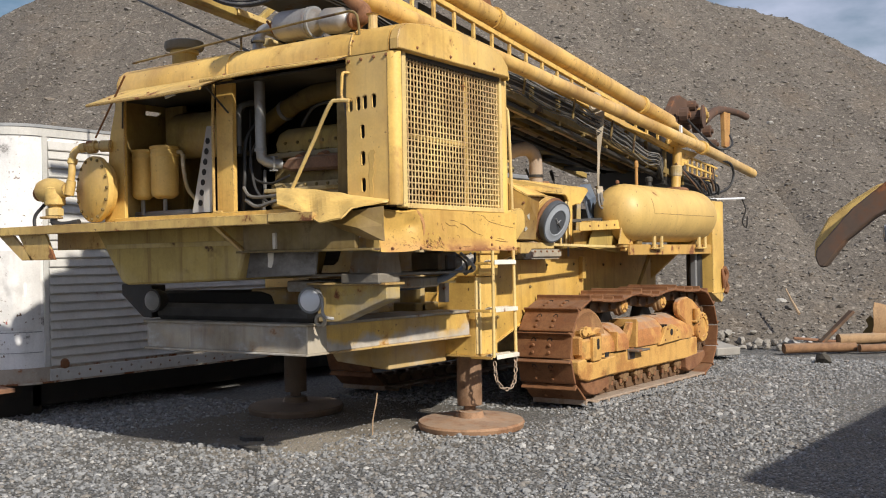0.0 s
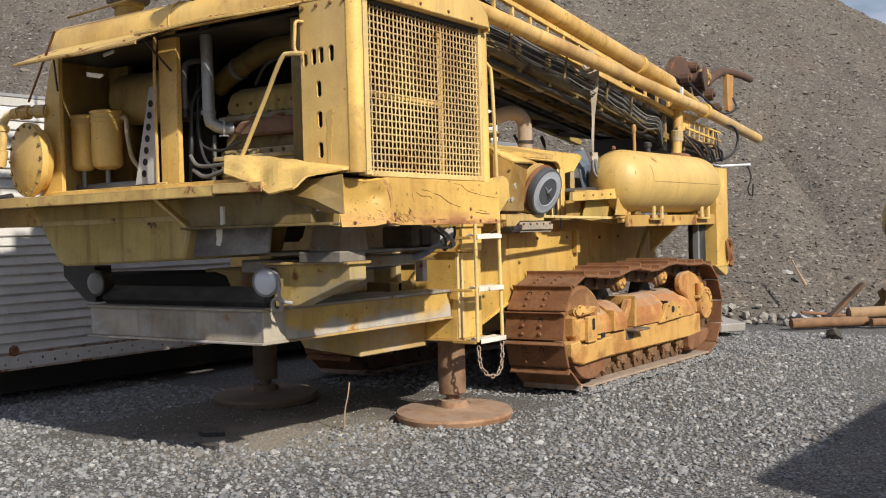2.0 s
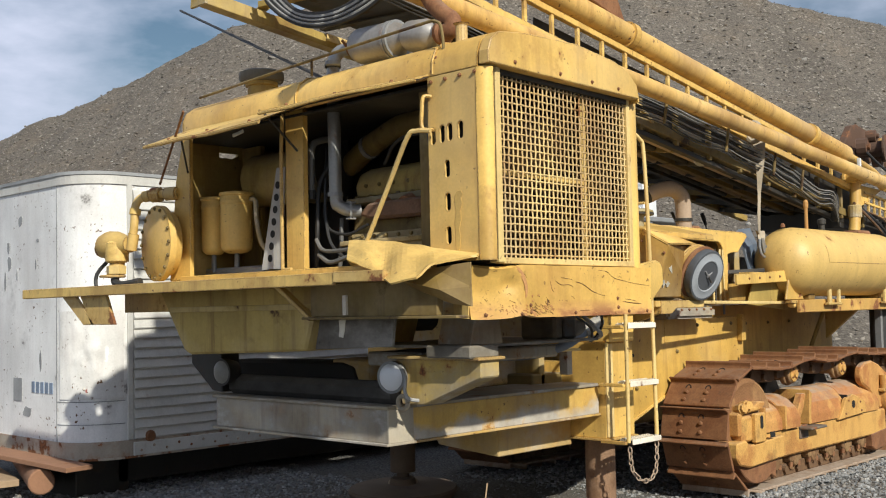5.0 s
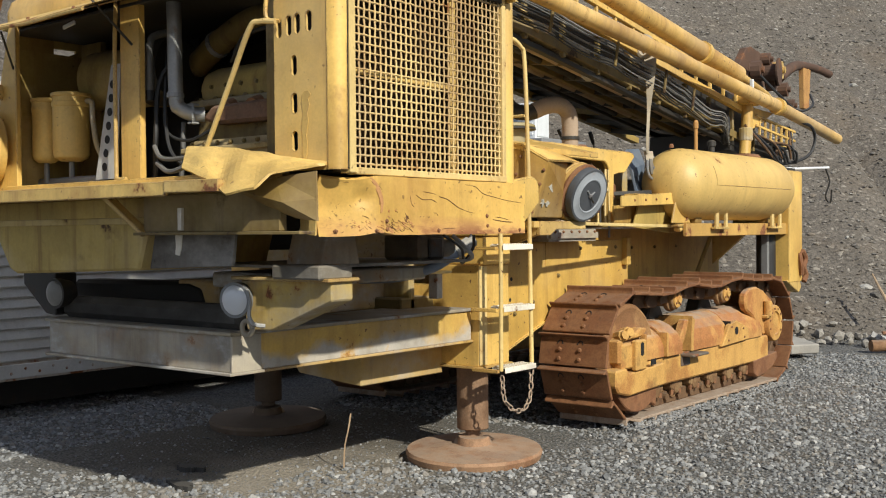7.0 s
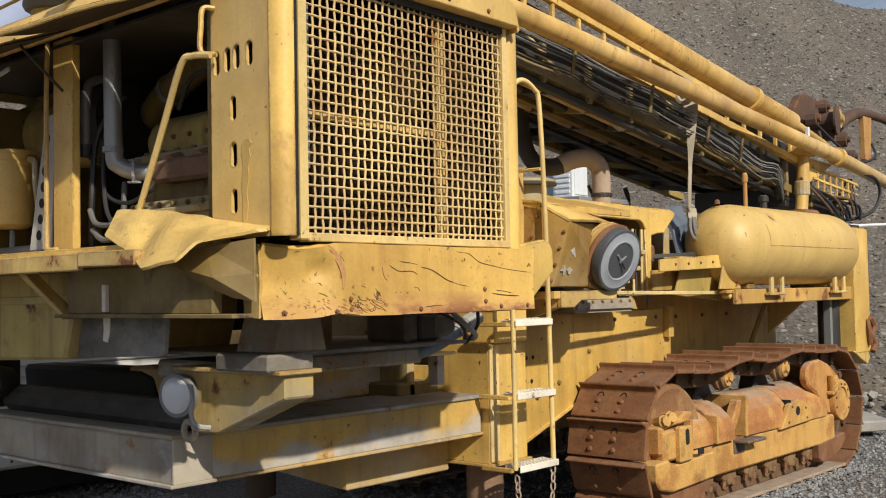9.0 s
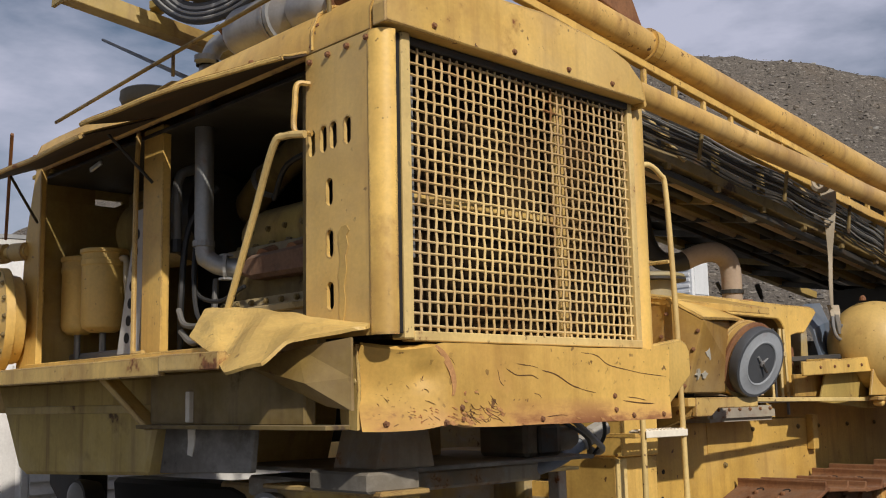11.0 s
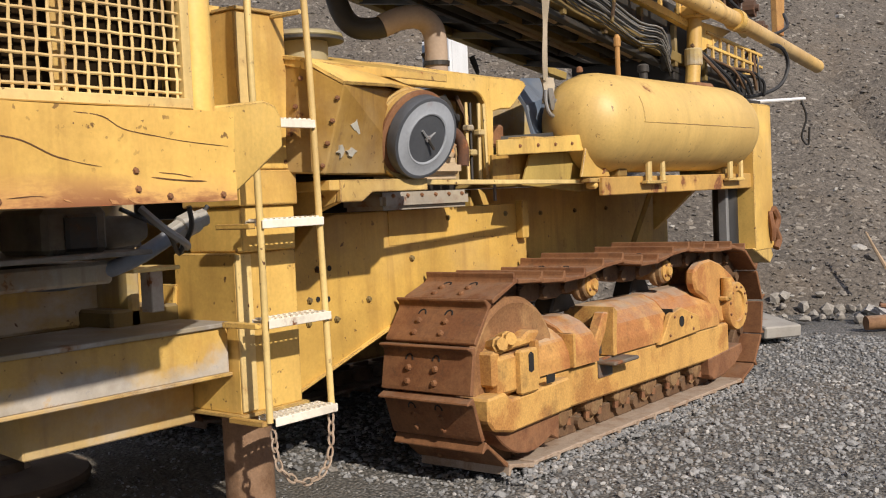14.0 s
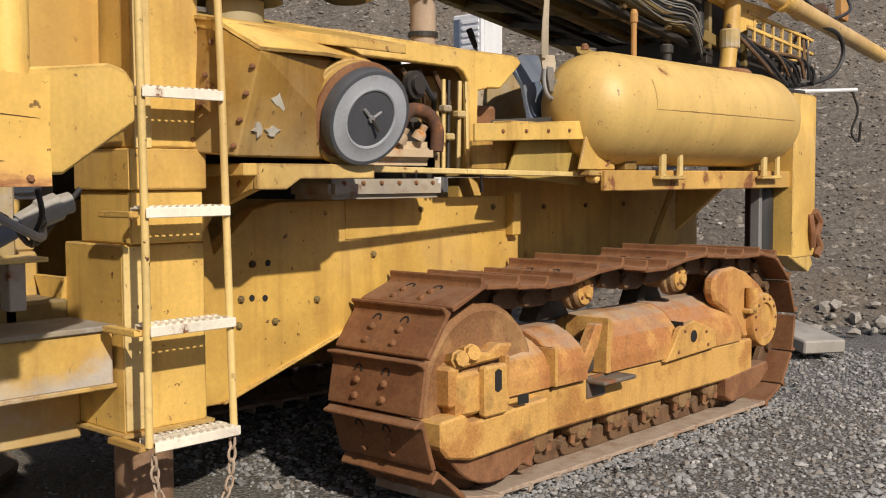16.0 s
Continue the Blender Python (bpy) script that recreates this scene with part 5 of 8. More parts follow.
for points, r in (([(5.74, 1.486), (5.786, 1.467), (5.851, 1.467), (5.888, 1.455)], 0.0016), ([(5.906, 1.482), (5.971, 1.469), (6.041, 1.438), (6.087, 1.426)], 0.0021), ([(6.06, 1.432), (6.11, 1.421), (6.174, 1.411)], 0.0012),
                  ([(6.105, 1.539), (6.183, 1.531), (6.241, 1.502), (6.346, 1.485)], 0.0017), ([(6.30, 1.492), (6.42, 1.476), (6.575, 1.464)], 0.0012), ([(6.317, 1.384), (6.404, 1.376), (6.496, 1.372)], 0.0022), ([(6.34, 1.396), (6.40, 1.391), (6.45, 1.383)], 0.0014),
                  ([(5.788, 1.501), (5.853, 1.495), (5.886, 1.489)], 0.0011), ([(5.702, 1.482), (5.711, 1.449), (5.729, 1.435)], 0.0011), ([(5.863, 1.412), (5.888, 1.408), (5.899, 1.397)], 0.0012), ([(5.92, 1.341), (5.98, 1.345), (6.02, 1.343)], 0.0013),
                  ([(5.45, 1.47), (5.435, 1.43), (5.425, 1.37)], 0.0016), ([(5.36, 1.47), (5.39, 1.455), (5.41, 1.43)], 0.0011)):
    scratch(points, r)
for k in range(64):
    if k < 34:
        y, z = rs.gauss(5.62, 0.055), 1.335 + abs(rs.gauss(0, 0.04))
    else:
        y, z = rs.uniform(5.32, 5.49), 1.33 + 0.19 * rs.uniform(0, 1) ** 1.5
    w, d = rs.uniform(0.012, 0.05), rs.uniform(-0.028, 0.010)
    q = rs.uniform(-0.012, 0.012)
    scratch([(y + w * f, max(1.325, min(1.545, z + d * f + q * math.sin(math.pi * f)))) for f in (0, 0.33, 0.67, 1)], rs.uniform(0.0006, 0.0013))
# rust worn along the fold
curl = [(5.452, 1.548), (5.474, 1.532), (5.488, 1.517), (5.500, 1.500), (5.510, 1.482), (5.518, 1.464), (5.522, 1.446), (5.524, 1.428), (5.520, 1.41)]
rust_rows = []
for i, (y, z) in enumerate(curl):
    w = 0.010 * (0.5 + 0.5 * math.sin(math.pi * min(1, (i + 0.6) / 8)))
    rust_rows.append([(bumper_x(y + w * f, z) + 0.0012, y + w * f, z + 0.3 * w * f) for f in (-1, 0, 1)])
part("fold_rust", sheet(rust_rows, 0.0022), scuff_mat, bumper, "", True)

# -- mountings under the bumper --
part("mount_pedestal", prism([(5.56, 1.325), (5.73, 1.325), (5.76, 1.192), (5.52, 1.192)], "x", -3.66, -3.44, 0.005), beam_grey, rig, "dusty mounting pedestal")
# Plate colour darkened for the dim space below the bumper, dust on top.
part("mount_plate", box((-4.2, 5.48, 1.178), (-3.44, 6.54, 1.192), 0.003), surface("shade_darkened_dusty_plate", (0.10, 0.092, 0.078), dust=0.2, rough=0.85, smear=0.6), rig, "dusty steel mounting plate darkened for the bumper's shade")
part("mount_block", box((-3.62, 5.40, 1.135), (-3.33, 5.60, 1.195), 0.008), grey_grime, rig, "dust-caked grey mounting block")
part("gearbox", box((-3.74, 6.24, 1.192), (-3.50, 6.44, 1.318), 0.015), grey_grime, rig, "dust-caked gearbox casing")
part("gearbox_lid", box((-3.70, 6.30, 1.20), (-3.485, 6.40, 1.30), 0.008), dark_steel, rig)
part("mount_web", prism([(5.88, 1.192), (6.26, 1.192), (6.26, 1.31), (6.02, 1.31)], "x", -3.98, -3.96, 0.003), dim_paint, rig, "shaded yellow mounting web")
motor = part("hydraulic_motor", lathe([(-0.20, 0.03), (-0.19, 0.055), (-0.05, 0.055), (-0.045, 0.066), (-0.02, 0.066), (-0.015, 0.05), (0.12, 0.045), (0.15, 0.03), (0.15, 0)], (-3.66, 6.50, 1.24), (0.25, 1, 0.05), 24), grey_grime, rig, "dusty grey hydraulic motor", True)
for k in range(6):
    a = k * math.pi / 3
    again("bolt", bolt_y, facing((-3.66 + 0.058 * math.cos(a), 6.452, 1.24 + 0.058 * math.sin(a)), (-0.25, -1, 0)), motor)
part("motor_block", box((-3.86, 6.40, 1.165), (-3.72, 6.72, 1.29), 0.025, None, 2), grey_grime, motor)
part("yellow_cover", prism([(6.24, 1.30), (6.44, 1.31), (6.38, 1.215), (6.26, 1.20)], "x", -3.62, -3.585, 0.008), paint_worn, motor, "small yellow cover plate")
for k, (y0, r) in enumerate(((6.62, 0.012),)):
    part("hydraulic_hose", tube(bend([(-3.60, y0, 1.31), (-3.55, y0 + 0.04, 1.25 - 0.02 * k), (-3.58, y0 + 0.14, 1.20), (-3.70, y0 + 0.24, 1.18 + 0.02 * k), (-3.82, y0 + 0.30, 1.22)], 5), r, 7), rubber if k % 2 else hose_grey, motor, "", True)
part("cross_tube", box((-4.2, 5.55, 1.08), (-3.80, 6.65, 1.15), 0.01), beam_grey, rig)
part("inner_frame", box((-4.72, 5.75, 0.885), (-4.40, 7.20, 1.095), 0.01), beam_paint, rig, "dusty inner chassis beam")
part("inner_frame", box((-4.66, 6.25, 1.095), (-4.42, 7.20, 1.15), 0.008), beam_paint, rig)
part("belly_plate", box((-4.58, 6.35, 1.15), (-4.3, 7.1, 1.18), 0.01), beam_paint, rig)
# Plain black slab fills the dark space behind the front tube.
part("sump_guard", prism([(-5.66, 1.075), (-4.62, 1.085), (-4.52, 1.06), (-4.46, 0.93), (-4.46, 0.86), (-5.62, 0.86)], "y", 5.74, 5.92, 0.02), black, rig, "black slab behind the front tube")
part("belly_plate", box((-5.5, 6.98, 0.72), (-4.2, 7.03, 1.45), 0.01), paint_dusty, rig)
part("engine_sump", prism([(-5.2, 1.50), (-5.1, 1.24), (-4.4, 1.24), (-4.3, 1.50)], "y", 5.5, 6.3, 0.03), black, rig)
part("stub_bracket", box((-3.96, 6.86, 0.96), (-3.90, 6.91, 1.10), 0.003), rail_rust, rig)
part("stub_bracket", box((-4.05, 6.78, 1.098), (-3.88, 6.97, 1.112), 0.003), paint_pale, rig)
part("hydraulic_hose", tube(bend([(-4.25, 6.62, 1.07), (-3.98, 6.60, 1.085), (-3.82, 6.64, 1.12), (-3.76, 6.71, 1.155), (-3.745, 6.79, 1.195), (-3.735, 6.87, 1.240), (-3.73, 6.93, 1.262)], 6), 0.026, 12), surface("blue_grey_hose", (0.20, 0.235, 0.29), dust=0.25, rough=0.55), rig, "blue-grey hydraulic hose", True)
part("hose_fitting", tube([(-3.742, 6.82, 1.212), (-3.735, 6.87, 1.241), (-3.735, 6.871, 1.2415), (-3.73, 6.925, 1.262), (-3.729, 6.926, 1.263), (-3.725, 6.96, 1.272)], [0.033, 0.033, 0.040, 0.040, 0.030, 0.030], 8), surface("dusty_fitting", (0.34, 0.325, 0.29), dust=0.2, rough=0.7), rig)
for k in range(2):
    part("cable", tube(bend([(-3.60, 6.55 + 0.25 * k, 1.31), (-3.62, 6.72 + 0.1 * k, 1.24), (-3.70, 6.83, 1.16), (-3.80, 6.95, 1.22), (-3.78, 7.02, 1.31)], 5), 0.008, 6), rubber, rig, "", True)

# -- chassis beams --
beam = part("chassis_beam", box((-5.40, 5.432, 0.705), (-3.92, 5.60, 0.875), 0.004), beam_grey, rig, "grey dust-covered front chassis beam")
part("flange", box((-5.42, 5.415, 0.872), (-3.905, 5.62, 0.888), 0.003), paint_grey, beam)
part("flange", box((-5.42, 5.415, 0.692), (-3.910, 5.62, 0.706), 0.003), beam_grey, beam)
side_beam = part("side_beam", box((-4.10, 5.60, 0.705), (-3.918, 7.19, 0.873), 0.004), surface("mud_splashed_beam_paint", (0.64, 0.405, 0.090), rust=0.22, dust=0.06, rough=0.75, stain=0.5, chips=0.4, smear=0.15, wear=0.4, rust_col=(0.34, 0.17, 0.05), splash=(0.69, 0.87)), rig, "yellow side chassis beam smeared with grey dust")
part("flange", box((-4.35, 5.62, 0.872), (-3.905, 7.20, 0.889), 0.003), paint_grey, side_beam)
part("flange", box((-4.12, 5.62, 0.692), (-3.911, 7.20, 0.706), 0.003), beam_paint, side_beam)
part("corner_patch", box((-3.925, 5.428, 0.706), (-3.912, 5.60, 0.872), 0.002), surface("rust_blotched_corner", (0.50, 0.44, 0.34), rust=0.30, rough=0.8, rust_scale=4.0, rust_col=(0.36, 0.16, 0.05), stain=0.5, smear=0.4), side_beam)
part("lower_beam", prism([(-4.75, 0.70), (-4.14, 0.70), (-4.14, 0.50), (-4.62, 0.54)], "y", 6.50, 7.20, 0.006), surface("rust_streaked_beam_paint", (0.55, 0.36, 0.10), rust=0.36, dust=0.15, rough=0.8, stain=0.6, smear=0.35, rust_col=(0.30, 0.15, 0.06), rust_scale=3.0), rig, "tapered yellow lower beam")
part("front_tube", box((-5.40, 5.50, 0.889), (-3.95, 5.62, 1.0), 0.03), surface("dusty_black_tube", (0.028, 0.025, 0.021), dust=0.05, rough=0.85, smear=0.12), rig)
part("cross_member", box((-6.3, 6.9, 0.55), (-4.2, 7.2, 0.95), 0.01), olive_steel, rig)

# headlamps
wedge = part("lamp_bracket", prism([(-3.90, 1.125), (-3.33, 1.135), (-3.33, 1.045), (-3.70, 0.905), (-3.86, 0.90)], "y", 5.47, 5.60, 0.006), paint_dusty, rig, "wedge-shaped yellow lamp bracket")
part("bracket_lip", box((-3.92, 5.43, 1.125), (-3.31, 5.62, 1.140), 0.003), paint_worn, wedge)
# Lamps come in lit and shaded colours; the left one is darkened for shade.
shaded_lens = surface("shaded_dusty_glass", (0.20, 0.195, 0.18), dust=0.3, rough=0.4)
def headlamp(x, y, z, axis, parent, lit):
    h = part("headlamp", lathe([(-0.11, 0), (-0.11, 0.03), (-0.09, 0.06), (-0.03, 0.076), (0.0, 0.080), (0.012, 0.080), (0.012, 0.073)], (x, y, z), axis, 28), grey_steel if lit else dark_steel, parent, "round glass headlamp in a grey shell", True)
    part("lens", lathe([(0.006, 0.073), (0.018, 0.06), (0.027, 0.035), (0.030, 0)], (x, y, z), axis, 28), lens_mat if lit else shaded_lens, h, "", True)
    return h
lamp = headlamp(-3.885, 5.43, 1.035, (0.25, -1, -0.05), wedge, True)
part("lamp_ring", tube([(-3.80 + 0.034 * math.cos(a), 5.42, 0.915 + 0.032 * math.sin(a)) for a in (k * math.pi / 8 for k in range(17))], 0.012, 8), paint_grey, wedge, "", True)
part("lamp_cable", tube(bend([(-3.82, 5.44, 1.08), (-3.78, 5.42, 1.03), (-3.775, 5.41, 0.97), (-3.755, 5.42, 0.935), (-3.73, 5.46, 0.925)], 5), 0.009, 6), hose_grey, wedge, "", True)
headlamp(-5.345, 5.44, 1.02, (0.1, -1, -0.03), beam, False)
# Left bracket is coloured dark for the shadow that it stands in.
part("lamp_bracket", prism([(-5.40, 1.125), (-5.72, 1.135), (-5.72, 1.06), (-5.50, 0.905), (-5.40, 0.90)], "y", 5.47, 5.60, 0.006), dark_steel, rig, "left lamp bracket coloured black for its shade")

# -- jack column, jacks --
col = part("jack_column", box((-4.22, 7.20, 0.55), (-3.872, 7.50, 1.135), 0.005), paint, rig, "yellow box-section jack column")
part("column_box", box((-4.14, 7.215, 1.137), (-3.845, 7.48, 1.30), 0.005), paint, col)
part("column_box", box((-4.16, 7.205, 1.302), (-3.828, 7.485, 1.43), 0.005), paint, col)
part("column_box", box((-4.12, 7.225, 1.432), (-3.835, 7.468, 2.0), 0.005), paint, col)
part("column_strip", box((-3.872, 7.20, 0.56), (-3.862, 7.27, 1.13), 0.002), paint_pale, col)
part("column_strip", box((-3.836, 7.225, 1.43), (-3.825, 7.285, 1.99), 0.002), paint_pale, col)
part("column_cap", box((-4.13, 7.22, 2.0), (-3.822, 7.476, 2.012), 0.002), paint_worn, col)
part("column_lug", prism([(-4.20, 1.02), (-4.40, 1.02), (-4.32, 0.89), (-4.22, 0.89)], "y", 7.18, 7.20, 0.003), paint, col)
part("base_flange", box((-4.24, 7.18, 0.538), (-3.855, 7.52, 0.552), 0.003), paint_worn, col)
part("tool_locker", box((-4.45, 6.95, 1.60), (-3.99, 7.215, 2.10), 0.006), paint, rig, "yellow locker behind the grille")
part("locker_lid", box((-4.40, 7.0, 2.0), (-3.95, 7.30, 2.03), 0.004), paint, rig)
def jack(x, y, parent, leg_mat, foot_mat):
    j = part("jack_leg", lathe([(0.10, 0.045), (0.155, 0.045), (0.157, 0.088), (0.162, 0.094), (0.53, 0.094), (0.545, 0.13), (0.55, 0.13)], (x, y, 0), (0, 0, 1), 28), leg_mat, parent, "rust-brown jack leg on a round plate", True)
    part("foot_plate", lathe([(-0.02, 0.36), (0.0, 0.395), (0.035, 0.405), (0.052, 0.395), (0.056, 0.30), (0.066, 0.14), (0.075, 0.10), (0.12, 0.09)], (x + 0.03, y - 0.03, 0), (0.02, -0.03, 1), 44), foot_mat, j, "round rusty foot plate", True)
    part("jack_collar", lathe([(0.060, 0.115), (0.085, 0.11), (0.105, 0.095), (0.115, 0.05)], (x, y, 0), (0, 0, 1), 24), brown_pipe, j, "", True)
rusty_plate = rusted("rusty_plate", (0.36, 0.215, 0.125), (0.25, 0.120, 0.060), (0.12, 0.07, 0.04), 0.35, 0.5, 3.5)
# Far jack's mud brown, darkened for the shade under the rig.
far_jack_iron = surface("shaded_muddy_iron", (0.15, 0.105, 0.07), rust=0.3, dust=0.1, rough=0.9, rust_col=(0.10, 0.06, 0.035))
jack(-4.05, 7.37, rig, rusted("brown_leg", (0.24, 0.145, 0.085), (0.16, 0.085, 0.042), (0.06, 0.035, 0.02), 0.0, 0.5, 4.0), rusty_plate)
jack(-5.85, 7.37, rig, far_jack_iron, far_jack_iron)
part("far_column", box((-6.03, 7.2, 0.55), (-5.68, 7.5, 1.4), 0.005), paint, rig)

# -- ladder with chain --
ladder = part("ladder", tube(bend([(-3.695, 7.17, 0.545), (-3.692, 7.17, 1.2), (-3.692, 7.165, 2.0), (-3.692, 7.185, 2.30), (-3.69, 7.21, 2.38), (-3.69, 7.285, 2.415), (-3.688, 7.375, 2.38), (-3.688, 7.412, 2.30), (-3.688, 7.440, 1.8), (-3.69, 7.455, 1.25), (-3.695, 7.475, 0.54)], 5), 0.0125, 10), paint_pale, rig, "thin yellow steel ladder with white chipped rungs", True)
def rung(z, y0, y1):
    """A pierced tread: front and back lips, bars along and across with open holes between, a serrated edge."""
    xf, xb = -3.668, -3.765
    r = part("rung", box((xf - 0.006, y0 - 0.01, z - 0.030), (xf, y1 + 0.01, z), 0.002), rung_white, ladder, "white chipped rung")
    part("tread_lip", box((xb, y0 - 0.005, z - 0.022), (xb + 0.005, y1 + 0.005, z), 0.0015), rung_white, r)
    plate = bmesh.new()
    for k in range(4):
        x = xf - 0.012 - k * 0.0255
        box((x - 0.0065, y0, z - 0.004), (x + 0.0065, y1, z), 0, plate)
    n = 11
    for k in range(n + 1):
        y = y0 + (y1 - y0) * k / n
        box((xb + 0.004, y - 0.0055, z - 0.0045), (xf - 0.004, y + 0.0055, z - 0.0005), 0, plate)
        if k < n:
            for x in (xf - 0.016, xb + 0.016):
                box((x - 0.009, y + 0.004, z), (x + 0.009, y + 0.016, z + 0.005), 0, plate)
    tagged(part("tread_plate", plate, rung_white, r), kind="stuff")
for z, y0, y1 in ((0.562, 7.185, 7.472), (0.905, 7.178, 7.462), (1.252, 7.172, 7.448), (1.602, 7.168, 7.43)):
    rung(z, y0, y1)
    part("ladder_bracket", box((-3.88, y0 - 0.045, z - 0.03), (-3.70, y0 - 0.015, z - 0.01), 0.003), paint, ladder)
part("ladder_stay", tube([(-3.69, 7.41, 1.99), (-3.87, 7.40, 1.99)], 0.009, 6), paint_worn, ladder)
bm = bmesh.new()
link_pts = bend([(-3.70, 7.185, 0.53), (-3.70, 7.20, 0.40), (-3.695, 7.25, 0.335), (-3.69, 7.32, 0.302), (-3.69, 7.40, 0.312), (-3.69, 7.45, 0.38), (-3.695, 7.47, 0.53)], 8)
acc, chain_at = 0.0, []
for a, b in zip(link_pts, link_pts[1:]):
    acc += (b - a).length
    if acc > 0.033:
        acc = 0.0
        chain_at.append((b, (b - a).normalized()))
for k, (p, d) in enumerate(chain_at):
    s = d.cross(Vector((1, 0, 0))).normalized() if k % 2 else Vector((1, 0, 0))
    tube([p + d * 0.024 * math.cos(a) + s * 0.013 * math.sin(a) for a in (i * math.pi / 5 for i in range(11))], 0.0045, 5, bm)
part("chain", bm, brown_pipe, ladder, "rusty slack chain", True)

# -- main frame beside the crawler --
frame_plate = part("main_frame", prism([(7.50, 0.50), (7.82, 0.495), (8.55, 0.74), (9.60, 0.74), (9.60, 1.25), (8.1, 1.25), (7.98, 1.22), (7.80, 1.06), (7.72, 1.38), (7.50, 1.38)], "x", -4.32, -4.24, 0.004), frame_paint, rig, "large yellow side plate of the main frame")
part("rear_frame", box((-4.62, 9.5, 0.74), (-4.54, 11.9, 1.34), 0.004), frame_paint, frame_plate, "grimy set-back rear frame plate")
part("rear_frame", box((-4.60, 9.56, 0.74), (-4.26, 9.60, 1.25), 0.004), shade_paint, frame_plate)
part("frame_edge", bar((-4.235, 7.82, 0.50), (-4.235, 8.55, 0.745), 0.03, 0.014), paint, frame_plate)
part("frame_overlay", box((-4.24, 8.45, 1.085), (-4.236, 9.50, 1.25), 0.001), frame_paint, frame_plate)
part("frame_box", box((-4.24, 9.50, 1.06), (-4.19, 9.56, 1.27), 0.005), frame_paint, frame_plate)
for y in (9.8, 10.2, 10.6, 11.0):
    again("bolt", bolt_y, facing((-4.538, y, 1.18), (1, 0, 0)) @ Matrix.Scale(1.3, 4), frame_plate)
# Black discs laid on the plate where its holes look dark.
plate_hole = mesh_of("plate_hole", lathe([(0, 0.013), (0.0015, 0.013)], (0, 0, 0), (0, 0, 1), 12), black)
for y, z in ((8.047, 1.012), (7.968, 0.882), (8.031, 0.877)):
    again("plate_hole", plate_hole, facing((-4.2395, y, z), (1, 0, 0)), frame_plate)
for y, z in ((7.971, 1.012), (7.915, 0.882), (7.903, 0.783), (8.076, 0.782), (8.291, 0.85), (8.609, 1.016), (8.9, 1.2), (9.4, 1.2)):
    again("bolt", bolt_y, facing((-4.236, y, z), (1, 0, 0)) @ Matrix.Scale(1.3, 4), frame_plate)
part("frame_far", box((-5.9, 7.5, 0.74), (-5.82, 11.75, 1.25), 0.004), paint, rig)
part("frame_floor", box((-5.85, 7.5, 0.80), (-4.30, 11.9, 0.86), 0.004), dark_steel, rig)
part("frame_rib", prism([(-4.24, 1.38), (-3.72, 1.38), (-3.75, 1.30), (-4.0, 1.22), (-4.15, 1.08), (-4.24, 0.95)], "y", 7.60, 7.64, 0.003), paint, rig)
part("step_plate", box((-4.24, 7.55, 1.345), (-3.72, 8.10, 1.385), 0.004), paint, rig)
part("step_lip", prism([(7.60, 1.385), (8.12, 1.385), (8.12, 1.335), (7.78, 1.335), (7.72, 1.30), (7.60, 1.30)], "x", -3.74, -3.715, 0.003), paint_worn, rig)

# -- crawler: belt of shoes, idler, rollers, frame --
IDL, SPR, RAD, CZ = 8.77, 11.13, 0.385, 0.47
X_OUT, X_IN = -3.695, -4.215
def belt_path():
    """Points and directions round the belt's link line, front going up, top sagging between rollers."""
    pts = []
    for k in range(40):
        a = math.radians(-90 - 180 * k / 39)
        pts.append((IDL + RAD * math.cos(a), CZ + RAD * math.sin(a)))
    top = [(IDL + 0.45, 0.83), (9.63, 0.875), (10.02, 0.845), (10.42, 0.885), (10.80, 0.862)]
    line = [Vector((0, *pts[-1]))] + [Vector((0, *p)) for p in top] + [Vector((0, SPR, CZ + RAD))]
    pts += [(p.y, p.z) for p in bend(line, 8)][1:]
    for k in range(1, 40):
        a = math.radians(90 - 180 * k / 39)
        pts.append((SPR + RAD * math.cos(a), CZ + RAD * math.sin(a)))
    pts += [(SPR + (IDL - SPR) * t, CZ - RAD) for t in (k / 20 for k in range(1, 20))]
    return pts
def along(pts, step_count):
    loop = pts + [pts[0]]
    seg = [math.dist(a, b) for a, b in zip(loop, loop[1:])]
    total, out, i, acc = sum(seg), [], 0, 0.0
    for k in range(step_count):
        d = (k + 0.35) * total / step_count
        while acc + seg[i] < d:
            acc += seg[i]
            i += 1
        t = (d - acc) / seg[i]
        out.append((tuple(a + (b - a) * t for a, b in zip(loop[i], loop[i + 1])), Vector((0, loop[i + 1][0] - loop[i][0], loop[i + 1][1] - loop[i][1])).normalized()))
    return out, total
SHOES = 36
belt, belt_len = along(belt_path(), SHOES)
pitch = belt_len / SHOES
# one shoe: local x across, y along the belt, z outwards
W = (X_OUT - X_IN) / 2
shoe_profile = [(-pitch * 0.53, 0.030), (-pitch * 0.53, 0.052), (-pitch * 0.43, 0.054), (pitch * 0.36, 0.050), (pitch * 0.43, 0.062), (pitch * 0.46, 0.088), (pitch * 0.52, 0.088), (pitch * 0.545, 0.034), (pitch * 0.40, 0.034)]
bm = prism(shoe_profile, "x", -W, W, 0.004)
shoe_me = mesh_of("track_shoe", bm, shoe_rust)
low_shoe_me = mesh_of("track_shoe", prism(shoe_profile, "x", -W, W, 0.004), rusted("dust_caked_shoe_steel", (0.37, 0.29, 0.22), (0.27, 0.175, 0.11), (0.17, 0.09, 0.05), 0.2, 0.5, 6.0))
bm = bmesh.new()
lathe([(0.0, 0.016), (0.010, 0.015), (0.016, 0.010), (0.017, 0)], (0, 0, 0), (0, 0, 1), 8, bm)
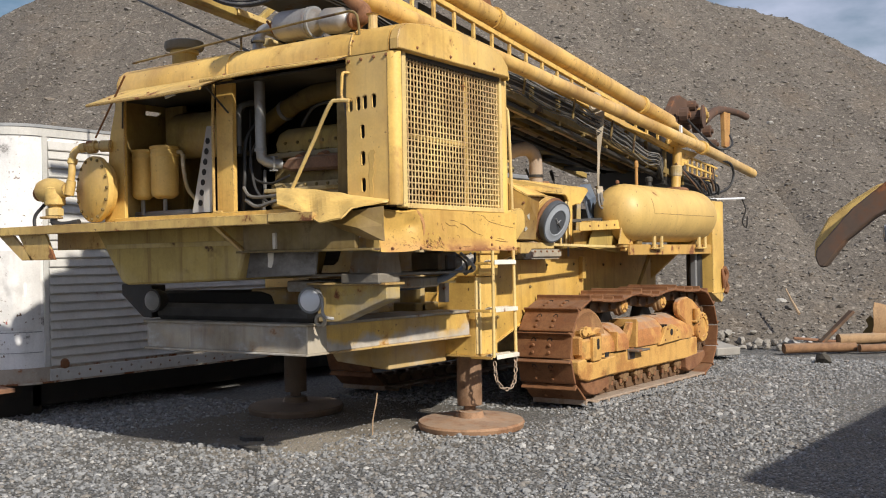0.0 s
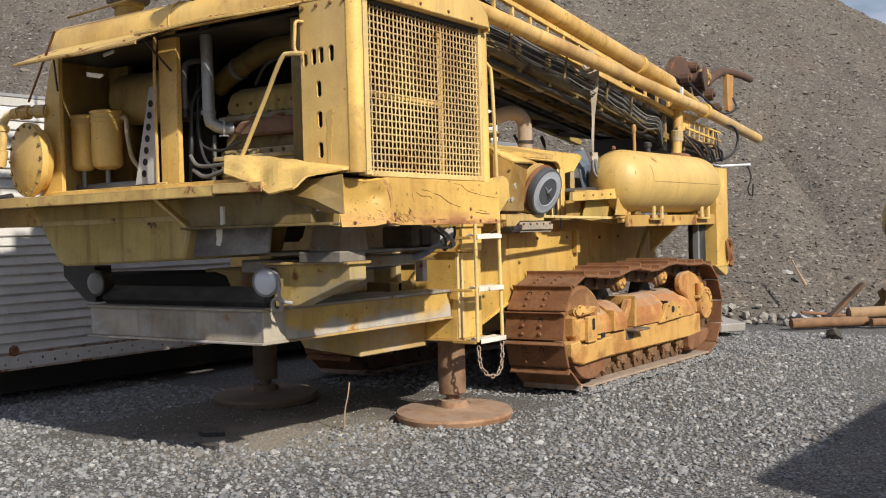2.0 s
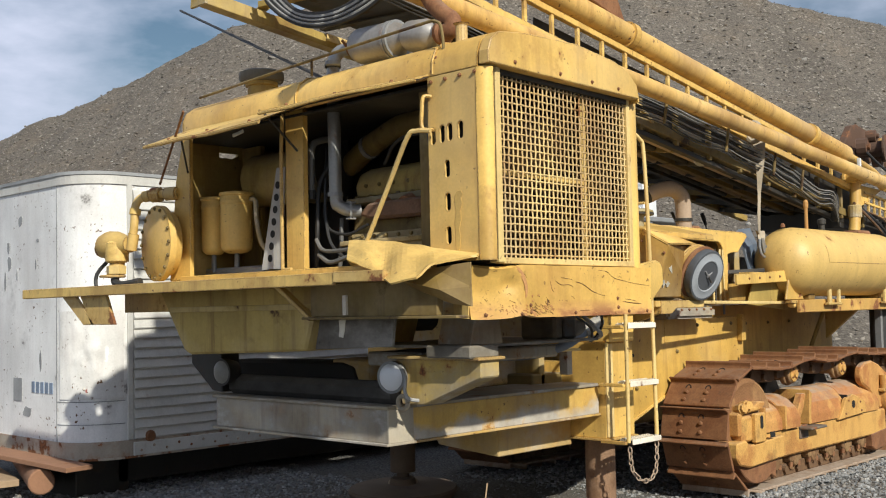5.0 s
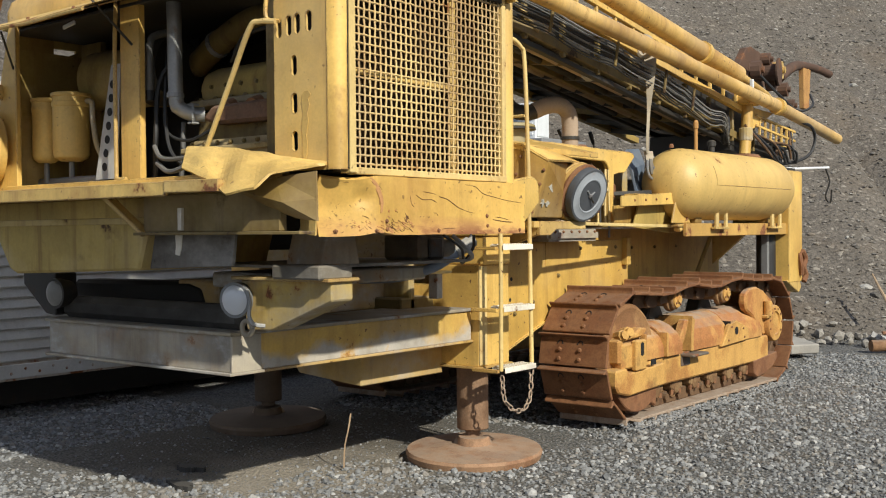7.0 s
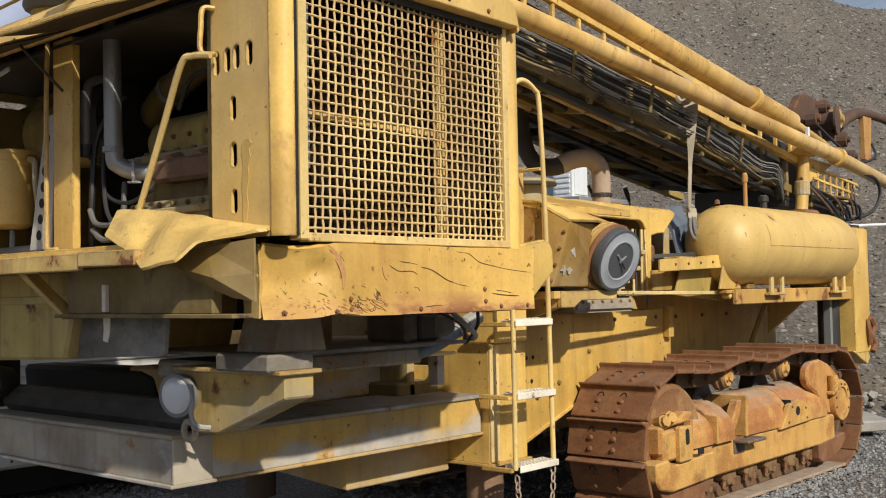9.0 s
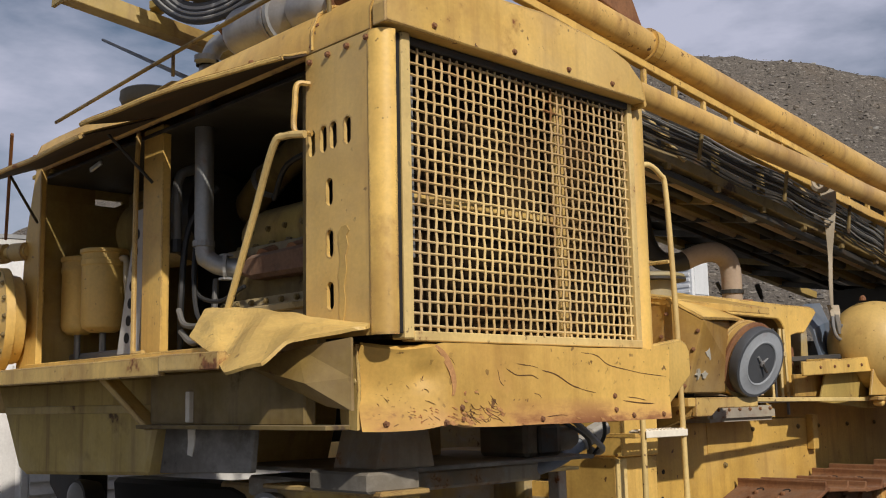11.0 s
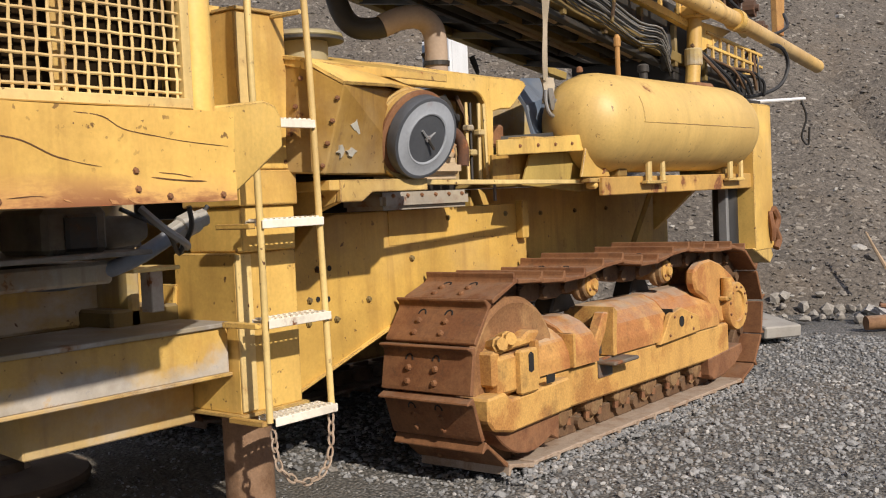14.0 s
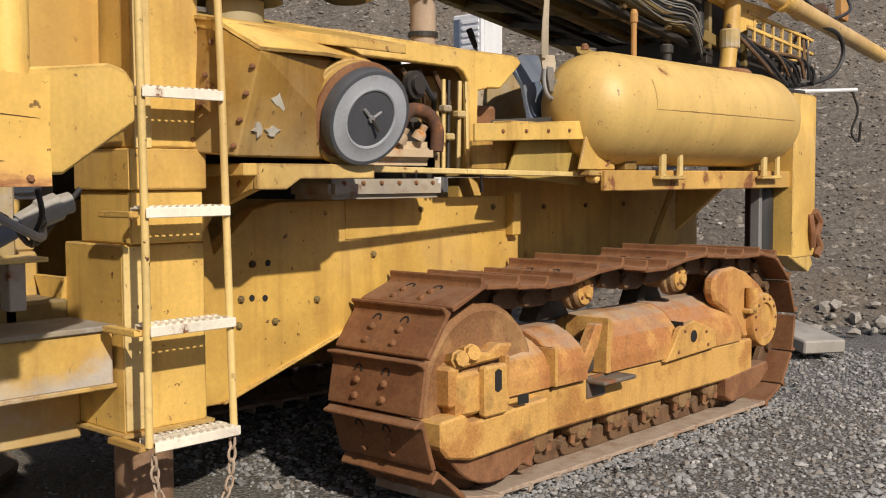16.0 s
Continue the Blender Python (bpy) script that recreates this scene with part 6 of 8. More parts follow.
shoe_bolt = mesh_of("shoe_bolt", bm, shoe_rust)
# Black arcs on each shoe for the dark of its cut-outs.
link_hole = mesh_of("link_relief", tube([(0.020 * math.cos(a), 0.026 * math.sin(a), 0.0) for a in (math.pi * i / 6 for i in range(7))], 0.0045, 5), black)
bm = bmesh.new()
for x in (-0.115, 0.10):
    prism([(-pitch * 0.60, -0.045), (-pitch * 0.62, 0.0), (-pitch * 0.45, 0.032), (pitch * 0.3, 0.032), (pitch * 0.46, 0.01), (pitch * 0.46, -0.045), (pitch * 0.25, -0.062), (-pitch * 0.3, -0.062)], "x", x - 0.022, x + 0.022, 0.006, bm)
tube([(-0.15, -pitch * 0.5, -0.02), (0.145, -pitch * 0.5, -0.02)], 0.030, 10, bm)
link_me = mesh_of("track_link", bm, link_mat)
def crawler_set(shift, detail):
    c = part("crawler", box((X_IN + 0.16 + shift, IDL, 0.20), (X_OUT - 0.10 + shift, SPR, 0.42), 0.02), crawler, rig, "rusty crawler track with bolted steel shoes")
    xc = (X_OUT + X_IN) / 2 + shift
    for (y, z), d in belt:
        out = Vector((0, -d.z, d.y)) * -1
        if (Vector((0, y, z)) - Vector((0, (IDL + SPR) / 2, CZ))).dot(out) < 0:
            out = -out
        m = Matrix((Vector((1, 0, 0)), Vector((1, 0, 0)).cross(out) * -1, out)).transposed().to_4x4()
        m.translation = (xc, y, z)
        s = again("track_shoe", low_shoe_me if z < 0.10 else shoe_me, m, c)
        if detail:
            for bx in (-0.10, 0.055):
                for by in (-0.062, 0.0):
                    again("shoe_bolt", shoe_bolt, Matrix.Translation((bx, by, 0.051)), s)
                again("link_relief", link_hole, Matrix.Translation((bx, 0.036, 0.0505)), s)
        again("track_link", link_me, Matrix.Identity(4), s)
    return c
crawl = crawler_set(0.0, True)
crawler_set(-2.15, False)
# idler wheel
part("idler", lathe([(-0.30, 0.05), (-0.30, 0.28), (-0.26, 0.345), (-0.10, 0.345), (-0.06, 0.36), (-0.02, 0.358), (0.0, 0.345), (0.008, 0.325), (0.0, 0.30), (0.012, 0.16), (0.04, 0.14), (0.04, 0)], (-3.775, IDL, CZ), (1, 0, 0), 48), rusted("worn_idler_steel", (0.36, 0.20, 0.082), (0.20, 0.088, 0.035), (0.07, 0.036, 0.018), 0.0, 0.55, 2.2), crawl, "worn rust-stained idler wheel", True)
part("sprocket", lathe([(-0.20, 0.1), (-0.20, 0.34), (-0.12, 0.35), (-0.10, 0.30), (0.0, 0.26), (0.0, 0)], (-3.90, SPR, CZ), (1, 0, 0), 30), crawler, crawl, "", True)
# track frame beam and covers
tf = part("track_frame", box((-4.02, 8.60, 0.225), (-3.735, 11.10, 0.425), 0.012), crawler, crawl, "orange-rusted track frame")
part("frame_nose", prism([(8.42, 0.30), (8.46, 0.255), (8.60, 0.225), (9.10, 0.245), (9.10, 0.40), (8.60, 0.375), (8.56, 0.415), (8.42, 0.405)], "x", -3.80, -3.675, 0.010), crawler, crawl)
part("yoke", box((-3.80, 8.53, 0.40), (-3.69, 8.70, 0.575), 0.014), crawler, crawl)
part("yoke", box((-3.80, 8.50, 0.44), (-3.70, 8.56, 0.60), 0.012), crawler, crawl)
part("yoke_pad", box((-3.70, 8.66, 0.385), (-3.655, 8.80, 0.59), 0.010), crawler, crawl)
# Thin black slips coloured in as the dark of the slots.
part("yoke_slot", prism([(8.715, 0.49), (8.735, 0.48), (8.755, 0.49), (8.755, 0.565), (8.735, 0.575), (8.715, 0.565)], "x", -3.656, -3.652, 0), black, crawl)
part("yoke_slot", box((-3.664, 8.87, 0.405), (-3.66, 8.94, 0.445), 0), black, crawl)
part("yoke_rib", box((-3.71, 8.80, 0.42), (-3.665, 8.825, 0.62), 0.006), crawler, crawl)
for y, z in ((8.57, 0.62), (8.64, 0.635)):
    part("yoke_nut", lathe([(-0.06, 0.04), (0.045, 0.04), (0.05, 0.032), (0.07, 0.03)], (-3.74, y, z), (0.8, -0.3, 0.2), 8), crawler, crawl)
part("yoke_arm", prism([(8.51, 0.585), (8.84, 0.60), (8.90, 0.655), (8.80, 0.665), (8.74, 0.635), (8.66, 0.645), (8.55, 0.625)], "x", -3.82, -3.70, 0.012), crawler, crawl)
def cover(y0, y1, z_top, x_face, name="spring_cover"):
    prof = [(x_face, 0.43), (x_face, 0.50), (x_face - 0.035, 0.575), (x_face - 0.10, z_top - 0.035), (x_face - 0.18, z_top), (-4.02, z_top), (-4.02, 0.43)]
    bm = bmesh.new()
    a = [bm.verts.new((x, y0, z)) for x, z in prof]
    b = [bm.verts.new((x, y1, z)) for x, z in prof]
    for k in range(len(prof) - 1):
        bm.faces.new((a[k], b[k], b[k + 1], a[k + 1]))
    bm.faces.new(a)
    bm.faces.new(b[::-1])
    bmesh.ops.bevel(bm, geom=[e for e in bm.edges], offset=0.008, segments=1, affect="EDGES", clamp_overlap=True)
    return part(name, bm, cover_mat, crawl, "rounded rust-red track frame cover")
cover(8.83, 9.17, 0.655, -3.715)
cover(9.185, 9.43, 0.665, -3.70)
cover(9.60, 10.28, 0.68, -3.72)
cover(10.285, 10.95, 0.685, -3.725)
# Black strips put the crevice shade into the joints between covers.
for ys in (9.178, 10.282):
    part("cover_seam", box((-4.0, ys - 0.006, 0.43), (-3.712, ys + 0.006, 0.60), 0), black, crawl)
part("cover_gap", box((-4.0, 9.40, 0.43), (-3.78, 9.64, 0.58), 0.01), dark_steel, crawl)
part("cover_strap", prism([(9.43, 0.44), (9.47, 0.44), (9.56, 0.56), (9.60, 0.66), (9.55, 0.665), (9.49, 0.58), (9.43, 0.50)], "x", -3.80, -3.735, 0.008), cover_mat, crawl)
part("cover_flange", prism([(9.585, 0.43), (9.62, 0.43), (9.62, 0.54), (9.64, 0.66), (9.60, 0.69), (9.585, 0.55)], "x", -3.95, -3.705, 0.004), crawler, crawl)
part("cover_flange", box((-3.95, 9.168, 0.43), (-3.69, 9.188, 0.60), 0.004), crawler, crawl)
part("gusset_plate", prism([(10.10, 0.415), (10.62, 0.435), (10.60, 0.53), (10.38, 0.60), (10.24, 0.575), (10.18, 0.50)], "x", -3.735, -3.70, 0.005), crawler, crawl)
part("plate_hole", lathe([(0, 0.032), (0.002, 0.032)], (-3.6995, 10.37, 0.52), (1, 0, 0), 14), black, crawl)
for y, z in ((10.22, 0.455), (10.52, 0.46), (10.50, 0.53), (10.28, 0.555)):
    again("bolt", bolt_r, facing((-3.70, y, z), (1, 0, 0)), crawl)
dark_step = surface("worn_dark_step", (0.12, 0.105, 0.09), rust=0.4, rough=0.7, stain=0.5)
part("foot_step", box((-3.74, 9.46, 0.400), (-3.63, 9.72, 0.420), 0.006), dark_step, crawl, "small steel foot step")
part("foot_step", box((-3.745, 9.46, 0.33), (-3.725, 9.60, 0.43), 0.003), dark_step, crawl)
# rock guards front and rear
part("rock_guard", prism([(8.46, 0.262), (9.05, 0.245), (9.04, 0.10)] + [(8.80 + 0.36 * math.cos(math.radians(a)), 0.45 + 0.36 * math.sin(math.radians(a))) for a in range(-62, -150, -11)], "x", -3.80, -3.715, 0.006), rust_mat, crawl)
part("rock_guard", prism([(10.78, 0.235), (11.28, 0.27), (11.30, 0.22), (11.18, 0.15), (11.02, 0.11), (10.86, 0.095), (10.79, 0.13)], "x", -3.82, -3.73, 0.006), rust_mat, crawl)
for k in range(6):
    y = 9.20 + k * 0.305
    part("track_roller", lathe([(-0.20, 0.07), (-0.04, 0.07), (-0.035, 0.095), (-0.005, 0.095), (0.0, 0.06), (0.03, 0.055), (0.035, 0)], (-3.85, y, 0.145), (1, 0, 0), 18), roller_mat, crawl, "", True)
    part("roller_cap", lathe([(-0.05, 0.062), (0.0, 0.060), (0.016, 0.046), (0.02, 0.02), (0.02, 0)], (-3.80, y, 0.175), (1, 0, -0.05), 12), roller_mat, crawl, "", True)
    for d in (-0.062, 0.062):
        part("cap_ear", prism([(y + d - 0.03, 0.225), (y + d + 0.03, 0.225), (y + d + 0.024, 0.165), (y + d, 0.15), (y + d - 0.024, 0.165)], "x", -3.86, -3.785, 0.010), roller_mat, crawl)
        part("cap_nut", lathe([(-0.035, 0.016), (0.0, 0.016)], (-3.80, y + d, 0.155), (0, 0.1, 1), 6), rust_mat, crawl)
    part("track_guide", prism([(y + 0.10, 0.225), (y + 0.21, 0.225), (y + 0.19, 0.09), (y + 0.155, 0.065), (y + 0.12, 0.09)], "x", -3.92, -3.87, 0.008), link_mat, crawl)
# carrier rollers
for y, z in ((9.53, 0.812), (10.385, 0.812)):
    part("carrier_roller", lathe([(-0.30, 0.045), (-0.30, 0.055), (-0.075, 0.055), (-0.07, 0.088), (-0.045, 0.092), (-0.035, 0.088), (-0.03, 0.074), (-0.005, 0.074), (0.004, 0.066), (0.006, 0.03), (0.006, 0)], (-3.80, y, z), (1, 0, 0), 28), roller_mat, crawl, "greasy rust-brown carrier roller", True)
    cap = part("roller_end_cap", lathe([(0.0, 0.062), (0.014, 0.060), (0.018, 0.050), (0.020, 0.030), (0.034, 0.026), (0.036, 0)], (-3.80, y, z), (1, 0, 0), 22), crawler, crawl, "", True)
    for k in range(4):
        a = 0.6 + k * math.pi / 2
        again("bolt", bolt_r, facing((-3.782, y + 0.044 * math.cos(a), z + 0.044 * math.sin(a)), (1, 0, 0)), cap)
    part("roller_support", prism([(y - 0.12, 0.66), (y + 0.16, 0.66), (y + 0.06, 0.80), (y - 0.04, 0.80)], "x", -4.10, -3.98, 0.01), dark_steel, crawl)
# final drive: guard plate and hub
part("drive_guard", prism([(SPR - 0.43, 0.66), (SPR - 0.46, 0.72), (SPR - 0.45, 0.79), (SPR - 0.36, 0.835), (SPR - 0.22, 0.843), (SPR - 0.06, 0.80), (SPR + 0.10, 0.72), (SPR + 0.20, 0.64), (SPR + 0.20, 0.50), (SPR + 0.10, 0.43), (SPR - 0.10, 0.43), (SPR - 0.30, 0.60)], "x", -3.82, -3.755, 0.014), cover_mat, crawl, "orange-yellow final drive guard")
part("guard_boss", tube([(-3.72, SPR - 0.075, 0.59), (-3.72, SPR - 0.075, 0.715)], 0.035, 14), crawler, crawl, "", True)
part("guard_boss", box((-3.76, SPR - 0.12, 0.57), (-3.70, SPR - 0.03, 0.60), 0.008), crawler, crawl)
hub = part("drive_hub", lathe([(-0.06, 0.155), (0.0, 0.155), (0.012, 0.148), (0.014, 0.10), (0.0, 0.095), (0.0, 0.0)], (-3.725, SPR + 0.08, 0.52), (1, 0, 0), 30), crawler, crawl, "round bolted hub cover", True)
for k in range(8):
    a = math.radians(200 - k * 33)
    again("bolt", bolt_r, facing((-3.711, SPR + 0.08 + 0.125 * math.cos(a), 0.52 + 0.125 * math.sin(a)), (1, 0, 0)), hub)

# -- second engine with air cleaner box --
bonnet = part("second_bonnet", prism([(-3.73, 1.825), (-4.30, 1.955), (-5.1, 1.955), (-5.1, 1.925), (-4.30, 1.925), (-3.73, 1.79)], "y", 7.46, 8.30, 0.003), paint, rig, "yellow bonnet over the second engine")
part("bonnet_side", prism([(7.70, 1.895), (8.30, 1.915), (9.05, 1.902), (9.40, 1.895), (9.425, 1.87), (9.27, 1.745), (9.18, 1.74), (9.115, 1.725), (9.10, 1.38), (9.05, 1.38), (9.05, 1.76), (9.02, 1.80), (8.98, 1.818), (8.2, 1.825), (7.75, 1.80)], "x", -4.12, -4.08, 0.005), paint, bonnet)
bm = bmesh.new()
A = [(-3.74, 7.46, 1.82), (-3.61, 7.54, 1.73), (-3.70, 7.505, 1.405), (-3.86, 7.44, 1.42)]
B = [(-4.05, 8.34, 1.82), (-3.78, 8.14, 1.745), (-3.78, 8.10, 1.405), (-4.05, 8.30, 1.405)]
C = [(-4.25, 7.50, 1.895), (-4.25, 7.50, 1.42), (-4.25, 8.34, 1.895), (-4.25, 8.30, 1.42)]
va, vb, vc = [bm.verts.new(p) for p in A], [bm.verts.new(p) for p in B], [bm.verts.new(p) for p in C]
for f in ((va[0], va[1], vb[1], vb[0]), (va[1], va[2], vb[2], vb[1]), (va[2], va[3], vb[3], vb[2]), (va[0], va[3], va[2], va[1]), (vb[0], vb[1], vb[2], vb[3]),
          (vc[0], vc[1], va[3], va[0]), (vc[2], vb[0], vb[3], vc[3]), (vc[0], va[0], vb[0], vc[2]), (vc[1], vc[3], vb[3], va[3]), (vc[0], vc[2], vc[3], vc[1])):
    bm.faces.new(f)
bmesh.ops.bevel(bm, geom=bm.edges[:], offset=0.006, segments=1, affect="EDGES")
abox = part("air_box", bm, surface("stained_box_paint", (0.37, 0.215, 0.045), rust=0.36, rough=0.55, rust_scale=3.5, stain=0.8, chips=0.8, rust_col=(0.15, 0.07, 0.03)), rig, "faceted rust-stained yellow air cleaner box")
for t in (0.15, 0.4, 0.65, 0.9):
    again("bolt", bolt_r, facing(Vector(A[1]).lerp(A[2], t) + Vector((-0.01, -0.012, 0)), (0.5, -1, 0)), abox)
    again("bolt", bolt_r, facing(Vector(A[0]).lerp(A[3], t) + Vector((0.01, -0.004, 0)), (0.5, -1, 0)), abox)
part("cleaner_shroud", lathe([(-0.22, 0.14), (-0.20, 0.185), (-0.07, 0.190), (-0.06, 0.184), (-0.065, 0.16)], Vector((-3.64, 8.0, 1.55)), Vector((1.0, -0.22, -0.17)), 44), paint_worn, abox, "", True)
part("box_top", sheet([[(-4.20, 7.44, 1.905), (-4.20, 7.8, 1.915), (-4.16, 8.35, 1.915)], [(-3.74, 7.455, 1.83), (-3.80, 7.8, 1.835), (-4.05, 8.34, 1.83)], [(-3.61, 7.535, 1.735), (-3.65, 7.85, 1.745), (-3.78, 8.16, 1.755)]], 0.012), paint, abox)
for y, z, w, h in ((7.608, 1.545, 0.105, 0.078), (7.61, 1.462, 0.085, 0.050), (7.560, 1.465, 0.05, 0.055)):
    def on_side(yy, zz):
        k, q = (yy - 7.52) / 0.60, (zz - 1.405) / 0.33
        lo_p, hi_p = Vector(A[2]).lerp(B[2], k), Vector(A[1]).lerp(B[1], k)
        return lo_p.lerp(hi_p, q)
    bm = bmesh.new()
    rs_ = random.Random(int(y * 1000))
    ring = [on_side(y + w * (0.5 + 0.5 * rs_.uniform(0.35, 1.15) * math.cos(a)), z + h * (0.5 + 0.5 * rs_.uniform(0.35, 1.15) * math.sin(a))) + Vector((0.012, -0.003, 0)) for a in (2 * math.pi * i / 11 for i in range(11))]
    low_ = [bm.verts.new(p - Vector((0.010, 0, 0))) for p in ring]
    top_ = [bm.verts.new(p) for p in ring]
    bm.faces.new(top_)
    for i in range(11):
        bm.faces.new((low_[i], low_[(i + 1) % 11], top_[(i + 1) % 11], top_[i]))
    part("torn_sticker", bm, sticker, abox)
ac_n = Vector((0.94, -0.10, -0.33)).normalized()
ac_c = Vector((-3.64, 8.015, 1.545))
clean = part("air_cleaner", lathe([(-0.30, 0.15), (-0.10, 0.155), (-0.095, 0.168), (-0.07, 0.171), (-0.05, 0.168), (-0.045, 0.160), (0.0, 0.160)], ac_c, ac_n, 40), paint_worn, rig, "round air cleaner with grey lid", True)
part("lid_rim", lathe([(-0.035, 0.158), (-0.03, 0.170), (0.008, 0.171), (0.018, 0.166), (0.020, 0.156)], ac_c, ac_n, 48), surface("dark_grey_rim", (0.075, 0.08, 0.09), rust=0.05, rough=0.4), clean, "", True)
part("lid", lathe([(0.016, 0.157), (0.020, 0.153), (0.022, 0.112), (0.026, 0.105), (0.024, 0.099), (-0.006, 0.090), (-0.030, 0.055), (-0.014, 0.03), (-0.010, 0.0)], ac_c, ac_n, 48), filter_grey, clean, "grey pressed-steel lid", True)
part("rust_ring", lathe([(-0.062, 0.168), (-0.060, 0.181), (-0.046, 0.183), (-0.040, 0.170)], ac_c, ac_n, 48), rust_mat, clean, "rust-brown clamp ring", True)
part("wing_nut", lathe([(-0.004, 0.018), (0.03, 0.012), (0.03, 0)], ac_c, ac_n, 10), grey_steel, clean)
for a in (0.6, 2.4, -0.9):
    d = Vector((0, math.cos(a), math.sin(a)))
    part("wing_nut", tube([ac_c + ac_n * 0.026, ac_c + ac_n * 0.030 + d * 0.05], 0.006, 6), dark_steel if a < 0 else grey_steel, clean)
part("mushroom_cap", lathe([(1.86, 0.10), (1.955, 0.10), (1.96, 0.155), (1.972, 0.165), (1.985, 0.16), (1.995, 0.13), (1.998, 0)], (-4.06, 7.78, 0), (0, 0, 1), 34), surface("olive_cap", (0.30, 0.235, 0.06), rust=0.2, dust=0.5, rough=0.6), rig, "flat olive-yellow mushroom cap", True)
for y, z in ((7.62, 1.955),):
    part("cap_ring", lathe([(0.0, 0.167), (0.012, 0.167)], (-4.06, 7.78, z), (0, 0, 1), 34), dark_steel, rig)
eng2 = part("second_engine", box((-4.85, 8.36, 1.25), (-4.31, 9.10, 1.62), 0.03), dark_steel, rig, "rusty second engine under the bonnet")
part("engine_block", box((-4.30, 8.20, 1.255), (-4.04, 8.84, 1.335), 0.02, None, 2), surface("pale_grey_casting", (0.30, 0.28, 0.245), rust=0.36, dust=0.2, rough=0.85, stain=0.8, smear=0.5), eng2, "pale grey engine casting")
for k in range(6):
    again("bolt", bolt_r, facing((-4.039, 8.27 + k * 0.10, 1.318), (1, 0, 0)), eng2)
part("cylinder_head", box((-4.30, 8.36, 1.39), (-4.04, 8.81, 1.49), 0.035, None, 3), surface("orange_stained_white", (0.50, 0.38, 0.25), rust=0.42, rough=0.8, rust_col=(0.40, 0.17, 0.04), stain=0.4), eng2, "", True)
part("manifold", tube(bend([(-4.08, 8.60, 1.49), (-4.07, 8.615, 1.57), (-4.07, 8.66, 1.615), (-4.07, 8.72, 1.62), (-4.07, 8.785, 1.60), (-4.06, 8.82, 1.54), (-4.06, 8.815, 1.45)], 6), 0.030, 12), surface("dark_rust", (0.09, 0.045, 0.028), rust=0.4, rough=0.9), eng2, "dark rusty manifold", True)
for y, z in ((8.59, 1.485), (8.70, 1.50), (8.46, 1.485)):
    part("injector", lathe([(0, 0.030), (0.03, 0.026), (0.04, 0.016), (0.065, 0.016)], (-4.06, y, z), (0.5, 0.3, 1), 10), bpy.data.materials["orange_stained_white"], eng2, "", True)
for k, (y0, y1, r) in enumerate(((8.87, 8.885, 0.009), (8.90, 8.92, 0.007), (8.965, 8.99, 0.010), (9.03, 9.03, 0.008))):
    part("control_rod", tube([(-4.07, y0, 1.36), (-4.08, y1, 1.76)], r, 6), paint_pale if k != 1 else dark_steel, eng2)
for y, z in ((8.88, 1.62), (8.97, 1.60), (8.90, 1.50)):
    part("rod_clevis", box((-4.09, y - 0.02, z), (-4.05, y + 0.03, z + 0.03), 0.006), paint_dusty, eng2)
for k in range(5):
    part("engine_hose", tube(bend([(-4.15, 8.5 + 0.1 * k, 1.80), (-4.12, 8.56 + 0.1 * k, 1.74 - 0.02 * k), (-4.14, 8.68 + 0.07 * k, 1.70), (-4.2, 8.8 + 0.05 * k, 1.62)], 5), 0.012, 7), rubber if k % 2 else link_mat, eng2, "", True)
part("pulley", lathe([(-0.03, 0.0), (-0.03, 0.06), (0.0, 0.06), (0.0, 0.04), (0.02, 0.04), (0.02, 0)], (-4.10, 8.74, 1.73), (1, 0.1, 0), 18), dark_steel, eng2, "", True)
part("inner_panel", box((-4.34, 8.98, 1.37), (-4.31, 9.11, 1.80), 0.003), paint_dusty, eng2)
part("bonnet_top", prism([(-4.10, 1.905), (-4.9, 1.96), (-4.9, 1.94), (-4.10, 1.885)], "y", 8.25, 9.40, 0.003), paint, bonnet)
# Added backing sheets stand in for the gloom behind the second engine.
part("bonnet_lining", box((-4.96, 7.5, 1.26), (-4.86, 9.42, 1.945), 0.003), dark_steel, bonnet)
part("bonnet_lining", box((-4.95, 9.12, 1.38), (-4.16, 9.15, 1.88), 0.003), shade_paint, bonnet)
part("guard_panel", box((-4.62, 9.30, 1.45), (-4.60, 10.25, 1.97), 0.004), paint_dusty, rig, "dusty yellow guard panel behind the engine")
lever = part("throttle_lever", tube([(-4.60, 9.745, 1.88), (-4.60, 9.70, 2.02)], 0.007, 8), dark_steel, rig, "thin control lever with a black grip")
part("lever_grip", tube([(-4.60, 9.703, 2.01), (-4.60, 9.672, 2.065), (-4.60, 9.650, 2.10)], [0.012, 0.018, 0.016], 12), black, lever, "", True)
part("pipe_clamp", lathe([(-0.012, 0.062), (-0.012, 0.072), (0.012, 0.072), (0.012, 0.062)], (-4.51, 9.21, 2.02), (0, 0, 1), 20), dark_steel, rig)
part("exhaust_elbow", tube(bend([(-4.66, 8.95, 2.215), (-4.60, 9.03, 2.255), (-4.55, 9.12, 2.265), (-4.52, 9.19, 2.22), (-4.51, 9.21, 2.14), (-4.51, 9.21, 2.0), (-4.51, 9.21, 1.90)], 6), 0.062, 16), brown_pipe, rig, "rust-brown exhaust elbow", True)
part("exhaust_riser", tube(bend([(-4.90, 8.83, 2.70), (-4.88, 8.83, 2.45), (-4.84, 8.84, 2.30), (-4.78, 8.87, 2.22), (-4.70, 8.92, 2.205), (-4.65, 8.96, 2.215)], 6), 0.058, 14), dark_steel, rig, "sooty dark riser pipe", True)
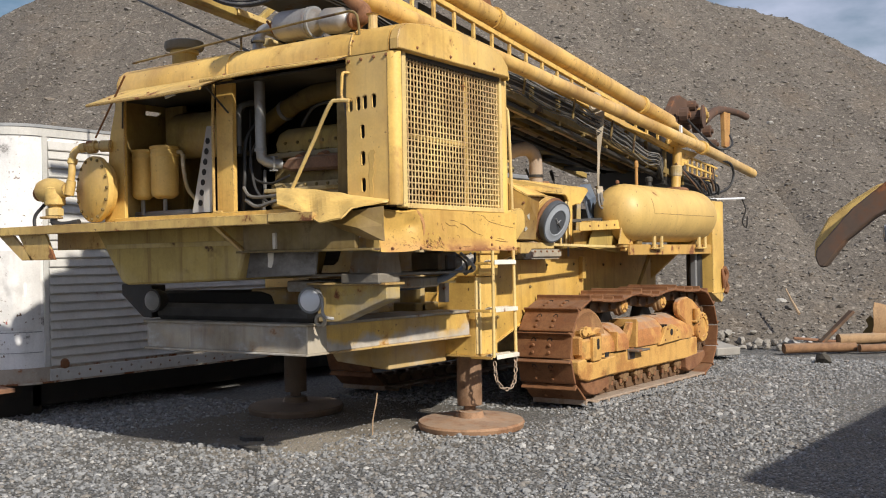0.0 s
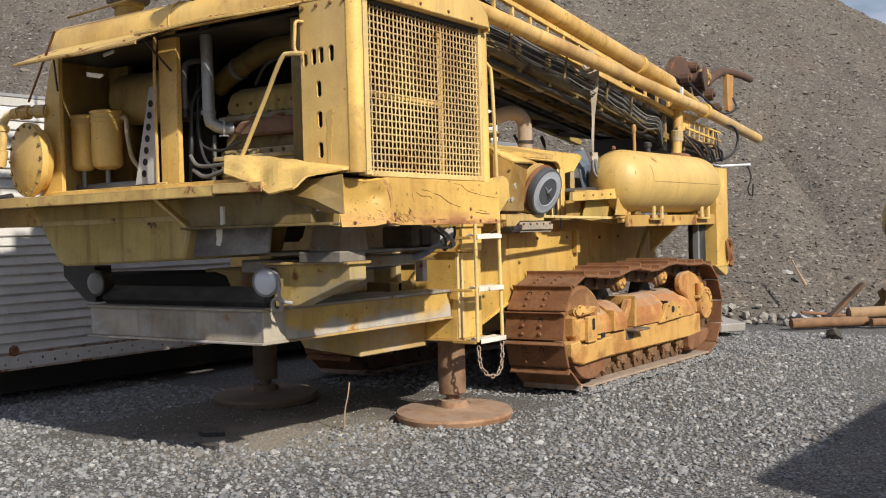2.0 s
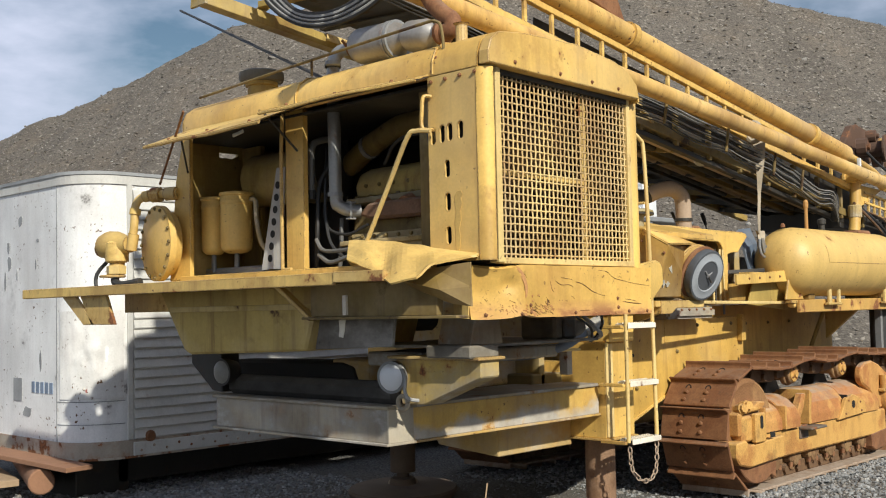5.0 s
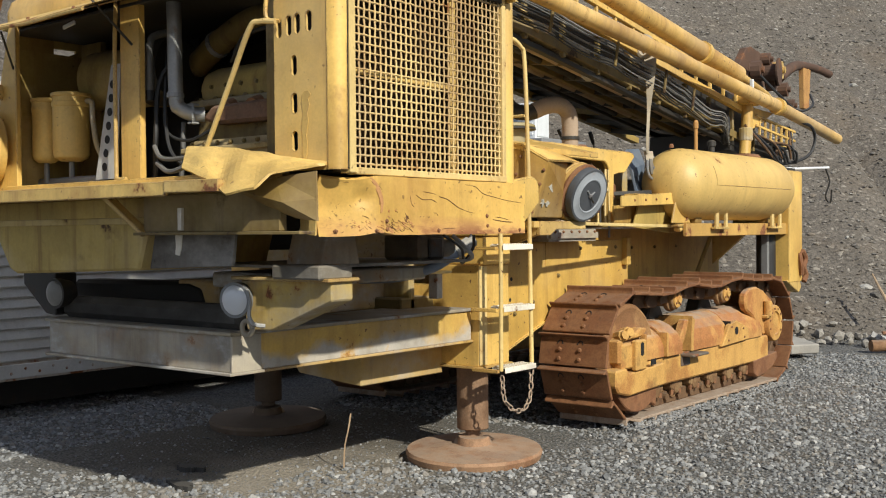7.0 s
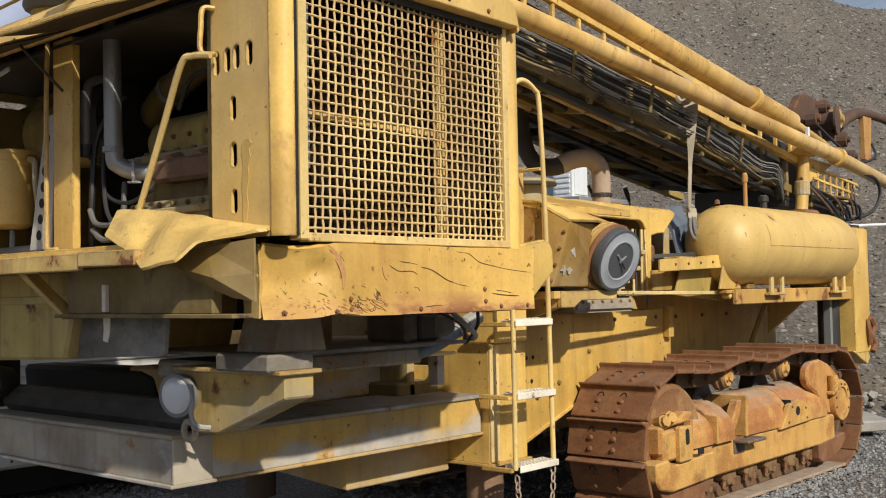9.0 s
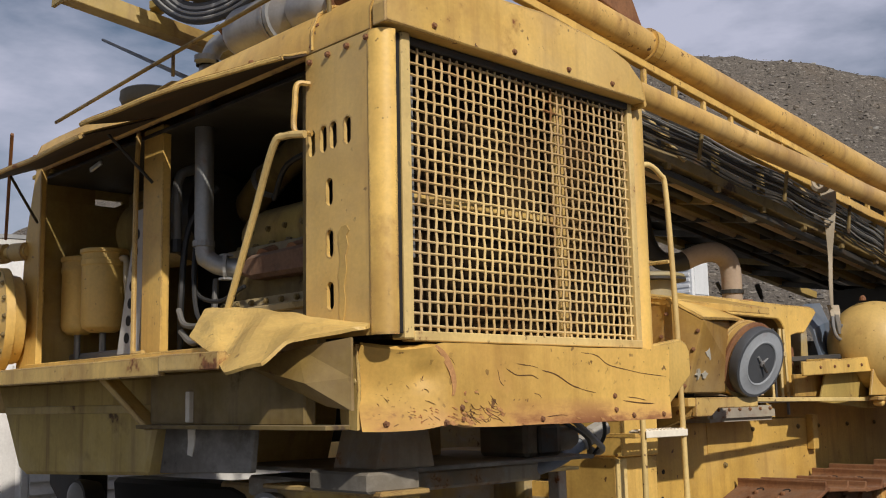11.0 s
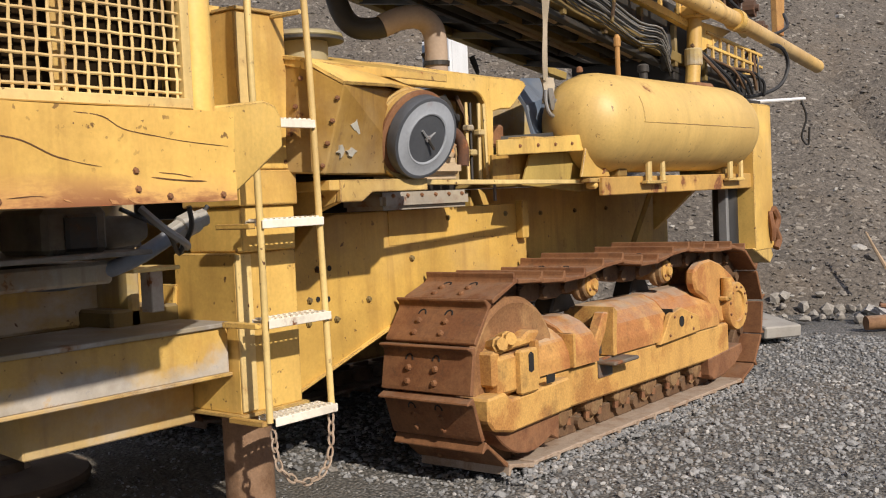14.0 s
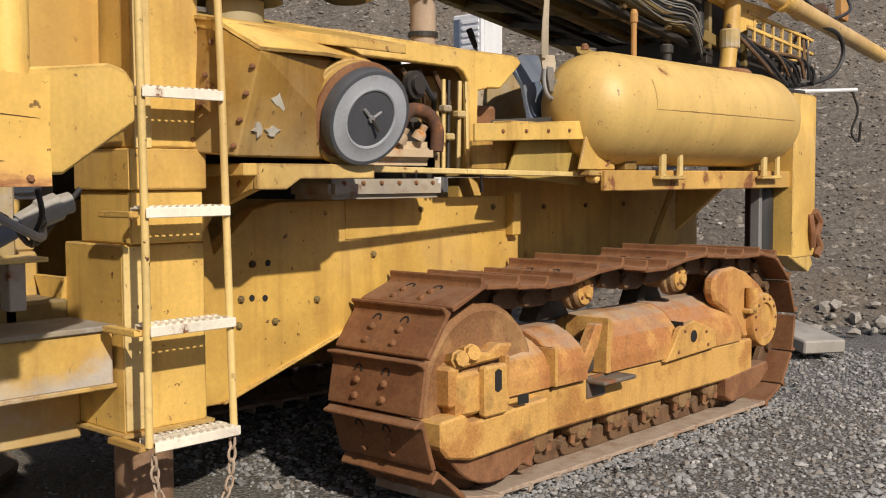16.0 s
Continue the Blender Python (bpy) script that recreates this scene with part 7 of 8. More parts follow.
part("exhaust_clamp", lathe([(1.93, 0.075), (1.945, 0.082), (1.96, 0.08), (1.975, 0.066)], (-4.51, 9.31, 0), (0, 0, 1), 16), rust_mat, rig)
part("hand_rail_rod", bar((-3.78, 7.98, 1.372), (-3.92, 9.68, 1.352), 0.034, 0.022), paint_pale, rig)
part("rail_cap", lathe([(0, 0.02), (0.02, 0.026), (0.05, 0.026), (0.06, 0.015)], (-3.90, 9.70, 1.335), (1, 0.2, 0), 14), paint, rig, "", True)
part("rail_drop", box((-4.26, 9.33, 1.27), (-4.245, 9.345, 1.36), 0.002), grey_steel, rig)

# -- bracket, deck, air tank, end post --
brk = part("tank_bracket", box((-3.99, 9.10, 1.52), (-3.879, 9.70, 1.585), 0.004), paint, rig, "yellow bolted bracket beam")
part("bracket_face", prism([(8.84, 1.488), (9.73, 1.520), (9.73, 1.608), (8.84, 1.562)], "x", -3.878, -3.862, 0.003), paint, brk)
for k in range(5):
    again("bolt", bolt_r, facing((-3.861, 9.02 + k * 0.16, 1.535 + k * 0.006), (1, 0, 0)), brk)
# Web's yellow is darkened for the shade below the bracket, with stains over it.
part("bracket_web", prism([(8.98, 1.50), (9.70, 1.525), (9.78, 1.375), (8.98, 1.375)], "x", -4.02, -4.0, 0.003), surface("shaded_stained_web_paint", (0.46, 0.29, 0.07), rust=0.25, rough=0.7, stain=0.8, chips=0.5), brk)
part("bracket_gusset", prism([(9.64, 1.60), (9.745, 1.625), (9.86, 1.375), (9.56, 1.375)], "x", -3.861, -3.845, 0.003), paint, brk)
part("bracket_plate", prism([(9.16, 1.345), (9.24, 1.500), (9.74, 1.525), (9.88, 1.30), (9.70, 1.30)], "x", -3.965, -3.950, 0.003), shade_paint, brk)
part("grab_handle", tube(bend([(-3.85, 9.70, 1.575), (-3.83, 9.735, 1.57), (-3.83, 9.76, 1.50), (-3.84, 9.79, 1.41), (-3.855, 9.77, 1.39)], 5), 0.008, 6), rust_mat, brk)
deck2 = part("rear_deck", box((-4.9, 9.62, 1.345), (-3.83, 11.84, 1.37), 0.004), paint_worn, rig, "worn yellow rear deck")
part("deck_edge", box((-3.84, 9.72, 1.272), (-3.81, 11.86, 1.372), 0.005), surface("worn_deck_edge", (0.60, 0.36, 0.10), rust=0.42, rough=0.6, rust_scale=4), deck2, "worn deck edge")
part("deck_rib", prism([(-4.24, 1.345), (-3.86, 1.345), (-4.24, 1.02)], "y", 11.10, 11.14, 0.002), shade_paint, deck2)
tank = part("air_tank", lathe([(9.57, 0.0), (9.572, 0.05), (9.582, 0.10), (9.604, 0.15), (9.645, 0.205), (9.70, 0.244), (9.77, 0.267), (9.84, 0.275), (11.42, 0.275), (11.50, 0.268), (11.58, 0.245), (11.65, 0.20), (11.70, 0.13), (11.715, 0)], (-3.93, 0, 1.672), (0, 1, 0), 48), tank_paint, rig, "yellow domed air tank lying on saddles", True)
part("weld_seam", tube([(-3.656, y, 1.662 + 0.001 * math.sin(y * 40)) for y in np.linspace(9.92, 11.42, 20)], 0.0035, 5), paint_worn, tank)
part("weld_seam", tube([(-3.93 + 0.2755 * math.cos(a), 9.925, 1.672 + 0.2755 * math.sin(a)) for a in (math.radians(-2 + 3 * k) for k in range(11))], 0.003, 5), paint_worn, tank)
part("tank_plug", lathe([(0, 0.02), (0.02, 0.018), (0.03, 0.01)], (-3.93, 9.72, 1.945), (0, 0, 1), 10), rust_mat, tank)
part("tank_riser", tube([(-3.95, 10.18, 1.94), (-3.95, 10.18, 2.12), (-3.95, 10.18, 2.125), (-3.95, 10.18, 2.17), (-3.95, 10.18, 2.19)], [0.015, 0.015, 0.021, 0.021, 0.012], 12), surface("orange_pipe", (0.52, 0.27, 0.08), rust=0.25, rough=0.6), tank)
part("tank_valve", lathe([(1.93, 0.04), (1.96, 0.04), (1.962, 0.026), (2.01, 0.026), (2.012, 0.036), (2.05, 0.036), (2.06, 0.02)], (-4.02, 10.62, 0), (0, 0, 1), 14), dark_steel, tank, "", True)
for y in (9.98, 11.35):
    part("saddle", box((-4.14, y - 0.05, 1.37), (-3.83, y + 0.05, 1.45), 0.008), shade_paint, tank)
def pegs(y0):
    for y, h, w in ((y0, 1.512, 0.022), (y0 + 0.17, 1.50, 0.016)):
        part("peg", box((-3.79, y - w, 1.335), (-3.765, y + w, h), 0.005), paint_pale, tank)
    part("peg_bar", box((-3.80, y0 - 0.05, 1.325), (-3.76, y0 + 0.20, 1.345), 0.004), paint_worn, tank)
pegs(10.18)
pegs(11.30)
post2 = part("end_post", box((-4.06, 11.71, 0.84), (-3.785, 12.03, 1.845), 0.005), paint, rig, "yellow end post with rusty hanging chain")
part("post_foot", prism([(11.66, 0.86), (11.98, 0.86), (12.02, 0.79), (11.96, 0.74), (11.80, 0.80)], "x", -3.92, -3.79, 0.005), paint_worn, post2)
part("post_bracket", box((-4.1, 11.62, 1.84), (-3.80, 11.90, 1.87), 0.004), dark_steel, post2)
part("slack_chain", tube(bend([(-3.77, 11.99, 1.12), (-3.765, 12.05, 1.05), (-3.77, 12.02, 0.97), (-3.765, 12.06, 0.90), (-3.77, 12.02, 0.84)], 6), 0.026, 7), rust_mat, post2, "rusty chain hanging on the post", True)
part("slack_chain", tube(bend([(-3.78, 11.95, 1.10), (-3.76, 11.94, 1.0), (-3.77, 11.97, 0.90)], 6), 0.02, 7), rust_mat, post2, "", True)
part("marker_rod", tube([(-3.86, 11.86, 1.865), (-3.60, 12.20, 1.88)], 0.012, 8), white_plastic, post2, "white rod")
part("marker_rod", bar((-4.0, 11.80, 1.872), (-3.84, 11.92, 1.876), 0.03, 0.015), white_plastic, post2)
part("cord", tube(bend([(-3.62, 12.18, 1.87), (-3.60, 12.22, 1.75), (-3.63, 12.2, 1.62), (-3.60, 12.24, 1.56), (-3.58, 12.22, 1.68)], 5), 0.008, 5), rubber, post2)
part("deck_post", box((-3.96, 11.50, 0.86), (-3.90, 11.54, 1.345), 0.004), grey_steel, rig)
part("hanging_tube", tube([(-3.98, 11.66, 0.88), (-3.98, 11.66, 1.34)], 0.085, 16), rubber, rig, "black rubber tube beside the end post", True)
part("deck_post", bar((-4.35, 10.95, 0.86), (-4.2, 11.05, 1.34), 0.05, 0.03), shade_paint, rig)
part("stowed_block", box((-4.50, 9.20, 1.56), (-4.25, 9.45, 1.68), 0.015), rust_mat, rig)
part("stowed_block", bar((-4.3, 9.42, 1.60), (-4.05, 9.62, 1.61), 0.08, 0.03), dark_steel, rig)
# Dark sheets added to fill the unlit space behind the bracket.
part("bay_lining", box((-4.98, 9.42, 1.37), (-4.93, 11.8, 1.78), 0.004), dark_steel, rig)
part("bay_lining", box((-4.93, 9.46, 1.37), (-4.20, 9.49, 1.50), 0.004), dark_steel, rig)
part("blue_cover", sheet([[(-4.30, 9.60, 1.90), (-4.34, 9.75, 1.95), (-4.42, 10.1, 1.98)], [(-4.20, 9.58, 1.78), (-4.22, 9.75, 1.82), (-4.34, 10.05, 1.85)], [(-4.14, 9.56, 1.60), (-4.18, 9.75, 1.62), (-4.30, 10.0, 1.65)]], 0.02), blue_mat, rig, "faded blue-grey sheet cover")

# -- lowered mast --
pipe_paint = surface("scuffed_pipe_paint", (0.66, 0.42, 0.13), rust=0.14, rough=0.5, stain=0.7, chips=0.7, smear=0.0)
mast = part("mast", box((-5.9, 8.2, 2.2), (-5.8, 8.3, 2.3), 0.01), dark_steel, rig, "lowered yellow lattice mast with hose bundles")
def rail_z(y, off=0.0):
    """Height on the mast: off above the truss's lower rail."""
    return 2.741 - 0.147 * (y - 8.974) + off
def mp(y, off, x):
    return (x, y, rail_z(y, off))
def far(y, off, x):
    """A point on the mast's far side, which lies flatter over the engine house."""
    return (x - 0.028 * (y - 7.6), y, 2.79 - 0.1045 * (y - 7.6) + off)
Y0 = 5.0
part("side_pipe", tube([(-3.79, Y0, 3.013), (-3.85, 7.55, 2.80), (-3.90, 9.7, 2.62), (-3.945, 11.86, 2.44), (-4.04, 12.95, 2.362), (-4.13, 14.0, 2.284)], 0.057, 18), pipe_paint, mast, "long yellow side pipe", True)
part("pipe_collar", lathe([(-0.035, 0.056), (-0.035, 0.076), (0.035, 0.076), (0.035, 0.056)], (-3.945, 11.86, 2.44), (-0.03, 1, -0.08), 22), paint, mast)
part("top_pipe", tube([mp(y, 0.298, -4.10) for y in (Y0, 7.3, 9.5, 11.34)], 0.076, 20), pipe_paint, mast, "thick yellow top pipe", True)
for y in (7.9, 10.63):
    part("pipe_collar", lathe([(-0.03, 0.08), (-0.03, 0.093), (0.03, 0.093), (0.03, 0.08)], mp(y, 0.298, -4.10), (0, 1, -0.147), 22), paint, mast)
part("thin_pipe", tube([(-4.10, 11.3, 2.70), (-4.20, 12.2, 2.60), (-4.40, 13.1, 2.52)], 0.038, 12), paint, mast, "", True)
# side truss between the pipes
part("truss_rail", bar(mp(Y0, 0.19, -4.10), mp(11.3, 0.17, -4.10), 0.04, 0.040), paint, mast)
part("truss_rail", bar(mp(Y0, 0.0, -4.10), mp(11.45, 0.0, -4.10), 0.05, 0.052), paint, mast)
bm_post = mesh_of("truss_post", box((-0.013, -0.013, -0.5), (0.013, 0.013, 0.5), 0.003), paint)
y = 5.2
while y < 11.3:
    again("truss_post", bm_post, Matrix.Translation(mp(y, 0.09, -4.10)) @ Matrix.Diagonal((1, 1, 0.18, 1)), mast)
    y += 0.265
for y in (7.75, 9.35):
    part("truss_diagonal", bar(mp(y, -0.02, -4.12), mp(y + 0.45, -0.22, -4.12), 0.025, 0.025), paint_dusty, mast)
# box of the mast: chords, floor plates with open joints, cross pieces
def low(x):
    return -0.27 + (x + 4.15) * 0.25 / -1.45
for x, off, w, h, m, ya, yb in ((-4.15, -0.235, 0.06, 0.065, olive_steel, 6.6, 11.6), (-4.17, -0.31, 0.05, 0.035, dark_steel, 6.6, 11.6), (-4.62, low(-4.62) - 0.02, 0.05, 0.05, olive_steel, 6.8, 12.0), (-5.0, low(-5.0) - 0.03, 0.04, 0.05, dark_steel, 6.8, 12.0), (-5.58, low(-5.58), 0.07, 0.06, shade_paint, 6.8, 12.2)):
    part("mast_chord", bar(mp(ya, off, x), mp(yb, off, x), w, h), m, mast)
# Floor and side sheets are dark to stand in for shade inside the mast.
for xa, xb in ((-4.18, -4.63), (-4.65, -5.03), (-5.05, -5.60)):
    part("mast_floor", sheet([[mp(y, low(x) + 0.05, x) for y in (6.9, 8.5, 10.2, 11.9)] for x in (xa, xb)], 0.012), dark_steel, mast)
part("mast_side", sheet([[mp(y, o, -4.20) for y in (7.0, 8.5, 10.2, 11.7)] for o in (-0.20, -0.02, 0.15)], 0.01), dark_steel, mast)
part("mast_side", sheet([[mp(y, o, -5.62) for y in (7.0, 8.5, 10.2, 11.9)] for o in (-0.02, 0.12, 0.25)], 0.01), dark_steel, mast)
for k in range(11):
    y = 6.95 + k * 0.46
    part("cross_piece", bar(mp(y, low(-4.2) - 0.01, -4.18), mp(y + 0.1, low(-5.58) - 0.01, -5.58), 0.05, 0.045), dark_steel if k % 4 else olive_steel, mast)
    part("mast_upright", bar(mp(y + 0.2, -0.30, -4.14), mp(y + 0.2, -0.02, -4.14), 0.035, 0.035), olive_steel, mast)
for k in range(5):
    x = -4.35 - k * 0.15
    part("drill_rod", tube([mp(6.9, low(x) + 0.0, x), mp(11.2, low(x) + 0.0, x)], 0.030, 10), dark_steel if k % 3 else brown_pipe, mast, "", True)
# far side over the engine house
for off, w, h in ((0.20, 0.11, 0.10), (0.52, 0.07, 0.07)):
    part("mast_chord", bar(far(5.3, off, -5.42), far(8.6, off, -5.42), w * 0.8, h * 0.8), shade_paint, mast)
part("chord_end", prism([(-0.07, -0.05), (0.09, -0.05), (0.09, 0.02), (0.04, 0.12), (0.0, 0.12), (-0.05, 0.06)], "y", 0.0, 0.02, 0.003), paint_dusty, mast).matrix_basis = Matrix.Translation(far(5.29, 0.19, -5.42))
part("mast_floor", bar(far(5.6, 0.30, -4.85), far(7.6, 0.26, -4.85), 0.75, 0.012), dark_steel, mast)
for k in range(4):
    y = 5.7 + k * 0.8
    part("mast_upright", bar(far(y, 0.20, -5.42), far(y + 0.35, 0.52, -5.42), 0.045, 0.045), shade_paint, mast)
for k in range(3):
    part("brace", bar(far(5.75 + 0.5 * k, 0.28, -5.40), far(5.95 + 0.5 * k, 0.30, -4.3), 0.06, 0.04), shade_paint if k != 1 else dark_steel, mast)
# hoses slung along the side between clamps
rh = random.Random(5)
mast_hose = surface("weathered_grey_hose", (0.21, 0.21, 0.205), dust=0.2, rough=0.6)
clamps = [5.2, 6.2, 7.2, 8.19, 9.03, 9.77, 10.25]
for k in range(12):
    o, x = -0.085 - 0.0135 * k, -4.02 - 0.012 * (k % 3)
    slack = rh.uniform(0.004, 0.020) + (0.012 if k > 8 else 0)
    pts = []
    for a, b in zip(clamps, clamps[1:]):
        for i in range(4):
            s_ = i / 4
            pts.append(mp(a + (b - a) * s_, o - slack * math.sin(math.pi * s_) - (0.05 if a > 9.5 else 0) * (a + (b - a) * s_ - 9.5), x))
    pts.append(mp(10.25, o - 0.06, x))
    pts += [mp(10.6, o - 0.09 - 0.02 * rh.random(), x), mp(10.95, -0.14 - 0.012 * k, x - 0.03), mp(11.15, -0.22 - 0.016 * k, -4.10)]
    part("hose", tube(bend(pts, 3), 0.0044 if k % 4 else 0.0060, 6), mast_hose if k in (0, 1, 3, 5, 6, 9) else rubber, mast, "", True)
for y in clamps[2:]:
    dz = -0.05 * max(0, y - 9.5)
    part("hose_clamp", bar(mp(y + 0.02, -0.06 + dz, -4.0), mp(y - 0.03, -0.25 + dz, -4.0), 0.016, 0.02), olive_steel, mast)
part("junction_lump", lathe([(-0.07, 0.0), (-0.06, 0.05), (0, 0.075), (0.06, 0.05), (0.07, 0)], mp(9.15, -0.22, -4.30), (0, 1, 0), 14), hose_grey, mast, "", True)
part("hose_knot", lathe([(-0.14, 0.01), (-0.10, 0.04), (0, 0.05), (0.10, 0.035), (0.15, 0.01)], (-4.14, 11.15, 2.20), (0, 0.2, 1), 12), rubber, mast, "", True)
# mast foot: swivel pipe, valves, hose loops, grating
part("swivel_pipe", tube(bend([(-4.05, 11.42, 2.50), (-4.05, 11.42, 2.40), (-4.05, 11.41, 2.25), (-4.05, 11.38, 2.08), (-4.05, 11.36, 1.98)], 5), 0.050, 14), paint, mast, "", True)
part("swivel_joint", lathe([(-0.06, 0.05), (-0.05, 0.060), (0.05, 0.060), (0.06, 0.05)], (-4.05, 11.39, 2.16), (0, 0, 1), 14), paint_dusty, mast)
part("swivel_joint", box((-4.14, 11.27, 1.90), (-3.96, 11.52, 1.985), 0.02), rust_mat, mast)
part("swivel_joint", box((-4.14, 11.30, 2.42), (-3.98, 11.54, 2.50), 0.012), paint, mast)
part("foot_plate_gusset", prism([(11.45, 2.42), (12.05, 2.40), (11.70, 2.26), (11.50, 2.20)], "x", -4.09, -4.06, 0.004), paint, mast)
for k in range(7):
    y = 11.72 + k * 0.13
    part("foot_slat", bar((-4.06, y, 2.16 - 0.012 * k), (-4.06, y, 2.35 - 0.012 * k), 0.02, 0.02), paint, mast)
for dz in (0.0, 0.09, 0.18):
    part("foot_rail", bar((-4.06, 11.62, 2.17 + dz), (-4.06, 12.58, 2.08 + dz), 0.025, 0.022), paint, mast)
part("foot_body", bar((-4.55, 11.3, 2.10), (-4.55, 12.5, 2.02), 0.8, 0.16), dark_steel, mast)
for k in range(9):
    a = rh.uniform(0, 1)
    part("hose_loop", tube(bend([(-4.04, 11.35 + 0.08 * k, 2.24 - 0.02 * k), (-3.99, 11.6 + 0.1 * k, 2.05 + 0.06 * a), (-4.0, 11.9 + 0.07 * k, 1.94 + 0.05 * a), (-4.08, 12.15 + 0.05 * k, 2.0 + 0.05 * k * a), (-4.12, 12.3, 2.15)], 5), 0.009 if k % 2 else 0.012, 7), rubber if k % 3 else link_mat, mast, "", True)
part("hose_loop", tube(bend([(-4.0, 12.45, 2.36), (-3.97, 12.78, 2.32), (-3.97, 12.88, 2.18), (-4.0, 12.72, 2.02), (-4.08, 12.3, 1.94), (-4.12, 11.9, 1.97)], 6), 0.015, 7), rubber, mast, "", True)
winch_mat = surface("dark_winch_rust", (0.10, 0.055, 0.035), rust=0.4, rough=0.8, rust_col=(0.17, 0.075, 0.035))
winch = part("winch_bracket", prism([(13.05, 2.90), (13.42, 3.28), (13.55, 3.31), (14.30, 3.20), (14.46, 3.06), (14.2, 3.0), (13.7, 2.84)], "x", -4.98, -4.90, 0.006), winch_mat, mast, "dark rusty winch bracket with hook arm")
part("winch_strut", bar((-4.55, 11.9, 2.30), (-4.90, 13.4, 2.98), 0.10, 0.10), winch_mat, winch)
part("winch_drum", lathe([(-0.16, 0.15), (-0.14, 0.15), (-0.13, 0.09), (0.13, 0.09), (0.14, 0.15), (0.16, 0.15)], (-4.78, 13.62, 3.02), (1, 0.2, 0), 18), winch_mat, winch)
for k, (y, z, r) in enumerate(((13.35, 3.02, 0.10), (13.75, 2.92, 0.09), (13.95, 3.08, 0.10), (14.1, 2.88, 0.08), (14.3, 2.72, 0.07), (13.6, 3.16, 0.07))):
    part("winch_gear", lathe([(-0.05, 0), (-0.05, r), (0.05, r), (0.05, r * 0.4), (0.08, r * 0.4), (0.08, 0)], (-4.76, y, z), (1, 0.2, 0), 12), winch_mat if k != 2 else paint_worn, winch)
part("hook_arm", tube(bend([(-4.86, 14.25, 3.04), (-4.88, 14.6, 3.18), (-4.9, 15.0, 3.27), (-4.9, 15.6, 3.29), (-4.9, 16.0, 3.27)], 6), [0.06] * 12 + [0.05] * 13, 10), winch_mat, winch, "curved rusty arm", True)
part("hook_arm", prism([(15.0, 3.24), (15.24, 3.24), (15.18, 2.74), (15.02, 2.76)], "x", -4.92, -4.86, 0.005), rusted("orange_rust", (0.46, 0.25, 0.08), (0.36, 0.15, 0.05), (0.12, 0.06, 0.03), 0.0, 0.5, 4.0), winch)
part("winch_hose", tube(bend([(-4.7, 13.3, 2.95), (-4.6, 13.6, 2.75), (-4.55, 14.0, 2.62), (-4.5, 14.3, 2.70), (-4.6, 14.5, 2.85)], 6), 0.014, 7), rubber, winch, "", True)
part("marker", box((-4.06, 11.50, 2.56), (-4.03, 11.53, 2.66), 0.003), white_plastic, mast)
# gear over the engine house: hose loops and cable
for k in range(7):
    part("sag_hose", tube(bend([(-5.20 - 0.01 * k, 5.62, 3.42), (-5.10, 5.62, 3.20 + 0.02 * k), (-4.85, 5.64, 3.03 + 0.012 * k), (-4.55, 5.66, 2.97 + 0.012 * k), (-4.25, 5.68, 3.02 + 0.014 * k), (-4.05, 5.7, 3.16), (-3.98, 5.72, 3.42)], 6), 0.014, 7), hose_grey if k % 2 else rubber, mast, "", True)
part("name_tag", bar(far(6.25, 0.215, -5.355), far(6.6, 0.215, -5.355), 0.006, 0.05), paint_pale, mast)
part("guy_cable", tube([(-7.2, 6.35, 3.73), (-4.26, 5.33, 2.57)], 0.010, 6), rubber, mast)
part("mast_fin", prism([(7.3, 3.40), (7.85, 3.26), (7.65, 3.62), (7.45, 3.68)], "x", -4.12, -4.08, 0.006), rust_mat, mast, "rusty fin above the top pipe")

# webbing strap hung from the mast
rows = [[(-4.03 - 0.02 * t + w * 0.030 * math.sin(1.2 + t * 2.6), 9.575 + 0.012 * math.sin(t * 5.5) + w * 0.046 * (0.55 + 0.45 * math.cos(t * 6.0)), 2.70 - 0.80 * t) for w in (-1, -0.4, 0.4, 1)] for t in (k / 20 for k in range(21))]
strap = part("webbing_strap", sheet(rows, 0.006), strap_mat, rig, "faded grey webbing strap with a twisted steel hook")
part("strap_tail", sheet([[(-4.05 + 0.012 * w, 9.575 + 0.045 * w * (1 - 0.55 * t) + 0.02 * math.sin(t * 4), 1.92 - 0.14 * t) for w in (-1, -0.4, 0.4, 1)] for t in (0, 0.25, 0.5, 0.75, 1)], 0.010), strap_mat, strap)
part("strap_hook", tube(bend([(-4.045, 9.555, 1.85), (-4.04, 9.545, 1.79), (-4.03, 9.552, 1.735), (-4.02, 9.585, 1.712), (-4.015, 9.612, 1.735), (-4.015, 9.612, 1.775), (-4.02, 9.600, 1.80)], 5), 0.011, 8), galvanised, strap, "bright steel hook", True)
part("hook_plate", sheet([[(-4.03, 9.555, 1.86), (-4.03, 9.60, 1.86)], [(-4.02, 9.548, 1.80), (-4.02, 9.605, 1.80)], [(-4.02, 9.565, 1.745), (-4.02, 9.600, 1.745)]], 0.006), galvanised, strap)
part("strap_loop", tube([mp(9.48, 0.02 + 0.075 * math.sin(a), -4.02 + 0.06 * math.cos(a)) for a in (k * math.pi / 8 for k in range(17))], 0.02, 6), strap_mat, strap)

# white box on the far side of the rig
wb = thing("control_cabinet", (-7.55, 13.15, 0.0), "small white control cabinet with louvres on a grey stand", "cabinet")
part("cabinet_body", box((-7.72, 13.0, 2.42), (-7.36, 13.30, 2.86), 0.012), white_plastic, wb)
part("louvre", box((-7.70, 12.985, 2.46), (-7.62, 13.0, 2.82), 0.003), blue_mat, wb)
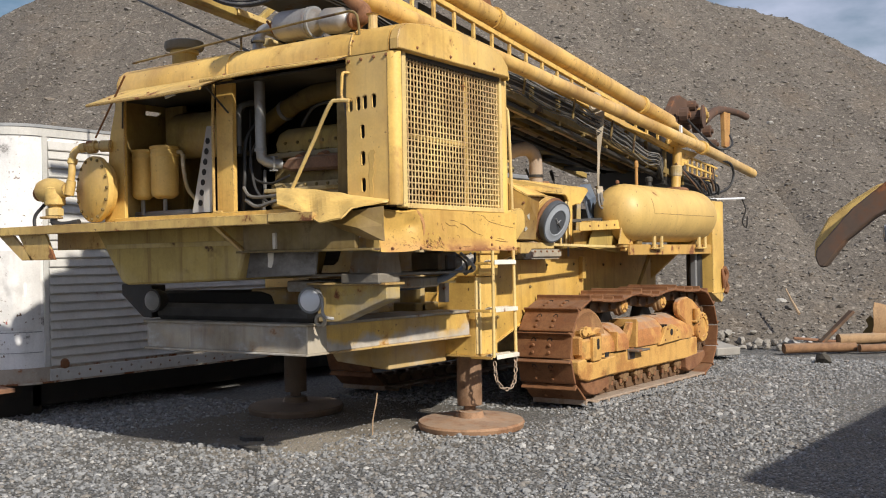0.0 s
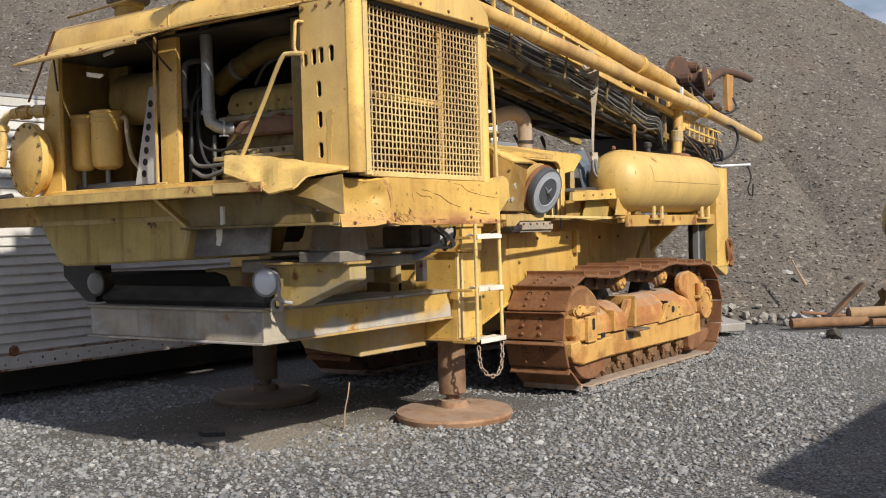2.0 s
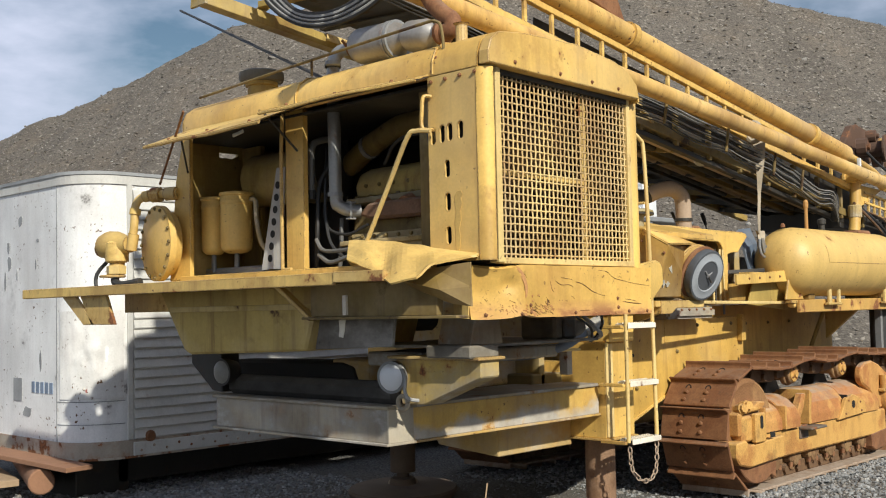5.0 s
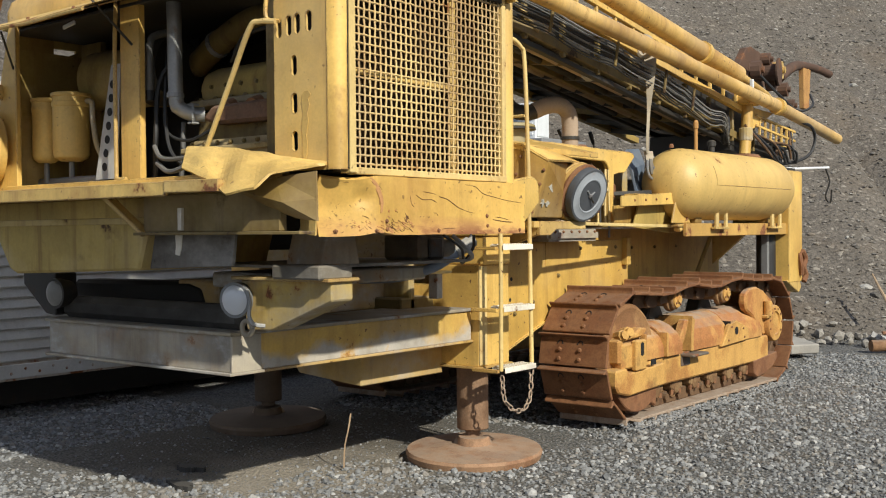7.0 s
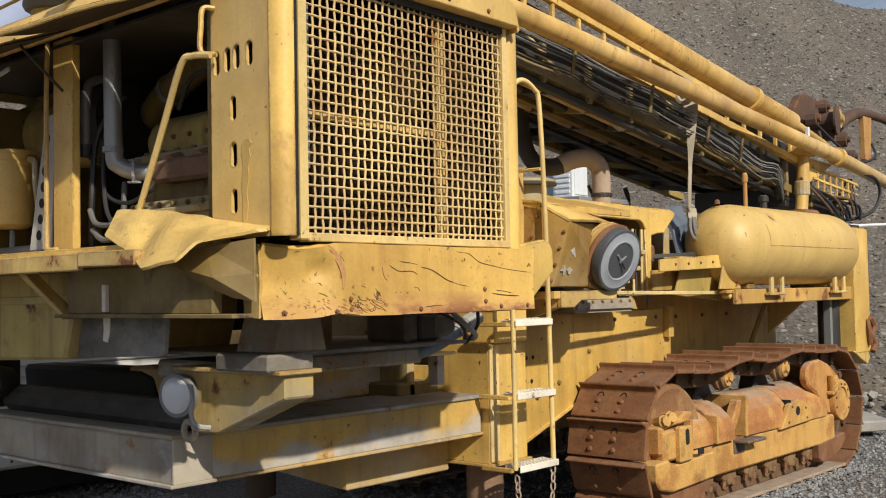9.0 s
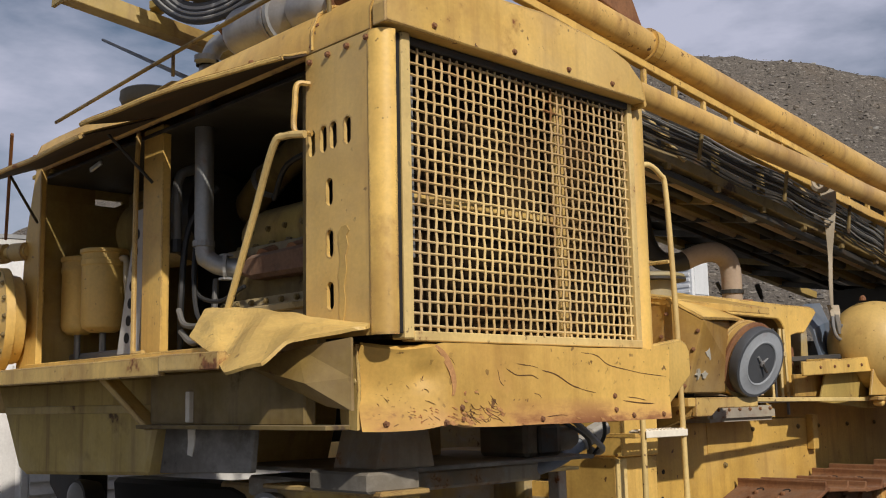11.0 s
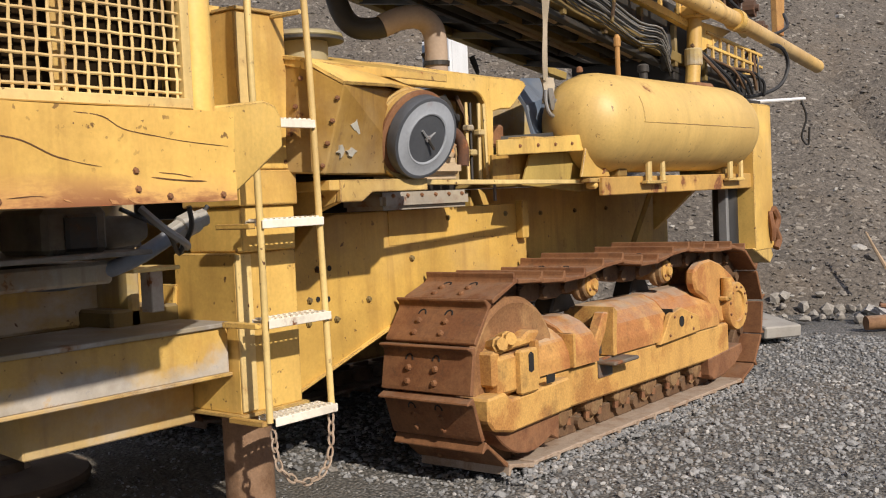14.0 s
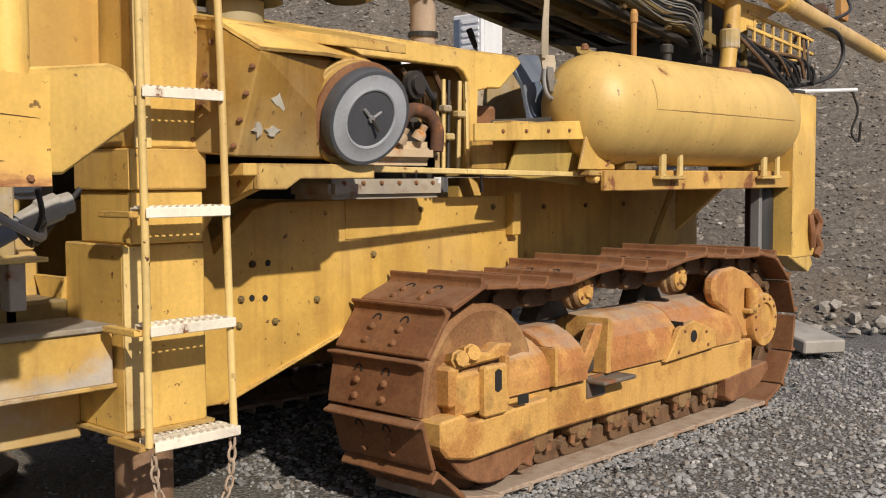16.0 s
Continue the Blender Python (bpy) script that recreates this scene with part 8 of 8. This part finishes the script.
for k in range(6):
    part("louvre_slat", box((-7.60, 12.99, 2.47 + k * 0.06), (-7.40, 13.002, 2.50 + k * 0.06), 0.002), white_plastic, wb)
part("cabinet_door", box((-7.362, 13.03, 2.45), (-7.35, 13.27, 2.83), 0.004), white_plastic, wb)
part("stand_top", box((-7.8, 12.9, 2.36), (-7.2, 13.9, 2.42), 0.01), grey_steel, wb)
for x_, y_ in ((-7.75, 12.95), (-7.25, 12.95), (-7.75, 13.85), (-7.25, 13.85)):
    part("stand_leg", box((x_ - 0.03, y_ - 0.03, -0.02), (x_ + 0.03, y_ + 0.03, 2.36), 0.004), grey_steel, wb)
part("lever", tube([(-4.62, 9.35, 1.95), (-4.66, 9.28, 2.10)], 0.012, 8), rubber, rig)

# ---- box trailer behind the rig ----
TX, TY = -7.42, 5.62
trailer = thing("box_trailer", (-8.5, 9.0, 0.0), "white ribbed box trailer with dented rounded nose and rusty rail", "trailer")
RC = 0.36
def nose(z0, z1, grow, x_left=-9.75):
    pts = [(TX + grow, 12.5)] + [(TX - RC + (RC + grow) * math.cos(math.radians(a)), TY + RC - (RC + grow) * math.sin(math.radians(a))) for a in range(0, 91, 9)]
    pts += [(x_left + RC - (RC + grow) * math.sin(math.radians(a)), TY + RC - (RC + grow) * math.cos(math.radians(a))) for a in range(0, 91, 15)] + [(x_left - grow, 12.5)]
    return prism(pts, "z", z0, z1, 0)
body = part("trailer_body", nose(0.42, 2.36, 0.0), white_paint, trailer, "white riveted sheet body, blistered and dented", True)
part("top_rail", nose(2.36, 2.43, 0.012), white_dirty, trailer)
part("roof_edge", nose(2.43, 2.455, 0.02), print_grey, trailer)
part("bottom_rail", nose(0.30, 0.42, 0.014), rail_rust, trailer, "rust-stained bottom rail")
part("bottom_rail", nose(0.285, 0.30, 0.03), rail_rust, trailer)
# Dark box added below the trailer floor as its underside shade.
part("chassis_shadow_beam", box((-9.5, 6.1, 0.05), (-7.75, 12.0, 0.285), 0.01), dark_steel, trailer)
slat_me = mesh_of("slat", prism([(-0.006, -0.038), (0.020, -0.038), (0.024, -0.030), (0.006, 0.0375), (-0.006, 0.0375)], "y", 0.0, 6.4, 0.0), white_dirty)
for k in range(25):
    again("slat", slat_me, Matrix.Translation((TX + 0.004, TY + RC + 0.07, 0.46 + k * 0.076)), body)
part("side_rail", box((TX, TY + RC + 0.06, 0.30), (TX + 0.03, 12.4, 0.40), 0.004), white_dirty, trailer)
rivet = mesh_of("rivet", lathe([(0, 0.012), (0.006, 0.008), (0.007, 0)], (0, 0, 0), (0, 0, 1), 6), rail_rust)
for k in range(30):
    again("rivet", rivet, facing((TX + 0.03, TY + RC + 0.12 + k * 0.11, 0.335 + 0.03 * (k % 2)), (1, 0, 0)), trailer)
part("corner_trim", box((TX - 0.002, TY + RC + 0.02, 0.42), (TX + 0.014, TY + RC + 0.065, 2.36), 0.003), white_dirty, trailer)
part("marker_lamp", lathe([(0, 0.045), (0.01, 0.045), (0.02, 0.03), (0.02, 0)], (TX + 0.018, TY + RC + 0.20, 0.435), (1, 0, 0), 16), rust_mat, trailer, "rusty round marker lamp")
for z in (0.55, 0.72):
    part("nose_seam", tube([(TX - RC + (RC + 0.002) * math.cos(math.radians(a)), TY + RC - (RC + 0.002) * math.sin(math.radians(a)), z) for a in range(0, 91, 9)], 0.004, 4), print_grey, trailer)
def nose_arc(a0, a1, z0, z1):
    return sheet([[(TX - RC + (RC + 0.004) * math.cos(math.radians(a)), TY + RC - (RC + 0.004) * math.sin(math.radians(a)), z) for a in np.linspace(a0, a1, 5)] for z in (z0, z1)], 0.004)
part("placard", nose_arc(15, 24, 0.79, 0.905), surface("faded_red_placard", (0.34, 0.10, 0.08), rust=0.1, dust=0.2, rough=0.7), trailer, "faded red and white placard", True)
part("placard", nose_arc(24.5, 31, 0.79, 0.905), white_dirty, trailer, "", True)
part("nose_seam", tube([(TX - RC, TY - 0.002, 0.42), (TX - RC, TY - 0.002, 2.36)], 0.005, 4), print_grey, trailer)
# beaten panel round the lower corner, its paint peeling
rows = []
for i in range(22):
    z = 0.74 + 0.66 * i / 21
    line = []
    for k in range(25):
        a = math.radians(2 + 80 * k / 24)
        fade = math.sin(math.pi * i / 21) * math.sin(math.pi * k / 24)
        r = RC + 0.006 + fade * (0.022 * noise.noise((a * 4.0, z * 6.0, 2.0)) + 0.012 * noise.noise((a * 9.0, z * 13.0, 7.0)))
        line.append((TX - RC + r * math.cos(a), TY + RC - r * math.sin(a), z))
    rows.append(line)
part("dented_panel", sheet(rows, 0.005), surface("peeling_white_paint", (0.76, 0.75, 0.73), rust=0.30, rough=0.5, var=0.2, rust_scale=4.0, rust_col=(0.36, 0.345, 0.33), stain=0.25, chips=0.9), body, "beaten white panel with peeling paint", True)
# faded marks on the nose
def mark(x0, z0, w, h, m, seed):
    r = random.Random(seed)
    pts = []
    for i in range(10):
        a = 2 * math.pi * i / 10
        k = r.uniform(0.6, 1.0)
        pts.append((x0 + w / 2 * k * math.cos(a), z0 + h / 2 * k * math.sin(a)))
    return part("stain", prism(pts, "y", TY - 0.004, TY + 0.001, 0), m, body)
for x0, z0, w, h, sd in ((-8.40, 2.13, 0.09, 0.10, 1), (-8.62, 1.93, 0.05, 0.13, 2), (-8.60, 1.80, 0.10, 0.14, 3), (-8.13, 1.78, 0.03, 0.10, 4), (-8.10, 1.96, 0.05, 0.03, 5), (-8.68, 1.66, 0.04, 0.2, 6), (-8.05, 1.02, 0.05, 0.22, 7), (-8.28, 0.62, 0.18, 0.10, 8), (-8.46, 1.70, 0.03, 0.12, 9)):
    mark(x0, z0, w, h, print_grey, sd)
part("painted_patch", box((-8.52, TY - 0.005, 0.70), (-8.37, TY + 0.001, 0.88), 0), print_grey, body)
for k in range(5):
    part("painted_bar", box((-8.20 + k * 0.075, TY - 0.005, 0.775 + 0.0 * k), (-8.15 + k * 0.075, TY + 0.001, 0.86), 0), print_blue, body)
a = math.radians(52)
lab = (TX - RC + RC * math.cos(a), TY + RC - RC * math.sin(a), 0.86)
part("warning_label", box((-0.05, -0.07, 0), (0.05, 0.07, 0.003), 0), print_red, body).matrix_basis = facing(lab, (math.cos(a), -math.sin(a), 0)) @ pose(0, 0, 0.001)
part("label_bar", box((-0.03, -0.045, 0), (0.03, -0.01, 0.005), 0), rung_white, body).matrix_basis = facing(lab, (math.cos(a), -math.sin(a), 0)) @ pose(0, 0, 0.001)

# timbers and pipe on the ground by the trailer's nose
log = new("timber_log", mesh_of("timber_log", lathe([(0, 0), (0, 0.085), (0.01, 0.095), (1.6, 0.10), (1.6, 0)], (-7.62, 5.42, 0.16), (-1, 0.35, 0.03), 18), plank_mat, True))
tagged(log, "reddish round timber under the trailer nose", "log")
plank = new("plank", mesh_of("plank", bar((-7.3, 5.55, 0.27), (-8.9, 5.36, 0.34), 0.22, 0.035), plank_mat))
tagged(plank, "red-brown plank under the trailer nose", "plank")
plank2 = new("plank", mesh_of("plank", bar((-8.0, 5.30, 0.12), (-9.6, 5.55, 0.24), 0.24, 0.05), tan_mat))
tagged(plank2, "tan plank leaning under the trailer nose", "plank")
block = new("support_block", mesh_of("support_block", box((-8.2, 5.75, -0.02), (-7.75, 6.2, 0.285), 0.01), dark_steel))
tagged(block, "dark block carrying the trailer nose", "block")

# ---- loader bucket at the yard's edge ----
bucket = thing("loader_bucket", (0.35, 3.9, 0.0), "worn yellow-edged loader bucket raised beside the path", "loader bucket")
def pl(points, y0, y1, m, name, label=""):
    return part(name, prism(points, "y", y0, y1, 0.004), m, bucket, label)
pl([(-0.232, 1.283), (-0.236, 1.262), (-0.228, 1.240), (-0.215, 1.238), (-0.165, 1.300), (-0.10, 1.352), (0.10, 1.45), (0.9, 1.75), (0.9, 1.95), (-0.02, 1.475), (-0.15, 1.375)], 3.20, 3.235, surface("bucket_steel", (0.115, 0.078, 0.056), rust=0.5, rough=0.7), "bucket_side", "brown worn bucket cheek")
pl([(-0.245, 1.30), (-0.248, 1.268), (-0.236, 1.238), (-0.20, 1.30), (-0.13, 1.37), (-0.05, 1.44), (-0.10, 1.43), (-0.16, 1.395), (-0.215, 1.355)], 3.236, 3.30, paint_worn, "cutting_edge", "yellow worn cutting edge")
part("bucket_shell", sheet([[(0.0 + 0.9 * s, 3.25 + 0.9 * t, 1.45 + 0.45 * s - 0.5 * t + 0.3 * t * t) for s in (0, 0.5, 1)] for t in (0, 0.5, 1)], 0.03), bpy.data.materials["bucket_steel"], bucket)
part("bucket_arm", tube([(-0.13, 3.42, 1.318), (0.9, 3.75, 1.33)], 0.022, 12), grey_steel, bucket, "grey link pipe")
part("bucket_hanger", box((0.86, 3.2, 0.0), (1.0, 3.6, 1.8), 0.01), dark_steel, bucket)
# Unseen loader body, added and sized to cast the shadow on the gravel.
loader = thing("shadow_loader", (1.5, 7.2, 0.0), "unseen wheel loader added to cast the shadow on the gravel", "loader")
part("loader_chassis", box((0.80, 5.75, 0.50), (2.35, 10.1, 0.86), 0.04), dark_steel, loader)
part("loader_hood", prism([(0.75, 0.87), (2.40, 0.87), (2.40, 1.66), (2.30, 1.76), (0.82, 1.76), (0.75, 1.70)], "y", 5.62, 10.2, 0.03), paint_worn, loader, "long yellow hood, height set by the shadow it casts")
part("counterweight", prism([(0.80, 0.52), (2.35, 0.52), (2.25, 1.25), (0.90, 1.25)], "y", 10.22, 10.55, 0.05), paint_dusty, loader)
for k in range(6):
    part("hood_louvre", box((0.738, 8.7 + k * 0.16, 1.15), (0.749, 8.78 + k * 0.16, 1.5), 0.002), dark_steel, loader)
for x in (0.98, 2.17):
    for y in (6.5, 9.1):
        w = part("loader_wheel", lathe([(-0.20, 0.30), (-0.24, 0.48), (-0.22, 0.59), (-0.17, 0.62), (0.17, 0.62), (0.22, 0.59), (0.24, 0.48), (0.20, 0.30)], (x, y, 0.61), (1, 0, 0), 32), rubber, loader, "", True)
        part("rim", lathe([(-0.15, 0.0), (-0.15, 0.12), (-0.10, 0.14), (-0.12, 0.30), (0.12, 0.30), (0.10, 0.14), (0.15, 0.12), (0.15, 0.0)], (x, y, 0.61), (1, 0, 0), 24), paint_worn, w, "", True)

# ---- scrap and stones at the heap's foot ----
scrap_o = rusted("brown_scrap_rust", (0.25, 0.135, 0.065), (0.17, 0.080, 0.036), (0.06, 0.034, 0.02), 0.2, 0.5, 4.0)
scrap_tan = rusted("tan_scrap_rust", (0.34, 0.215, 0.11), (0.24, 0.125, 0.055), (0.09, 0.055, 0.03), 0.25, 0.45, 3.0)
pipe1 = new("scrap_pipe", mesh_of("scrap_pipe", tube([(-3.80, 14.07, 0.06), (-3.55, 14.30, 0.065), (-3.1, 14.72, 0.06)], [0.062, 0.064, 0.058], 14), scrap_o, True))
tagged(pipe1, "dark rust-brown pipe lying on the ground", "pipe")
pipe2 = new("scrap_pipe", mesh_of("scrap_pipe", tube([(-3.28, 14.62, 0.15), (-2.9, 14.95, 0.16), (-2.35, 15.4, 0.19)], [0.075, 0.07, 0.06], 12), scrap_tan, True))
tagged(pipe2, "thick tan-rusted pipe on the scrap pile", "pipe")
pipe3 = new("scrap_pipe", mesh_of("scrap_pipe", tube([(-3.02, 14.62, 0.05), (-1.7, 15.75, 0.06)], 0.05, 12), scrap_o, True))
tagged(pipe3, "long rust-brown pipe on the ground", "pipe")
for a, b, w, h, m, lab in (((-3.55, 14.95, 0.06), (-2.3, 15.35, 0.16), 0.14, 0.045, plank_mat, "red-brown plank in the scrap pile"), ((-3.86, 14.66, 0.15), (-3.30, 14.90, 0.10), 0.10, 0.035, plank_mat, "split brown board leaning on stones"),
                           ((-3.50, 14.62, 0.10), (-3.18, 14.92, 0.50), 0.12, 0.04, surface("dark_weathered_board", (0.13, 0.080, 0.052), rust=0.3, rough=0.95, stain=0.6), "dark brown board leaning upright in the pile")):
    tagged(new("plank", mesh_of("plank", bar(a, b, w, h, None, 0.008), m)), lab, "plank")
# curled rusty sheet and torn plate
rows = [[(-2.92 + 0.62 * t + 0.04 * noise.noise((t * 4, q * 3, 2)), 14.98 + 0.42 * t - 0.10 * math.sin(math.pi * q), 0.10 + 0.46 * q - 0.10 * t + 0.06 * math.sin(2.6 * t + 2 * q)) for t in (k / 8 for k in range(9))] for q in (k / 5 for k in range(6))]
tagged(new("scrap_sheet", mesh_of("scrap_sheet", sheet(rows, 0.012), scrap_tan, True)), "curled tan-rusted steel sheet on the scrap pile", "scrap")
shard = new("scrap_plate", mesh_of("scrap_plate", prism([(-3.08, 0.12), (-2.90, 0.12), (-2.88, 0.20), (-2.95, 0.27), (-2.93, 0.36), (-3.0, 0.44), (-3.06, 0.38), (-3.03, 0.30), (-3.10, 0.22)], "y", 15.10, 15.125, 0.004), olive_steel))
tagged(shard, "torn olive steel plate standing in scrap", "scrap")
rg = random.Random(21)
rubble_mat = stone_material("broken_slab_stone", (0.20, 0.19, 0.18), (0.46, 0.45, 0.44), (0.30, 0.24, 0.17), (0.58, 0.58, 0.60))
for k in range(26):
    t = rg.uniform(0, 1)
    x, y = -4.02 + 1.7 * t + rg.uniform(-0.15, 0.15), 14.78 + 0.75 * t + rg.uniform(-0.12, 0.25)
    w, d, h = rg.uniform(0.07, 0.20), rg.uniform(0.05, 0.14), rg.uniform(0.03, 0.08)
    bm = bmesh.new()
    for q in box((-w / 2, -d / 2, -h / 2), (w / 2, d / 2, h / 2), 0, bm).verts:
        q.co += Vector((rg.uniform(-0.2, 0.2) * w, rg.uniform(-0.2, 0.2) * d, rg.uniform(-0.2, 0.2) * h))
    piece = new("rubble_stone", mesh_of("rubble_stone", bm, rubble_mat))
    u, v = x * AC.x + y * AC.y, x * AX.x + y * AX.y
    piece.matrix_basis = pose(x, y, max(0.0, hill_z(u, v)) + h * 0.45 + (0.06 if k % 3 == 0 else 0.0), rg.uniform(-35, 35), rg.uniform(-35, 35), rg.uniform(0, 180))
    tagged(piece, "pale broken stone lying in the scrap pile", "stone", "rubble in the scrap pile")
stick = new("pale_stick", mesh_of("pale_stick", tube([(-4.05, 15.55, 0.42), (-4.22, 15.76, 0.60), (-4.36, 15.96, 0.75)], [0.022, 0.016, 0.010], 7), tan_mat, True))
tagged(stick, "pale stick lying on the slope", "stick")
slab = new("concrete_slab", mesh_of("concrete_slab", bar((-4.80, 13.55, 0.17), (-4.15, 13.10, 0.09), 0.34, 0.10, None, 0.012), concrete))
tagged(slab, "pale broken slab lying on the gravel", "slab")
rng2 = np.random.default_rng(11)
oil_rock = stone_material("dark_lump_stone", (0.05, 0.045, 0.038), (0.09, 0.08, 0.065), (0.08, 0.06, 0.04), (0.1, 0.09, 0.08))
rock_bm = []
for k in range(90):
    u = rng2.uniform(3.6, 10.5)
    v = foot_v(u) + rng2.uniform(-0.75, 0.25)
    p = AX * v + AC * u
    s = min(0.24, 0.06 + rng2.exponential(0.06))
    o = stones("boulder", np.array([(p.x, p.y, max(0, hill_z(u, v)) + s * 0.2)]), np.array([s]), bpy.data.materials.get("pale_boulder") or stone_material("pale_boulder", (0.15, 0.138, 0.122), (0.34, 0.315, 0.28), (0.30, 0.24, 0.17), (0.46, 0.42, 0.34)), rng2, 0.85)
    tagged(o, "pale angular boulder at the foot of the heap", "boulder", "boulders at the heap's foot")
for x, y, s in ((-4.52, 14.85, 0.12), (-4.40, 14.72, 0.10), (-4.25, 14.80, 0.10), (-4.08, 14.80, 0.15), (-4.02, 14.60, 0.13), (-4.50, 15.15, 0.15), (-3.52, 15.05, 0.17), (-3.43, 15.30, 0.16), (-3.33, 15.10, 0.12), (-3.10, 14.95, 0.11), (-2.95, 15.25, 0.16), (-2.75, 15.30, 0.13), (-2.55, 15.35, 0.15), (-2.4, 15.6, 0.18)):
    u, v = x * AC.x + y * AC.y, x * AX.x + y * AX.y
    o = stones("boulder", np.array([(x, y, max(0, hill_z(u, v)) + s * 0.2)]), np.array([s]), bpy.data.materials["pale_boulder"], rng2, 0.85)
    tagged(o, "pale angular boulder beside the scrap pile", "boulder", "boulders at the heap's foot")
lump = stones("dark_lump", np.array([(-3.05, 13.15, 0.05)]), np.array([0.17]), oil_rock, rng2, 0.8)
tagged(lump, "small dark lump on the gravel", "scrap")
# dry stems and oil stains
oil = surface("oil_stain", (0.045, 0.042, 0.038), dust=0.1, rough=0.6)
def puddle(x, y, w, h, seed):
    r = random.Random(seed)
    ph = [r.uniform(0, 6.28) for _ in range(4)]
    pts = []
    for i in range(48):
        a = 2 * math.pi * i / 48
        q = 0.72 + 0.16 * math.sin(2 * a + ph[0]) + 0.10 * math.sin(3 * a + ph[1]) + 0.07 * math.sin(7 * a + ph[2]) + 0.05 * math.sin(13 * a + ph[3])
        pts.append((x + w * q * math.cos(a), y + h * q * math.sin(a)))
    tagged(new("oil_stain", mesh_of("oil_stain", prism(pts, "z", -0.03, 0.004, 0), oil)), "dark oil stain on the gravel", "stain", kind="structure")
puddle(-5.15, 6.15, 0.13, 0.06, 2)
puddle(-4.85, 5.85, 0.16, 0.05, 5)
stem = new("dry_stem", mesh_of("dry_stem", tube(bend([(-4.42, 6.65, 0.0), (-4.42, 6.66, 0.12), (-4.40, 6.67, 0.22), (-4.41, 6.70, 0.30)], 4), 0.005, 5), tan_mat))
tagged(stem, "thin dry weed stem in the gravel", "weed")
